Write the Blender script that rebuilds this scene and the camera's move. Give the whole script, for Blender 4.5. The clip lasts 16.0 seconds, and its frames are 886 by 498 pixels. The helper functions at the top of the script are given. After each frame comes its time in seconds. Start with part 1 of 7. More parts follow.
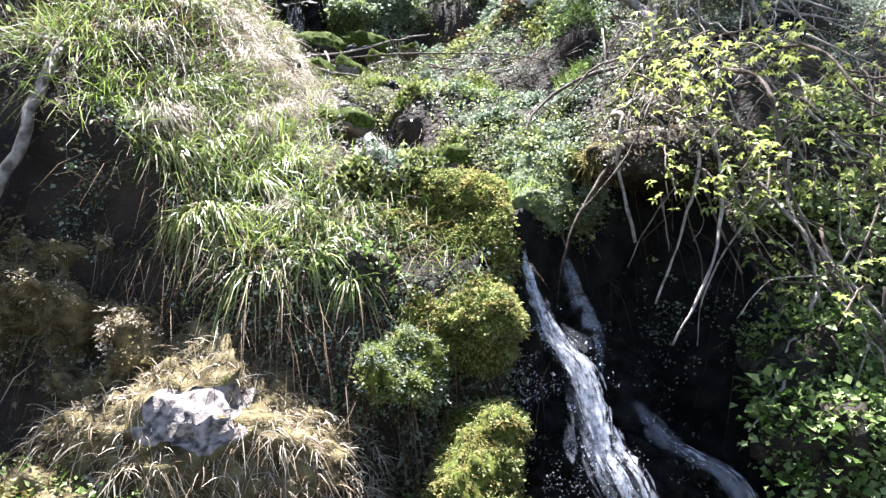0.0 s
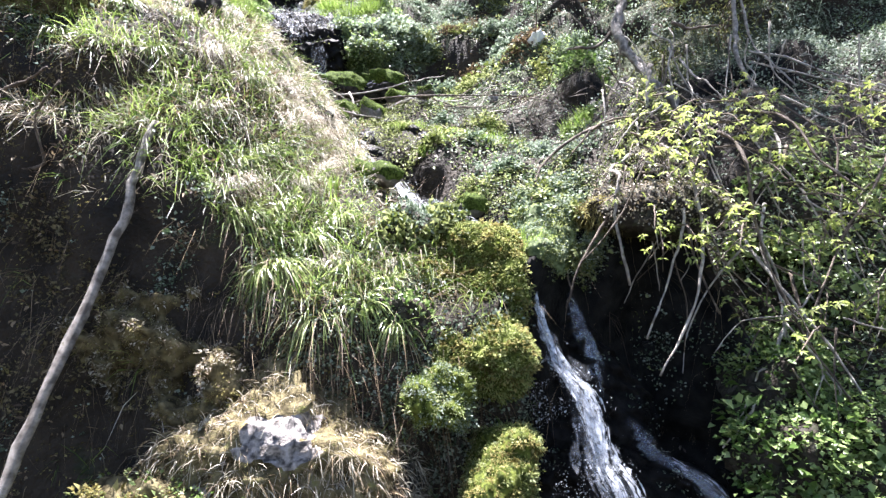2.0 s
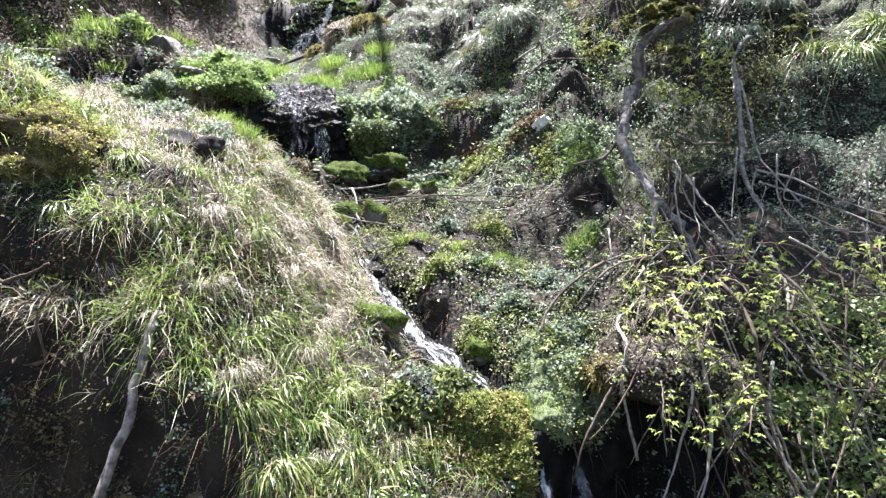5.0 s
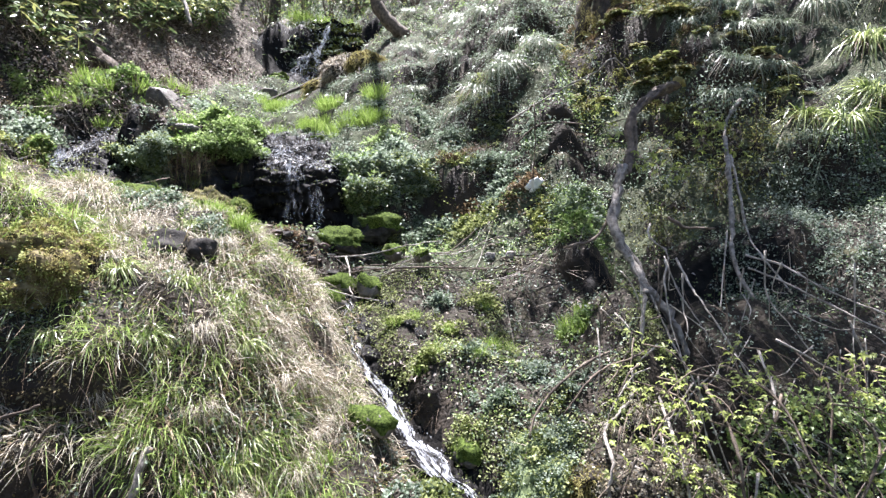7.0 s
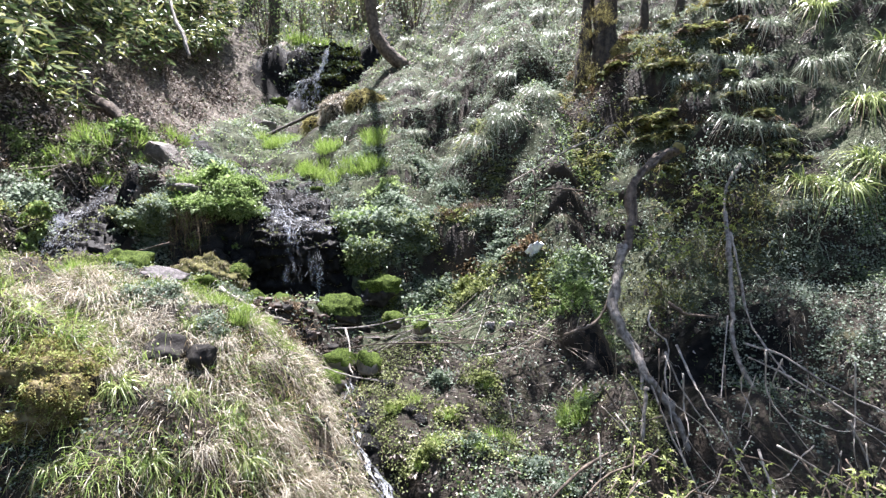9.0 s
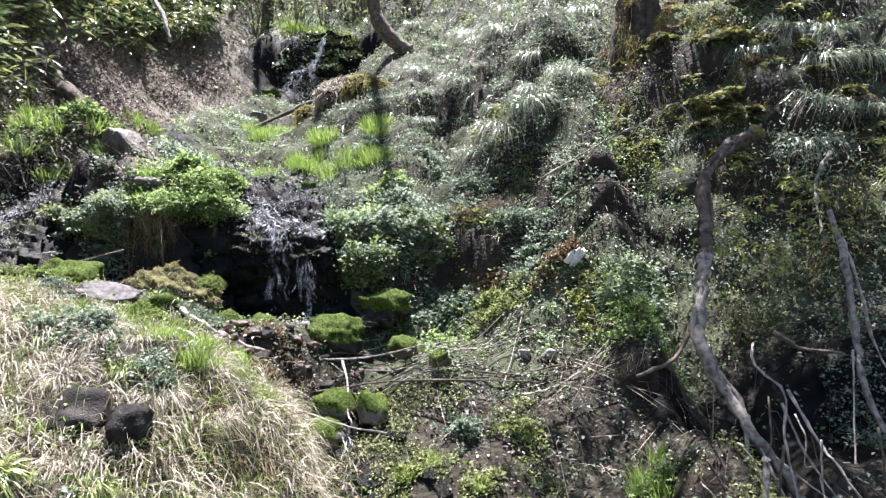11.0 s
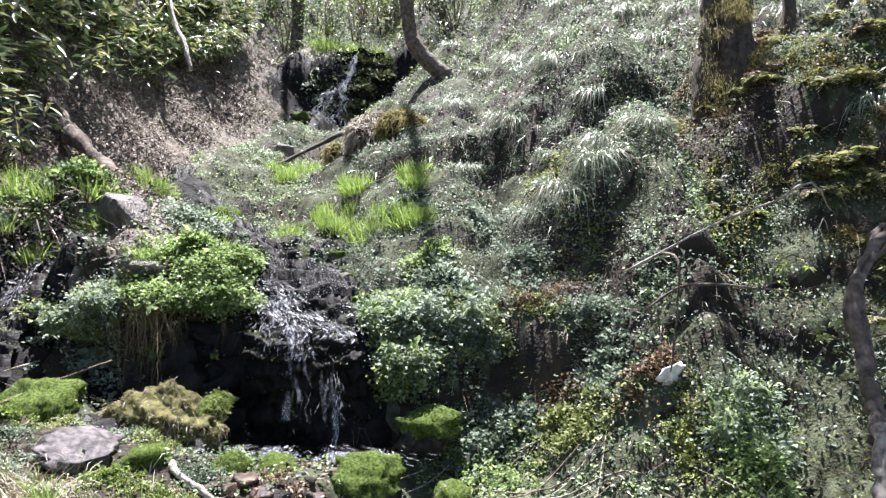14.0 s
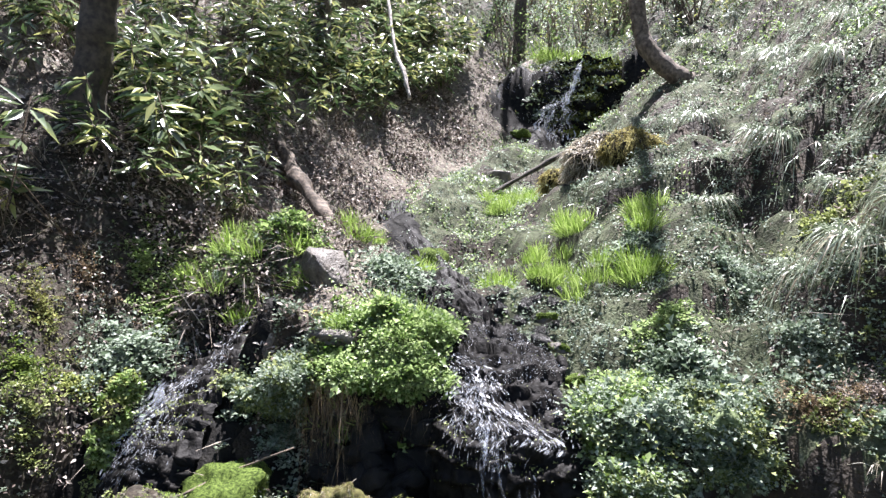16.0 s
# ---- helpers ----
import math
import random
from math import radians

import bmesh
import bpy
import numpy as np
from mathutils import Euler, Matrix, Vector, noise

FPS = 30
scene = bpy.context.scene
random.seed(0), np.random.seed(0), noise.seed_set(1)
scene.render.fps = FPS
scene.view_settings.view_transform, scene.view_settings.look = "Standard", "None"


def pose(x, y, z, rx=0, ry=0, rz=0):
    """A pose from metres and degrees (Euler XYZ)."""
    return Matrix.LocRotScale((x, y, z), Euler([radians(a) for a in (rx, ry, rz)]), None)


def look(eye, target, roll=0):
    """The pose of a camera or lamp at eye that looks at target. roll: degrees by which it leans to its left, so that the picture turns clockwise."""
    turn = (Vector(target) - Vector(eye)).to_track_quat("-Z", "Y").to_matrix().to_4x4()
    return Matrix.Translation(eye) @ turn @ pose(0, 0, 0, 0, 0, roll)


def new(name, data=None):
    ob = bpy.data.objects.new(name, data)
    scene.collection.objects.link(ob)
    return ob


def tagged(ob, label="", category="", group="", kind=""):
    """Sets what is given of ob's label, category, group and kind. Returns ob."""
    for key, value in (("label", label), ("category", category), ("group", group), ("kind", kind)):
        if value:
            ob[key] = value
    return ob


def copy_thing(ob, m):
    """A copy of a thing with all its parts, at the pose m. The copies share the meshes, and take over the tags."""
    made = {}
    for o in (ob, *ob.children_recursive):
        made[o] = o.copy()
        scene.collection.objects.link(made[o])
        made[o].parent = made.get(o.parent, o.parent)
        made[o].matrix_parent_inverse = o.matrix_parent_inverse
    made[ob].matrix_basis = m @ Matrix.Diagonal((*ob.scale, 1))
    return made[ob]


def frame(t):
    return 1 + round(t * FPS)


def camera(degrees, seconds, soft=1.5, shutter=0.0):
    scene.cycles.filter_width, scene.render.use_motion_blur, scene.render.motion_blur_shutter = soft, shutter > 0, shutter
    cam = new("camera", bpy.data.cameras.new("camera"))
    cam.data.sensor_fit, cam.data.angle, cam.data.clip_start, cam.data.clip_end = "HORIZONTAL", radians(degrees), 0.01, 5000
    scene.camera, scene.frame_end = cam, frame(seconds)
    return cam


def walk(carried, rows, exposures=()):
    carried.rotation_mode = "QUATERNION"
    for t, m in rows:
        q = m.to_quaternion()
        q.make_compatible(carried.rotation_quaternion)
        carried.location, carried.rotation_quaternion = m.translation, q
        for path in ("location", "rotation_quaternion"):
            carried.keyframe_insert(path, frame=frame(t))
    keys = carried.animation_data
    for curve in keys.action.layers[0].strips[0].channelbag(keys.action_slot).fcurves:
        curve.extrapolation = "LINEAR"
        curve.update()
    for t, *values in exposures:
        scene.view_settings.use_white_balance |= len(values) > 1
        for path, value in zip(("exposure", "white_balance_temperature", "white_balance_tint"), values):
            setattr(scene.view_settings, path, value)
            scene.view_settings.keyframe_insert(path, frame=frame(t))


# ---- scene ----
cam = camera(71.4, 16.0, soft=1.4)
METRES, EYE, TILT, LEAN, TURN = 7.0, 1.6, 0.0, 0.0, 0.0
ROWS = [
    (0.0, 0.0, 0.0, 0.0, 0.0, 0.0, 0.0),
    (0.5, -0.0044, -0.0386, -0.0023, 0.05, -0.02, -0.03),
    (1.0, -0.0092, -0.0671, -0.0056, 0.12, 0.03, 0.0),
    (1.5, -0.0135, -0.0725, 0.0077, 0.15, -0.02, 0.0),
    (2.0, -0.0176, -0.0729, 0.0325, 0.12, 0.02, 0.02),
    (2.5, -0.0232, -0.075, 0.0544, 0.14, 0.05, -0.04),
    (3.0, -0.0241, -0.0747, 0.076, 0.19, 0.07, -0.07),
    (3.5, -0.0251, -0.0746, 0.0973, 0.16, 0.07, -0.09),
    (4.0, -0.0239, -0.0727, 0.1193, 0.18, 0.09, -0.12),
    (4.5, -0.0213, -0.07, 0.1431, 0.18, 0.1, -0.14),
    (5.0, -0.0217, -0.0678, 0.1655, 0.16, 0.1, -0.17),
    (7.5, -0.0126, -0.0731, 0.287, 0.06, 0.03, -0.28),
    (8.0, -0.0144, -0.0728, 0.314, 0.02, 0.06, -0.27),
    (8.5, -0.0138, -0.0712, 0.3456, -0.01, 0.07, -0.28),
    (9.0, -0.0164, -0.0716, 0.362, -0.08, 0.08, -0.27),
    (11.5, -0.0493, 0.1464, 0.3784, -0.18, 0.16, -0.19),
    (12.0, -0.0559, 0.1523, 0.3995, -0.25, 0.18, -0.26),
    (12.5, -0.0656, 0.161, 0.416, -0.25, 0.19, -0.27),
    (13.0, -0.0684, 0.1839, 0.4319, -0.24, 0.19, -0.32),
    (13.5, -0.0691, 0.2236, 0.4585, -0.28, 0.17, -0.3),
    (14.0, -0.0719, 0.2691, 0.4855, 2.65, 0.23, -0.38),
    (14.5, -0.0734, 0.3151, 0.5098, 8.84, 0.22, -0.48),
    (15.0, -0.0747, 0.3558, 0.5314, 16.36, 0.26, -0.59),
    (15.5, -0.0767, 0.3901, 0.5523, 21.96, 0.28, -0.71),
    (16.0, -0.0835, 0.4105, 0.5559, 23.54, 0.32, -0.72),
]
walk(cam, [(t, pose(0, 0, EYE, TILT, LEAN, TURN) @ pose(METRES * x, METRES * y, METRES * z, 90 + pitch, roll, yaw)) for t, x, y, z, yaw, pitch, roll in ROWS], tuple((t, stops, 6430, 17) for t, stops in ((0, 2.5), (2, 2.6), (5, 2.32), (9, 2.12), (13.5, 2.1), (15, 2.33), (16, 2.2))))


# ---- world, sun and exposure ----
SUN_AZIMUTH, SUN_HEIGHT = radians(-10.5), radians(71)
world = bpy.data.worlds.new("sky")
scene.world = world
world.use_nodes = True
sky = world.node_tree.nodes.new("ShaderNodeTexSky")
sky.sky_type, sky.sun_disc, sky.sun_elevation, sky.sun_rotation = "NISHITA", False, SUN_HEIGHT, SUN_AZIMUTH
world.node_tree.links.new(sky.outputs[0], world.node_tree.nodes["Background"].inputs[0])
world.node_tree.nodes["Background"].inputs[1].default_value = 0.05
sun_data = bpy.data.lights.new("sun", "SUN")
sun_data.energy, sun_data.angle, sun_data.color = 5.0, radians(.53), (1, .99, 1)
sun = new("sun", sun_data)
sun_way = Vector((math.sin(SUN_AZIMUTH) * math.cos(SUN_HEIGHT), math.cos(SUN_AZIMUTH) * math.cos(SUN_HEIGHT), math.sin(SUN_HEIGHT)))
sun.matrix_world = look(sun_way * 60, (0, 0, 0))


# ---- materials ----
def material(name, dark, light, size=.2, gloss=.5, relief=.3, islands=0.0, glow=0.0, third=None, spec=.5, fine=8.0, detail=6):
    """A surface of two colours in patches and grain. islands: how far each loose piece differs; glow: light let through a leaf."""
    m = bpy.data.materials.new(name)
    m.use_nodes = True
    nodes, links = m.node_tree.nodes, m.node_tree.links
    skin = nodes["Principled BSDF"]
    place = nodes.new("ShaderNodeTexCoord")
    patches = nodes.new("ShaderNodeTexNoise")
    patches.inputs["Scale"].default_value, patches.inputs["Detail"].default_value = 1 / size, detail
    links.new(place.outputs["Object"], patches.inputs["Vector"])
    ramp = nodes.new("ShaderNodeValToRGB")
    ramp.color_ramp.elements[0].position, ramp.color_ramp.elements[1].position = .36, .64
    ramp.color_ramp.elements[0].color, ramp.color_ramp.elements[1].color = (*dark, 1), (*light, 1)
    if third:
        e = ramp.color_ramp.elements.new(.74)
        e.color = (*third, 1)
    value = patches.outputs["Fac"]
    if islands:
        geo = nodes.new("ShaderNodeNewGeometry")
        mix = nodes.new("ShaderNodeMath")
        mix.operation, mix.use_clamp = "MULTIPLY_ADD", True
        shift = nodes.new("ShaderNodeMath")
        shift.operation, shift.inputs[1].default_value = "SUBTRACT", .5
        links.new(geo.outputs["Random Per Island"], shift.inputs[0])
        links.new(shift.outputs[0], mix.inputs[0])
        mix.inputs[1].default_value = islands
        links.new(value, mix.inputs[2])
        value = mix.outputs[0]
    links.new(value, ramp.inputs["Fac"])
    links.new(ramp.outputs["Color"], skin.inputs["Base Color"])
    skin.inputs["Roughness"].default_value = gloss
    skin.inputs["Specular IOR Level"].default_value = spec
    if relief:
        grains = nodes.new("ShaderNodeTexNoise")
        grains.inputs["Scale"].default_value, grains.inputs["Detail"].default_value = fine / size, 5
        links.new(place.outputs["Object"], grains.inputs["Vector"])
        bump = nodes.new("ShaderNodeBump")
        bump.inputs["Strength"].default_value, bump.inputs["Distance"].default_value = relief, size * .12
        links.new(grains.outputs["Fac"], bump.inputs["Height"])
        links.new(bump.outputs["Normal"], skin.inputs["Normal"])
        vary = nodes.new("ShaderNodeMapRange")
        vary.inputs["To Min"].default_value, vary.inputs["To Max"].default_value = gloss * .75, min(1, gloss * 1.25)
        links.new(grains.outputs["Fac"], vary.inputs["Value"])
        links.new(vary.outputs["Result"], skin.inputs["Roughness"])
    if glow:
        through_leaf = nodes.new("ShaderNodeBsdfTranslucent")
        links.new(ramp.outputs["Color"], through_leaf.inputs["Color"])
        both = nodes.new("ShaderNodeMixShader")
        both.inputs[0].default_value = glow
        links.new(skin.outputs[0], both.inputs[1])
        links.new(through_leaf.outputs[0], both.inputs[2])
        links.new(both.outputs[0], nodes["Material Output"].inputs["Surface"])
    return m


def litter_cells(m, size, amount, gain=1.0):
    """Adds the colours of many small fallen leaves and crumbs to a ground material."""
    nodes, links = m.node_tree.nodes, m.node_tree.links
    skin = nodes["Principled BSDF"]
    base = skin.inputs["Base Color"].links[0].from_socket
    place = nodes.new("ShaderNodeTexCoord")
    bend = nodes.new("ShaderNodeTexNoise")
    bend.inputs["Scale"].default_value = 9
    shift = nodes.new("ShaderNodeMixRGB")
    shift.blend_type, shift.inputs[0].default_value = "ADD", .12
    cells = nodes.new("ShaderNodeTexVoronoi")
    cells.inputs["Scale"].default_value = 1 / size
    tone = nodes.new("ShaderNodeValToRGB")
    for at, colour in ((.0, (.012, .010, .008)), (.45, (.03, .024, .018)), (.7, (.065, .054, .042)), (.88, (.045, .055, .028)), (1.0, (.13, .115, .10))):
        e = tone.color_ramp.elements[0] if at == 0 else tone.color_ramp.elements[-1] if at == 1 else tone.color_ramp.elements.new(at)
        e.color = (*[gain * c for c in colour], 1)
    grey = nodes.new("ShaderNodeSeparateColor")
    mix = nodes.new("ShaderNodeMixRGB")
    mix.inputs[0].default_value = amount
    links.new(place.outputs["Object"], bend.inputs["Vector"])
    links.new(place.outputs["Object"], shift.inputs[1])
    links.new(bend.outputs["Color"], shift.inputs[2])
    links.new(shift.outputs[0], cells.inputs["Vector"])
    links.new(cells.outputs["Color"], grey.inputs[0])
    links.new(grey.outputs[0], tone.inputs["Fac"])
    links.new(base, mix.inputs[1])
    links.new(tone.outputs["Color"], mix.inputs[2])
    links.new(mix.outputs[0], skin.inputs["Base Color"])
    bump = nodes.new("ShaderNodeBump")
    bump.inputs["Strength"].default_value, bump.inputs["Distance"].default_value = .7, size * .5
    links.new(grey.outputs[1], bump.inputs["Height"])
    links.new(skin.inputs["Normal"].links[0].from_socket, bump.inputs["Normal"])
    links.new(bump.outputs["Normal"], skin.inputs["Normal"])


SOIL = material("dark earth", (.014, .011, .008), (.042, .033, .022), .35, .9, .8, third=(.075, .08, .03), spec=.2)
litter_cells(SOIL, .03, .55)
EARTH = material("damp earth darkened by painted shade", (.012, .009, .006), (.042, .031, .02), .22, .8, 1.0, third=(.022, .028, .010), spec=.3)
MOULD = material("leaf mould", (.085, .07, .058), (.25, .21, .18), .2, .85, .9, third=(.33, .29, .26), spec=.2)
litter_cells(MOULD, .035, .6, 2.6)
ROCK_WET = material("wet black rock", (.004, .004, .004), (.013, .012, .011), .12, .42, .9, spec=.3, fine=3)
# soaked ground by the water, also hollows whose shade is put into the colour
WET_SHADE_GROUND = material("soaked ground and painted shade", (.003, .003, .003), (.014, .013, .011), .08, .6, 1.0, spec=.08, fine=4)
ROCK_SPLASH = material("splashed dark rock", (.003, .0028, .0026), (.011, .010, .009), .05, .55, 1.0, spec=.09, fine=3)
HERB_BED = material("leafy green bed", (.05, .07, .03), (.19, .235, .12), .04, .8, 1.0, spec=.1, third=(.24, .27, .16))
TURF = material("low turf", (.026, .032, .018), (.10, .12, .068), .16, .85, 1.0, spec=.1, third=(.14, .14, .095))
litter_cells(TURF, .03, .3, 1.3)
DRY_MOSS = material("withered moss", (.05, .04, .02), (.22, .185, .10), .06, .9, 1.0, spec=.1, third=(.20, .20, .07))
ROCK_DARK = material("dull dark rock", (.012, .011, .010), (.055, .05, .045), .08, .75, 1.0, third=(.04, .045, .02), spec=.15)
ROCK_GREY = material("weathered grey rock", (.05, .045, .042), (.44, .40, .375), .03, .85, 1.0, third=(.17, .14, .115), fine=6, detail=14)
ROCK_BROWN = material("damp brown rock", (.05, .043, .036), (.15, .13, .11), .2, .6, .9, third=(.09, .10, .04))
ROCK_WET_BROWN = material("wet brown stone", (.015, .010, .007), (.10, .066, .046), .07, .5, .9, third=(.045, .032, .024), spec=.3, fine=5)
ROCK_MAUVE = material("mottled grey rock", (.02, .017, .016), (.13, .115, .115), .045, .8, 1.0, third=(.06, .05, .042), fine=5, detail=12)
OLIVE_MOSS = material("olive withered moss", (.03, .03, .012), (.16, .15, .06), .05, .9, 1.0, spec=.1, third=(.10, .085, .05))
MOSS = material("green moss", (.03, .042, .010), (.16, .19, .04), .03, .9, .9, spec=.1, glow=.15)
CUSHION = material("soft cushion moss", (.022, .036, .008), (.11, .155, .035), .018, .95, 1.0, spec=.08, glow=.15, third=(.15, .16, .05), detail=10)
CUSHION_TIP = material("cushion moss tips", (.055, .09, .018), (.22, .295, .07), .05, .7, 0, islands=.6, glow=.4, spec=.15)
FERN = material("olive fern leaf", (.085, .085, .025), (.31, .31, .12), .25, .5, 0, islands=.75, glow=.45, spec=.2, third=(.25, .30, .10))
MOSS_FUZZ = material("moss shoots", (.12, .15, .03), (.45, .49, .19), .1, .6, 0, islands=.7, glow=.4, spec=.2)
MOSS_OCHRE = material("ochre moss", (.12, .10, .03), (.42, .38, .16), .1, .9, .9, spec=.1, islands=.4, glow=.45)
STRAW = material("dead straw", (.18, .145, .09), (.59, .54, .43), .3, .5, 0, islands=.9, glow=.3)
THATCH = material("brown dead leaves of grass", (.07, .045, .025), (.30, .22, .13), .3, .6, 0, islands=.8, glow=.2)
GRASS = material("grass", (.05, .10, .015), (.26, .34, .09), .3, .42, 0, islands=.8, glow=.45)
LIME = material("young grass", (.13, .22, .03), (.35, .46, .14), .3, .42, 0, islands=.6, glow=.5)
SEDGE = material("sedge leaf", (.08, .125, .02), (.42, .49, .19), .4, .3, 0, islands=.8, glow=.35, spec=.7)
SEDGE_PALE = material("pale sedge leaf", (.08, .11, .06), (.35, .405, .29), .4, .3, 0, islands=.8, glow=.3, spec=.7)
HERB = material("herb leaf", (.095, .135, .08), (.30, .365, .275), .5, .45, 0, islands=.8, glow=.45, spec=.3, third=(.37, .43, .35))
HERB_BRIGHT = material("bright herb leaf", (.08, .15, .03), (.33, .43, .17), .4, .4, 0, islands=.8, glow=.45)
LUSH = material("lush herb leaf", (.11, .18, .04), (.36, .46, .20), .4, .4, 0, islands=.7, glow=.5)
HERB_MOSS = material("small moss leaf", (.10, .13, .03), (.36, .40, .17), .3, .45, 0, islands=.7, glow=.4, spec=.3)
LITTER = material("fallen leaves", (.07, .052, .042), (.30, .25, .21), .4, .65, 0, islands=.85, glow=.1, third=(.42, .37, .33), spec=.2)
SASA = material("dwarf bamboo leaf", (.05, .085, .03), (.24, .30, .16), .5, .26, 0, islands=.9, glow=.3, spec=.9, third=(.36, .38, .14))
BROWN_SHRUB = material("dull olive leaf", (.08, .085, .025), (.28, .27, .10), .5, .5, 0, islands=.8, glow=.45)
MAPLE = material("young maple leaf", (.17, .23, .04), (.42, .48, .16), .3, .42, 0, islands=.8, glow=.5)
BARK = material("brown bark", (.05, .036, .026), (.17, .13, .095), .06, .85, 1.0, third=(.22, .19, .15))
BARK_DARK = material("dark bark", (.025, .02, .016), (.085, .068, .05), .06, .85, 1.0)
BARK_PALE = material("bleached dead wood", (.18, .155, .13), (.50, .455, .40), .05, .75, 1.0, third=(.12, .10, .08))
DRIFT = material("grey dead wood", (.10, .085, .07), (.36, .325, .285), .04, .8, 1.0, third=(.13, .12, .06))
TWIG = material("dry twig", (.09, .07, .05), (.34, .29, .23), .1, .7, 0, islands=.9)
SHEET = material("white sheet", (.70, .70, .68), (.86, .86, .84), .1, .6, .4)


def falling_water(name, thin, thick, tint=(.86, .90, .96)):
    """White, broken water that lets the light behind it through. thin, thick: how far its strands cover what lies behind."""
    m = bpy.data.materials.new(name)
    m.use_nodes = True
    nodes, links = m.node_tree.nodes, m.node_tree.links
    skin = nodes["Principled BSDF"]
    skin.inputs["Base Color"].default_value = (*tint, 1)
    skin.inputs["Roughness"].default_value = .22
    skin.inputs["IOR"].default_value = 1.33
    lit = nodes.new("ShaderNodeBsdfTranslucent")
    lit.inputs["Color"].default_value = (*tint, 1)
    body = nodes.new("ShaderNodeMixShader")
    body.inputs[0].default_value = .4
    clear = nodes.new("ShaderNodeBsdfTransparent")
    whole = nodes.new("ShaderNodeMixShader")
    geo = nodes.new("ShaderNodeNewGeometry")
    place = nodes.new("ShaderNodeTexCoord")
    lumps = nodes.new("ShaderNodeTexNoise")
    lumps.inputs["Scale"].default_value, lumps.inputs["Detail"].default_value = 38, 3
    reach = nodes.new("ShaderNodeMapRange")
    reach.inputs["To Min"].default_value, reach.inputs["To Max"].default_value = thin, thick
    torn = nodes.new("ShaderNodeMapRange")
    torn.inputs["From Min"].default_value, torn.inputs["From Max"].default_value, torn.inputs["To Min"].default_value = .36, .6, .15
    cover = nodes.new("ShaderNodeMath")
    cover.operation = "MULTIPLY"
    links.new(place.outputs["Object"], lumps.inputs["Vector"])
    links.new(lumps.outputs["Fac"], torn.inputs["Value"])
    links.new(geo.outputs["Random Per Island"], reach.inputs["Value"])
    links.new(reach.outputs["Result"], cover.inputs[0])
    links.new(torn.outputs["Result"], cover.inputs[1])
    links.new(skin.outputs[0], body.inputs[1])
    links.new(lit.outputs[0], body.inputs[2])
    links.new(cover.outputs[0], whole.inputs[0])
    links.new(clear.outputs[0], whole.inputs[1])
    links.new(body.outputs[0], whole.inputs[2])
    links.new(whole.outputs[0], nodes["Material Output"].inputs["Surface"])
    return m


FOAM = falling_water("white falling water", .15, .9)
FINE_FOAM = falling_water("fine broken water", .06, .6)
VEIL = falling_water("thin veil of water", .04, .22, (.80, .87, .98))
# white for drops, and for flecks that paint sun glints onto wet rock
DROPS_AND_GLINTS = falling_water("bright drops and painted glints", .5, 1.0)
POOL = bpy.data.materials.new("clear stream water")
POOL.use_nodes = True
for key, value in (("Base Color", (.8, .86, .9, 1)), ("Roughness", .06), ("IOR", 1.33), ("Transmission Weight", 1.0)):
    POOL.node_tree.nodes["Principled BSDF"].inputs[key].default_value = value


# ---- the lie of the land: a gully whose floor climbs away, with banks, ledges and mounds ----
AXIS = ((1, .4), (2.6, .4), (3.2, .3), (3.7, -.3), (4.6, -.6), (5.5, -.5), (6.3, -1.2), (7.1, -1.6), (8.5, -2), (10, -2.8), (12, -3.3), (17.5, -3.5), (70, -3.5))
FLOOR = ((-60, -0.6), (1.0, -.2), (2.2, -.15), (3.0, .51), (4.2, 1.34), (5.4, 1.66), (6.4, 1.66), (7.2, 2.18), (9, 2.8), (11, 3.8), (14, 4.39), (17.6, 5.87), (18.6, 6.32), (26, 10.1), (70, 42))
RIGHT_BANK = ((-60, .05), (1, .14), (2.2, .39), (3.2, .34), (5, .49), (6.5, .67), (8, .89), (11, .66), (15, 1.22), (20, 1.18), (70, 1.3))
LEFT_BANK = ((-60, .02), (1, .07), (2.2, .28), (3.2, .57), (5, .43), (6.5, .6), (8, .63), (11, .83), (15, 1.05), (20, 1.05), (70, 1.05))
CLIFF = ((-3, 2.42), (-2, 2.46), (-1.4, 2.38), (-1.05, 2.3), (-.7, 2.34), (-.2, 2.35), (.1, 2.55), (.35, 2.9), (.7, 3.12), (1.1, 3.32), (1.38, 3.1), (1.62, 2.5), (3, 2.3))
MOUNDS = ((3, 12, 2, 1.0), (-4.2, 9.4, 2, -.57), (-7.5, 7, 1.3, .96), (-3.6, 6, 1.3, -.45), (1.9, 9.6, 2, .56), (-8, 10, 1.3, .83),
          (-1.6, 17.2, 1.3, -.71), (-1, 6.5, .5, .42), (.9, 4.7, .8, -.6), (3, 6.8, .8, .49), (-5.8, 12.1, 2, -.35), (1.9, 4.1, .8, .5),
          (-4.5, 4.2, 1.3, -.48), (-.4, 5.7, .5, .4), (.5, 7.2, .5, -.3), (-3.2, 15, 1.3, .45), (-1.9, 4, .8, .22), (-1.3, 12.5, 1.3, -.29), (-3.8, 16.2, 1.2, -.62), (-2.3, 17.0, .9, -.6))
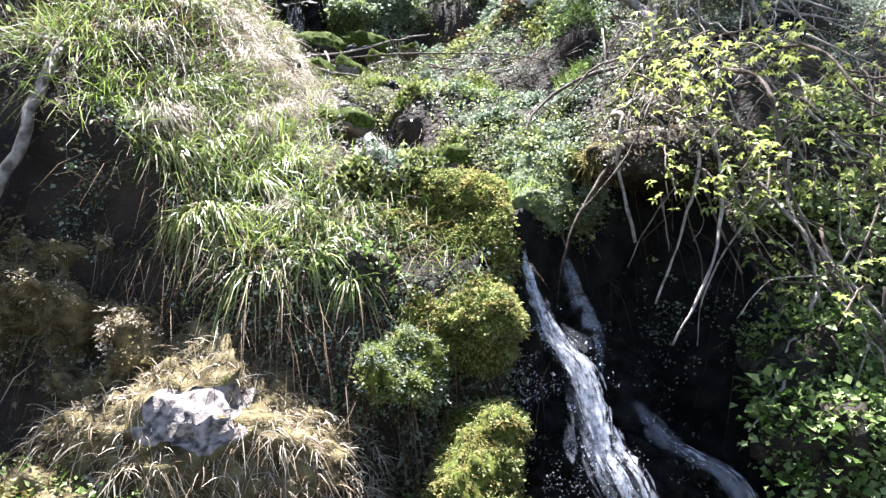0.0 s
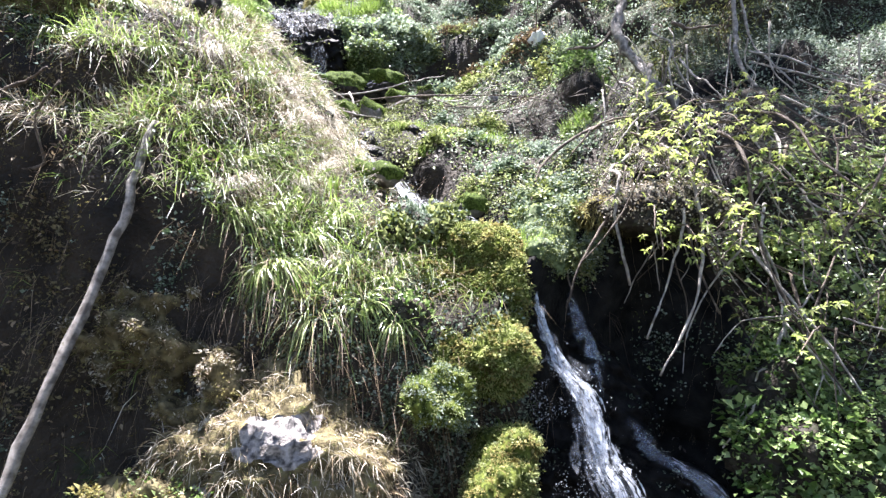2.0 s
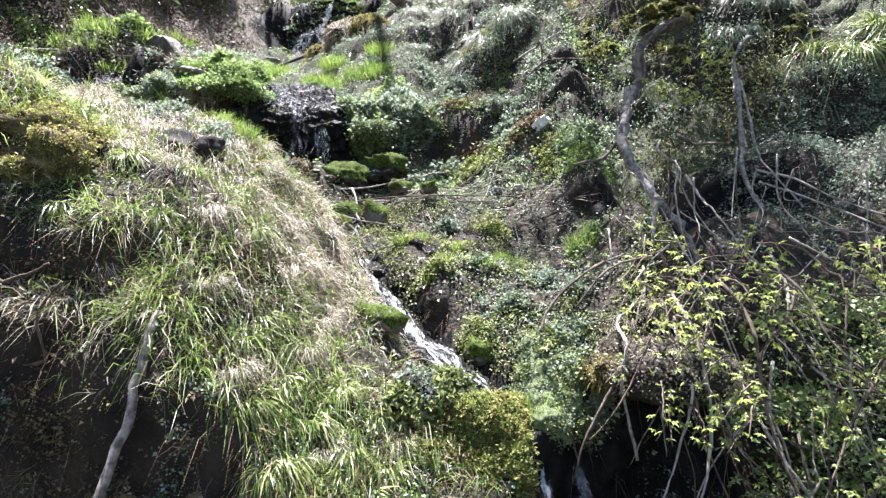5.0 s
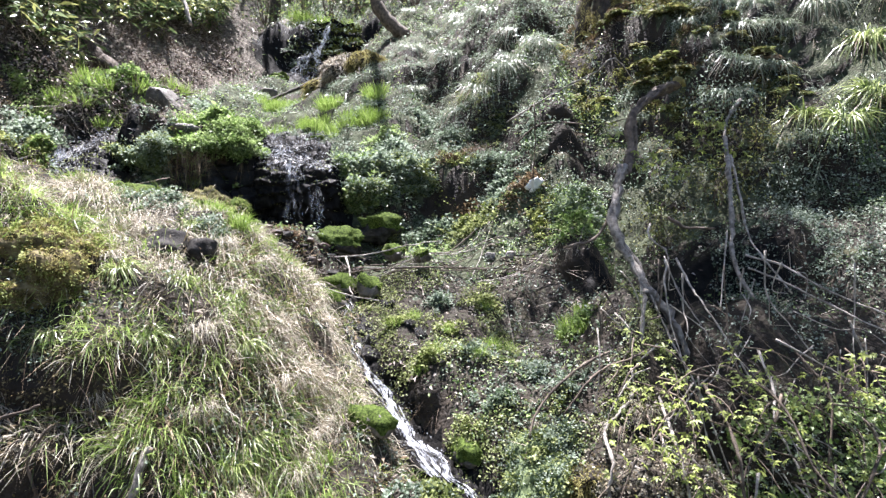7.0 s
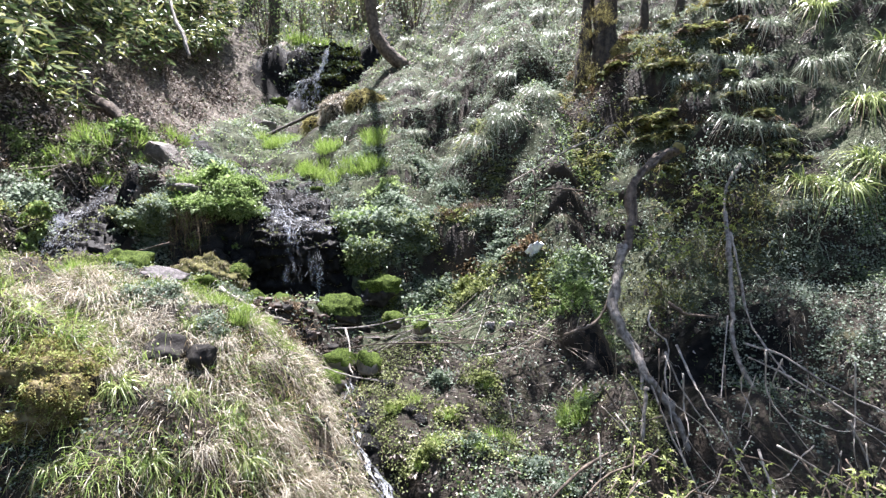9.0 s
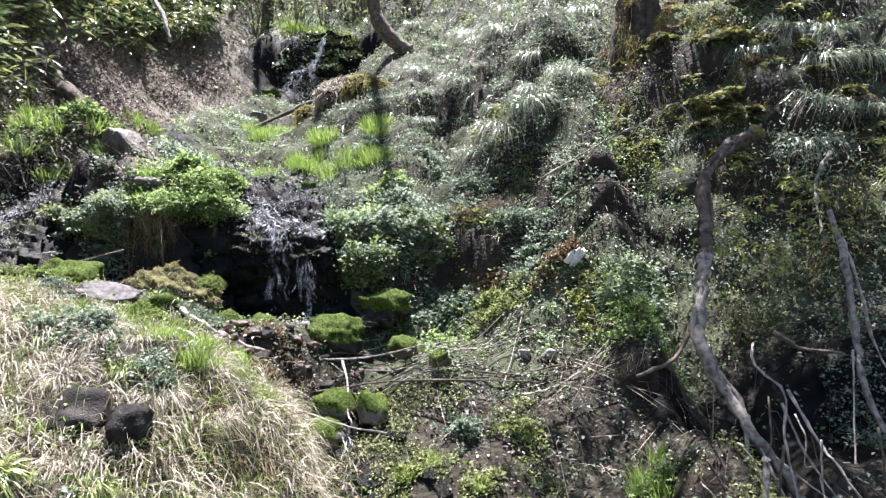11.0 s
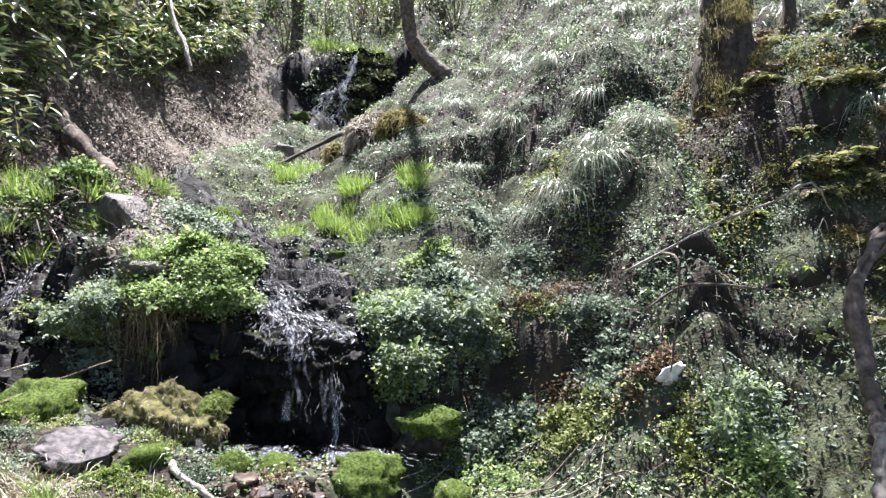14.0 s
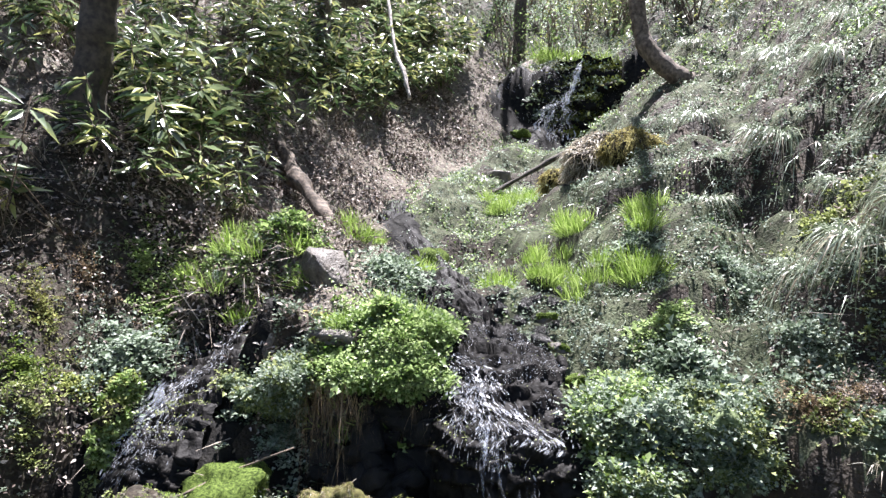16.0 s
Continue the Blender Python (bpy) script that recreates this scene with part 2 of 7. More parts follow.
SWELLS = ((-1.25, 5.92, .42, .24), (4.3, 6.3, 1.4, -.29), (-6, 7, .6, .41), (-2.7, 6.7, .4, .34), (.9, 9.2, .9, -.4), (-3.9, 6.5, .4, .49), (-5.5, 7.8, .4, -.4), (-5.3, 7.3, .4, .4), (-2, 3.1, .4, -.26),
          (.2, 10.9, .9, .31), (-5.5, 9.6, .9, -.27), (-2.3, 8.7, .4, .3), (-4.9, 6.9, .4, -.3), (-4.2, 5.8, .4, -.26), (.9, 5.9, .4, -.2), (-5.4, 15, 1.4, -.28), (-1.4, 7.3, .6, -.26),
          (1.9, 9.6, .9, .27), (-1.3, 11.3, .9, -.25), (-2.5, 10.3, .9, .22), (-1.9, 5.35, .4, -.12), (-1.6, 5.9, .6, -.12), (-4.1, 6.95, .35, -.55), (-4.0, 5.75, .35, -.3), (-1.35, 5.32, .3, -.22))


LIPS = ((4.3, 5.7, 1.0, .34, .8), (.45, 7.72, .5, .16, .5), (0, 7.05, .5, .24, .5), (-.1, 9.75, .45, .18, .6), (1.3, 5.25, .45, .10, .5), (2.6, 4.9, .6, .26, .6), (-2.3, 2.85, .6, .18, .4),
        (-.75, 8.2, .35, .05, .4), (1.2, 9.3, .5, .2, .6), (-.7, 10.9, .5, .18, .6), (2.3, 7.6, .6, .12, .7))


CHUTE = ((4.6, 3.3), (5.4, 3.38), (5.66, 3.5), (5.78, 3.8), (5.94, 4.04), (6.14, 4.24), (6.36, 4.4), (6.55, 4.5), (6.85, 4.64), (7.1, 4.78), (7.4, 5.02), (7.8, 5.3))



RILL_X = ((3.0, .34), (3.15, .10), (3.3, -.04), (3.5, -.18), (3.72, -.33), (3.95, -.46), (4.22, -.66), (4.42, -.80), (4.75, -.90), (5.1, -.98))
RILL_Z = ((3.0, 1.66), (3.15, 1.90), (3.3, 1.98), (3.5, 2.07), (3.72, 2.13), (3.95, 2.28), (4.22, 2.46), (4.42, 2.62), (4.75, 2.86), (5.1, 3.0))


def along(v, table):
    return np.interp(v, [a for a, _ in table], [b for _, b in table])


def ease(a, b, v):
    u = np.clip((v - a) / (b - a), 0, 1)
    return u * u * (3 - 2 * u)


def soft(v):
    return .5 * (v + np.sqrt(v * v + .06))


def hashed(i, j, k):
    v = np.sin(i * 127.1 + j * 311.7 + k * 74.7) * 43758.5453
    return v - np.floor(v)


def grain(x, y, k=0.0):
    """Smooth random values from -1 to 1 over the plane, one lump a metre."""
    i, j = np.floor(x), np.floor(y)
    u, v = x - i, y - j
    u, v = u * u * (3 - 2 * u), v * v * (3 - 2 * v)
    low = hashed(i, j, k) * (1 - u) + hashed(i + 1, j, k) * u
    high = hashed(i, j + 1, k) * (1 - u) + hashed(i + 1, j + 1, k) * u
    return 2 * (low * (1 - v) + high * v) - 1


def rough(x, y, size, k=0.0, octaves=4):
    total, amp = 0, 1
    for o in range(octaves):
        total, amp, size = total + amp * grain(x / size + 17 * o, y / size - 9 * o, k + o), amp * .5, size * .5
    return total


def land(x, y):
    x, y = np.asarray(x, float), np.asarray(y, float)
    d = x - along(y, AXIS)
    z = along(y, FLOOR) + along(y, RIGHT_BANK) * soft(d - .4) + along(y, LEFT_BANK) * soft(-d - .4)
    for mx, my, r, h in MOUNDS + SWELLS:
        z = z + h * np.exp(-((x - mx) ** 2 + (y - my) ** 2) / r ** 2)
    z = z + (1.3 + .35 * (1 - ease(-1.6, -.8, x))) * ease(-.12, .12, y - along(x, CLIFF)) * (1 - .7 * ease(1.2, 1.7, x))
    z = z + .75 * ease(6.62, 6.86, y + .12 * np.sin(3 * x)) * ease(-5, -4.2, x) * (1 - ease(-.9, -.2, x))
    z = z + 1.15 * ease(17.8, 18.3, y) * ease(-6, -5, x) * (1 - ease(-2.0, -1.2, x))
    for lx, ly, half, h, reach in LIPS:
        off = y - ly + .1 * np.sin(4 * x + lx)
        z = z + h * np.tanh(off / .07) * np.exp(-(off / reach) ** 2 - ((x - lx) / half) ** 4)
    chute = np.exp(-((x + 4.05 + .06 * np.sin(5 * y)) / .28) ** 4) * ease(4.5, 5.0, y) * (1 - ease(7.2, 7.8, y))
    z = z + chute * (along(y, CHUTE) + .03 * np.sin(17 * y) - z)
    gap = np.abs(x - along(y, RILL_X)) / .26
    z = z + np.minimum(0, along(y, RILL_Z) - .05 - z) * np.exp(-gap ** 4) * ease(3.05, 3.2, y) * (1 - ease(4.9, 5.2, y))
    far = ease(1.5, 3.0, y)
    z = z - far * ease(3.4, 4.4, y) * (1 - .85 * ease(.7, 1.7, -d) * ease(6, 7.5, y)) * .05 * (1 + .9 * rough(x, y, 1.7, 9, 2)) * np.sin(2 * np.pi * z / .48 + 6.5 * rough(x, y, 1.3, 12, 3))
    return z + far * (.085 * rough(x, y, .8) + .16 * ease(9, 16, y) * rough(x, y, 2.5, 5))


# ---- building helpers ----
def mesh_of(name, verts, faces, mat=None, smooth=False):
    """One mesh from arrays: verts (n, 3), faces (m, 3) or (m, 4)."""
    verts, faces = np.asarray(verts, np.float32).reshape(-1, 3), np.asarray(faces, np.int32)
    me = bpy.data.meshes.new(name)
    n, k = faces.shape
    me.vertices.add(len(verts))
    me.vertices.foreach_set("co", verts.ravel())
    me.loops.add(n * k)
    me.loops.foreach_set("vertex_index", faces.ravel())
    me.polygons.add(n)
    me.polygons.foreach_set("loop_start", np.arange(0, n * k, k, dtype=np.int32))
    me.polygons.foreach_set("loop_total", np.full(n, k, np.int32))
    if smooth:
        me.polygons.foreach_set("use_smooth", np.ones(n, bool))
    me.update(calc_edges=True)
    if mat:
        me.materials.append(mat)
    return me


def part(name, me, parent=None, label="", m=None):
    ob = new(name, me)
    if parent:
        ob.parent = parent
    if m is not None:
        ob.matrix_basis = m
    return tagged(ob, label)


def unit(v):
    return v / np.maximum(np.linalg.norm(v, axis=-1, keepdims=True), 1e-9)


def blades(base, way, length, width, droop, seg=2, rng=None):
    """Tapered, bending ribbons, one for each row of base."""
    rng = rng or np.random.default_rng(1)
    n = len(base)
    way = unit(way)
    s = np.linspace(0, 1, seg + 1)[None, :, None]
    length, width, droop = (np.broadcast_to(np.asarray(a, float), n)[:, None, None] for a in (length, width, droop))
    mid = base[:, None] + length * (way[:, None] * s + np.array((0, 0, -1.0)) * droop * s * s)
    side = unit(np.cross(way, rng.normal(size=(n, 3))))[:, None]
    half = side * width * .5 * ((.55 + .45 * np.minimum(1, 3 * s)) * (1 - .94 * s ** 2.2))
    verts = np.stack([mid - half, mid + half], 2).reshape(n, -1, 3)
    strip = np.array([(2 * i, 2 * i + 1, 2 * i + 3, 2 * i + 2) for i in range(seg)])
    faces = (np.arange(n)[:, None, None] * (2 * seg + 2) + strip).reshape(-1, 4)
    return verts.reshape(-1, 3), faces


def leaves(base, way, normal, length, width, fold=.25):
    """Pointed leaves folded along the midrib, two faces each."""
    n = len(base)
    way = unit(way)
    side = unit(np.cross(way, normal))
    up = np.cross(side, way)
    length, width = (np.broadcast_to(np.asarray(a, float), n)[:, None] for a in (length, width))
    mid = base + way * length * .45
    verts = np.stack([base, mid + side * width * .5 + up * width * fold, base + way * length - up * length * .12, mid - side * width * .5 + up * width * fold], 1)
    faces = (np.arange(n)[:, None, None] * 4 + np.array([(0, 1, 2), (0, 2, 3)])).reshape(-1, 3)
    return verts.reshape(-1, 3), faces


def joined(*lots):
    verts, faces, at = [], [], 0
    for v, f in lots:
        verts.append(v)
        faces.append(np.asarray(f) + at)
        at += len(v)
    return np.concatenate(verts), np.concatenate(faces)


def smooth_line(points, per=5):
    """A curve through the points."""
    p = np.array(points, float)
    if len(p) < 3:
        return np.array([p[0] + (p[-1] - p[0]) * t for t in np.linspace(0, 1, per + 1)])
    q = np.vstack([2 * p[0] - p[1], p, 2 * p[-1] - p[-2]])
    out = []
    for i in range(1, len(q) - 2):
        for t in np.linspace(0, 1, per, endpoint=False):
            a, b, c, d = q[i - 1:i + 3]
            out.append(.5 * (2 * b + (c - a) * t + (2 * a - 5 * b + 4 * c - d) * t * t + (3 * b - a - 3 * c + d) * t ** 3))
    return np.array(out + [p[-1]])


def tube(points, r0, r1, sides=7, knobs=.12, seed=0, per=5):
    """A tapered, slightly knobbly stem along the points, with closed ends."""
    rng = np.random.default_rng(seed)
    line = smooth_line(points, per)
    n = len(line)
    line[1:-1] += rng.normal(scale=.25 * min(r0, .04), size=(n - 2, 3))
    along_line = unit(np.gradient(line, axis=0))
    ref = np.array((.31, .87, .38)) if abs(along_line[0] @ np.array((.31, .87, .38))) < .9 else np.array((1, 0, 0.))
    a = unit(np.cross(along_line, ref))
    b = np.cross(along_line, a)
    r = np.linspace(r0, r1, n) * (1 + knobs * rng.normal(size=n))
    turn = np.linspace(0, 2 * np.pi, sides, endpoint=False)
    lumps = 1 + knobs * .7 * rng.normal(size=(n, sides, 1))
    ring = line[:, None] + lumps * r[:, None, None] * (np.cos(turn)[None, :, None] * a[:, None] + np.sin(turn)[None, :, None] * b[:, None])
    verts = np.vstack([ring.reshape(-1, 3), line[:1], line[-1:]])
    faces = [(i * sides + j, i * sides + (j + 1) % sides, (i + 1) * sides + (j + 1) % sides, (i + 1) * sides + j) for i in range(n - 1) for j in range(sides)]
    faces += [(n * sides, (j + 1) % sides, j, j) for j in range(sides)]
    faces += [(n * sides + 1, (n - 1) * sides + j, (n - 1) * sides + (j + 1) % sides, (n - 1) * sides + (j + 1) % sides) for j in range(sides)]
    quads = np.array([f for f in faces if len(set(f)) == 4])
    tris = np.array([list(dict.fromkeys(f)) for f in faces if len(set(f)) == 3])
    split = np.vstack([quads[:, [0, 1, 2]], quads[:, [0, 2, 3]], tris])
    return verts, split


def lump(seed, subdivisions=3, boxy=.5, knock=.22, cuts=7, crag=0.0):
    """A stone of unit size: a ball pressed towards a box, with flat faces cut off it and a rough skin."""
    rng = np.random.default_rng(seed)
    bm = bmesh.new()
    bmesh.ops.create_icosphere(bm, subdivisions=subdivisions, radius=1)
    v = np.array([x.co[:] for x in bm.verts])
    f = np.array([[x.index for x in face.verts] for face in bm.faces])
    bm.free()
    v = v * (1 - boxy + boxy / np.abs(v).max(1, keepdims=True))
    for _ in range(cuts):
        way = unit(rng.normal(size=3))
        over = np.maximum(v @ way - rng.uniform(.62, .95), 0)
        v = v - over[:, None] * way * .9
    w = rng.uniform(0, 50)
    turned = v @ np.linalg.qr(rng.normal(size=(3, 3)))[0]
    a, b, c = turned[:, 0], turned[:, 1], turned[:, 2]
    v = v * (1 + knock * (.6 * grain(a * 1.6 + w, b * 1.6 + c) + .35 * grain(c * 3.4 + w, a * 3.4 - b) + .18 * grain(b * 7 + w, c * 7 + a) + .12 * grain(a * 15 + w, c * 15 + b * 13)))[:, None]
    if crag:
        ridge = np.abs(grain(v[:, 0] * 4 + v[:, 1] * 3 + w, v[:, 2] * 9)) + .6 * np.abs(grain(v[:, 0] * 9 - v[:, 1] * 7, v[:, 2] * 17 + w)) + .35 * np.abs(grain(v[:, 0] * 21, v[:, 2] * 31 + v[:, 1] * 19))
        v = v * (1 - crag * ridge)[:, None]
    return v, f


# ---- the hillside ----
gx = np.concatenate([np.linspace(-40, -9, 16), np.arange(-8, -4, .11), np.arange(-4, 4, .05), np.arange(4, 7.5, .12), np.linspace(8, 40, 16)])
gy = np.concatenate([np.linspace(-45, .4, 12), np.arange(.7, 2, .1), np.arange(2, 3.4, .025), np.arange(3.4, 7.2, .05), np.arange(7.2, 12, .09), np.arange(12, 22, .16), np.linspace(22, 70, 30)])
GX, GY = np.meshgrid(gx, gy)
GY = GY + (along(GX, CLIFF) - 2.4) * ease(1.0, 2.1, GY) * (1 - ease(2.9, 4.6, GY))
GZ = land(GX, GY)
steep = np.abs(np.gradient(GZ, axis=0) / np.gradient(GY, axis=0))
GY = GY - ease(.9, 2.2, steep) * (GY > 1.5) * (GY < 30) * (.09 * rough(GX * 1.3, GZ * 1.3, .45, 3) + .05)
GRID = np.stack([GX, GY, GZ], -1)
rows, cols = GX.shape
cell = np.arange((rows - 1) * cols).reshape(rows - 1, cols)[:, :-1].ravel()
ground_quads = np.stack([cell, cell + 1, cell + cols + 1, cell + cols], 1)
WET = ((.4, 2.7, 1.4, 2.5, .26), (.25, 3.05, -.3, 3.7, .15), (-.3, 3.7, -.8, 4.4, .15), (-.8, 4.4, -1.0, 5.15, .12), (-3.2, 6.45, -1.4, 6.45, .3), (-2.1, 6.6, -2.35, 7.8, .34), (-2.35, 7.8, -3.05, 8.3, .26), (-3.05, 8.3, -4.5, 10.2, .24), (-4.5, 10.2, -4.9, 11.2, .16), (-3.98, 6.85, -4.02, 5.8, .42), (-4.9, 17.6, -2.3, 17.5, .8))


def wet(x, y):
    """1 where water runs or splashes, 0 on the dry ground."""
    best = 0 * x
    for x0, y0, x1, y1, r in WET:
        u = np.clip(((x - x0) * (x1 - x0) + (y - y0) * (y1 - y0)) / ((x1 - x0) ** 2 + (y1 - y0) ** 2), 0, 1)
        gap = np.hypot(x - x0 - u * (x1 - x0), y - y0 - u * (y1 - y0)) + .06 * rough(x, y, .3, 88, 2)
        best = np.maximum(best, 1 - ease(r * .8, r * 1.25, gap))
    return best


hillside = tagged(new("ground", mesh_of("ground", GRID, ground_quads, SOIL, True)), "steep dark earth hillside of a mossy stream gully", "hillside", kind="structure")

flat = GRID.reshape(-1, 3)
corner = flat[ground_quads]
cell_mid = corner.mean(1)
cell_normal = np.cross(corner[:, 2] - corner[:, 0], corner[:, 3] - corner[:, 1])
cell_area = np.linalg.norm(cell_normal, axis=1) * .5
cell_normal = unit(cell_normal)
mid_x, mid_y = cell_mid[:, 0], cell_mid[:, 1]
surface = np.zeros(len(cell_mid), np.int32)
surface[(mid_x < along(mid_y, AXIS) - 1.5 + .4 * rough(mid_x, mid_y, .5, 77, 3)) & (mid_y > 6.2) & (mid_y < 20)] = 1
# steep faces: bare damp earth, with the cliff's shade put into its dark colour
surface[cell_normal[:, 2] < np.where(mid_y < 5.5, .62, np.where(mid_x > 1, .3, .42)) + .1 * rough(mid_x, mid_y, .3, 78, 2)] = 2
# shade under the roots, put into the ground as a near-black patch
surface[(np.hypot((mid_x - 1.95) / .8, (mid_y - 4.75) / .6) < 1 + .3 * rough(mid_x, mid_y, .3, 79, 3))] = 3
# dark earth patch painted in for the shade of the hollow by the stump
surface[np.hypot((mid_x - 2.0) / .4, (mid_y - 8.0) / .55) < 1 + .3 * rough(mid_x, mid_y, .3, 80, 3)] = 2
surface[(surface == 0) & (mid_y > 5.6) & (rough(mid_x, mid_y, .7, 81, 3) > -.45)] = 4
# cave shade beside the lower fall, painted on the cliff as near-black
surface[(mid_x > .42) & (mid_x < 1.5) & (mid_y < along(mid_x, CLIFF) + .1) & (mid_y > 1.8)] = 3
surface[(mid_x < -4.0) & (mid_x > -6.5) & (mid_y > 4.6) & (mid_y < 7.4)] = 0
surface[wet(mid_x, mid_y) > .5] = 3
for skin in (MOULD, EARTH, WET_SHADE_GROUND, TURF):
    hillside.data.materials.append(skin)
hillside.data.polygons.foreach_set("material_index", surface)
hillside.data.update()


def scatter(n, where, seed):
    """n random places on the hillside, thick where where(x, y, z, normal) is high, thinner with distance: places and normals."""
    rng = np.random.default_rng(seed)
    weight = cell_area * where(cell_mid[:, 0], cell_mid[:, 1], cell_mid[:, 2], cell_normal) / (1 + (np.maximum(cell_mid[:, 1], 0) / 6) ** 1.6)
    chosen = rng.choice(len(weight), n, p=weight / weight.sum())
    u, v = rng.random((2, n, 1))
    c = corner[chosen]
    return (c[:, 0] * (1 - u) + c[:, 1] * u) * (1 - v) + (c[:, 3] * (1 - u) + c[:, 2] * u) * v, cell_normal[chosen], rng


def face_y(x, z, start=1.2):
    """How far back, from start on, the hillside reaches the height z."""
    ys = np.arange(start, 24, .02)
    return float(ys[np.argmax(land(np.full_like(ys, x), ys) > z)])


def ground_z(x, y):
    return float(land(x, y))


def stuff(name, lot, mat, label, category):
    return tagged(new(name, mesh_of(name, *lot, mat)), label, category, kind="stuff")


# ---- rocks ----
def boulder(name, at, size, mat, seed, label, turn=0, boxy=.5, category="boulder", knock=.22, subs=4, cuts=7, crag=.05):
    v, f = lump(seed, subs, boxy, knock, cuts, crag)
    rock = tagged(new(name, mesh_of(name, v * size, f, mat, True)), label, category)
    rock.matrix_basis = pose(*at, 0, 0, turn)
    return rock


def moss_on(rock, size, seed, mat_cap, mat_fuzz, cover=.1, n=1800, long=.022):
    """A cushion of moss over the upper side of a boulder, with a fuzz of shoots."""
    v = np.empty(len(rock.data.vertices) * 3, np.float32)
    rock.data.vertices.foreach_get("co", v)
    v = v.reshape(-1, 3)
    f = np.array([p.vertices[:] for p in rock.data.polygons])
    out = unit(v / np.array(size) ** 2)
    edge = cover + .3 * grain(v[:, 0] * 9 + seed, v[:, 1] * 9 + v[:, 2] * 7)
    thick = np.clip((out[:, 2] - edge) * 1.2, -.02, 1)
    cap = v + out * (np.minimum(thick, .5) * .09 * min(size) * 2 + .012 * rough(v[:, 0] + v[:, 1], v[:, 2] - v[:, 1], .07, seed, 3))[:, None]
    keep = (thick[f] > 0).any(1)
    moss = part("moss", mesh_of("moss", cap, f[keep], mat_cap, True), rock, "soft green moss cushion")
    rng = np.random.default_rng(seed)
    tri = f[(thick[f] > .02).all(1)]
    if len(tri) and n:
        pick = tri[rng.integers(0, len(tri), n)]
        w = rng.dirichlet((1, 1, 1), n)[:, :, None]
        base = (cap[pick] * w).sum(1)
        way = (out[pick] * w).sum(1) + rng.normal(scale=.45, size=(n, 3))
        tagged(part("moss_fuzz", mesh_of("moss_fuzz", *blades(base - way * .004, way, rng.uniform(.5, 1.3, n) * long, long * .22, .35, 1, rng), mat_fuzz), moss), kind="stuff")
    return moss


MOSSY = "rounded boulder under a bright green moss cushion"
for at, size, seed, cover, label in (
        ((-1.74, 5.84, 3.55), (.145, .13, .11), 8, -.1, MOSSY),
        ((-1.19, 5.84, 3.49), (.23, .19, .17), 9, -.15, MOSSY),
        ((-.80, 6.42, 3.66), (.25, .2, .16), 10, .05, MOSSY),
        ((-3.46, 5.92, 3.88), (.36, .3, .22), 12, -.05, "broad boulder under a thick moss cap"),
        ((-2.07, 5.76, 3.60), (.14, .13, .12), 13, .0, MOSSY),
        ((-2.37, 5.36, 3.76), (.15, .16, .12), 14, .1, "small mossy rock beside the pool"),
        ((-.6, 5.9, 3.4), (.13, .12, .09), 15, .0, "low mossy rock among fallen twigs"),
        ((-.3, 5.55, 3.36), (.09, .09, .07), 16, .0, "low mossy rock among fallen twigs"),
        ((-1.05, 5.2, 3.08), (.15, .13, .12), 17, .0, "small mossy stone in the stream bed"),
        ((-.78, 5.12, 3.08), (.13, .12, .13), 18, .0, "small mossy stone in the stream bed"),
        ((-1.1, 4.88, 2.98), (.17, .13, .1), 19, .1, "small mossy stone in the stream bed"),
        ((.06, 3.5, 2.1), (.10, .1, .1), 20, .0, "small mossy stone beside the rill"),
        ((-.55, 3.52, 2.30), (.17, .13, .11), 21, -.1, "mossy rock beside the rill"),
        ((-3.55, 7.0, 4.92), (.22, .18, .1), 22, -.1, "flat stone with an ochre moss cap"),
        ((-1.86, 8.0, 4.95), (.08, .07, .05), 23, .0, "small mossy stone in the stream bed"),
        ((-1.5, 7.4, 4.56), (.09, .08, .06), 24, .0, "small mossy stone in the stream bed"),
        ((-1.68, 7.72, 4.74), (.08, .07, .05), 25, .0, "small mossy stone in the stream bed"),
        ((-.68, 8.9, 5.46), (.3, .24, .16), 28, -.2, "brown rock with a little moss on the slope"),
        ((-4.75, 17.3, 8.15), (.45, .4, .28), 29, .35, "boulder with moss beside the upper fall"),
        ((-3.6, 9.3, 5.35), (.25, .2, .15), 30, -.1, "mossy stone in the stream bed")):
    ochre = seed in (22, 26, 27, 28)
    rock = boulder("mossy_rock", at, size, ROCK_DARK if seed in (8, 9, 10, 12, 13, 14) else ROCK_BROWN, seed, label, seed * 41, .35, "rock", .42, 3 if max(size) < .2 else 4, 7, .10)
    moss_on(rock, size, seed, MOSS_OCHRE if ochre else CUSHION, MOSS_OCHRE if ochre else CUSHION_TIP, cover, int(1400 + 17000 * size[0] * size[1] * 4), .014 if at[1] < 4 else .02)

block = boulder("block_stone", (-3.72, 7.5, 5.28), (.25, .22, .21), ROCK_BROWN, 40, "angular brown block of stone with a flat top", 32, .8, "stone", knock=.14, cuts=6)
block.matrix_basis = pose(-3.72, 7.5, 5.28, 14, 9, 28)
slab = boulder("grey_stone", (-2.70, 5.26, 3.85), (.25, .19, .085), ROCK_MAUVE, 41, "flat grey stone with pale patches beside the pool", 20, .7, "stone", .3, 4, 12, .12)
slab.matrix_basis = pose(-2.70, 5.26, 3.85, 14, 16, 24)
wet_rng = np.random.default_rng(77)
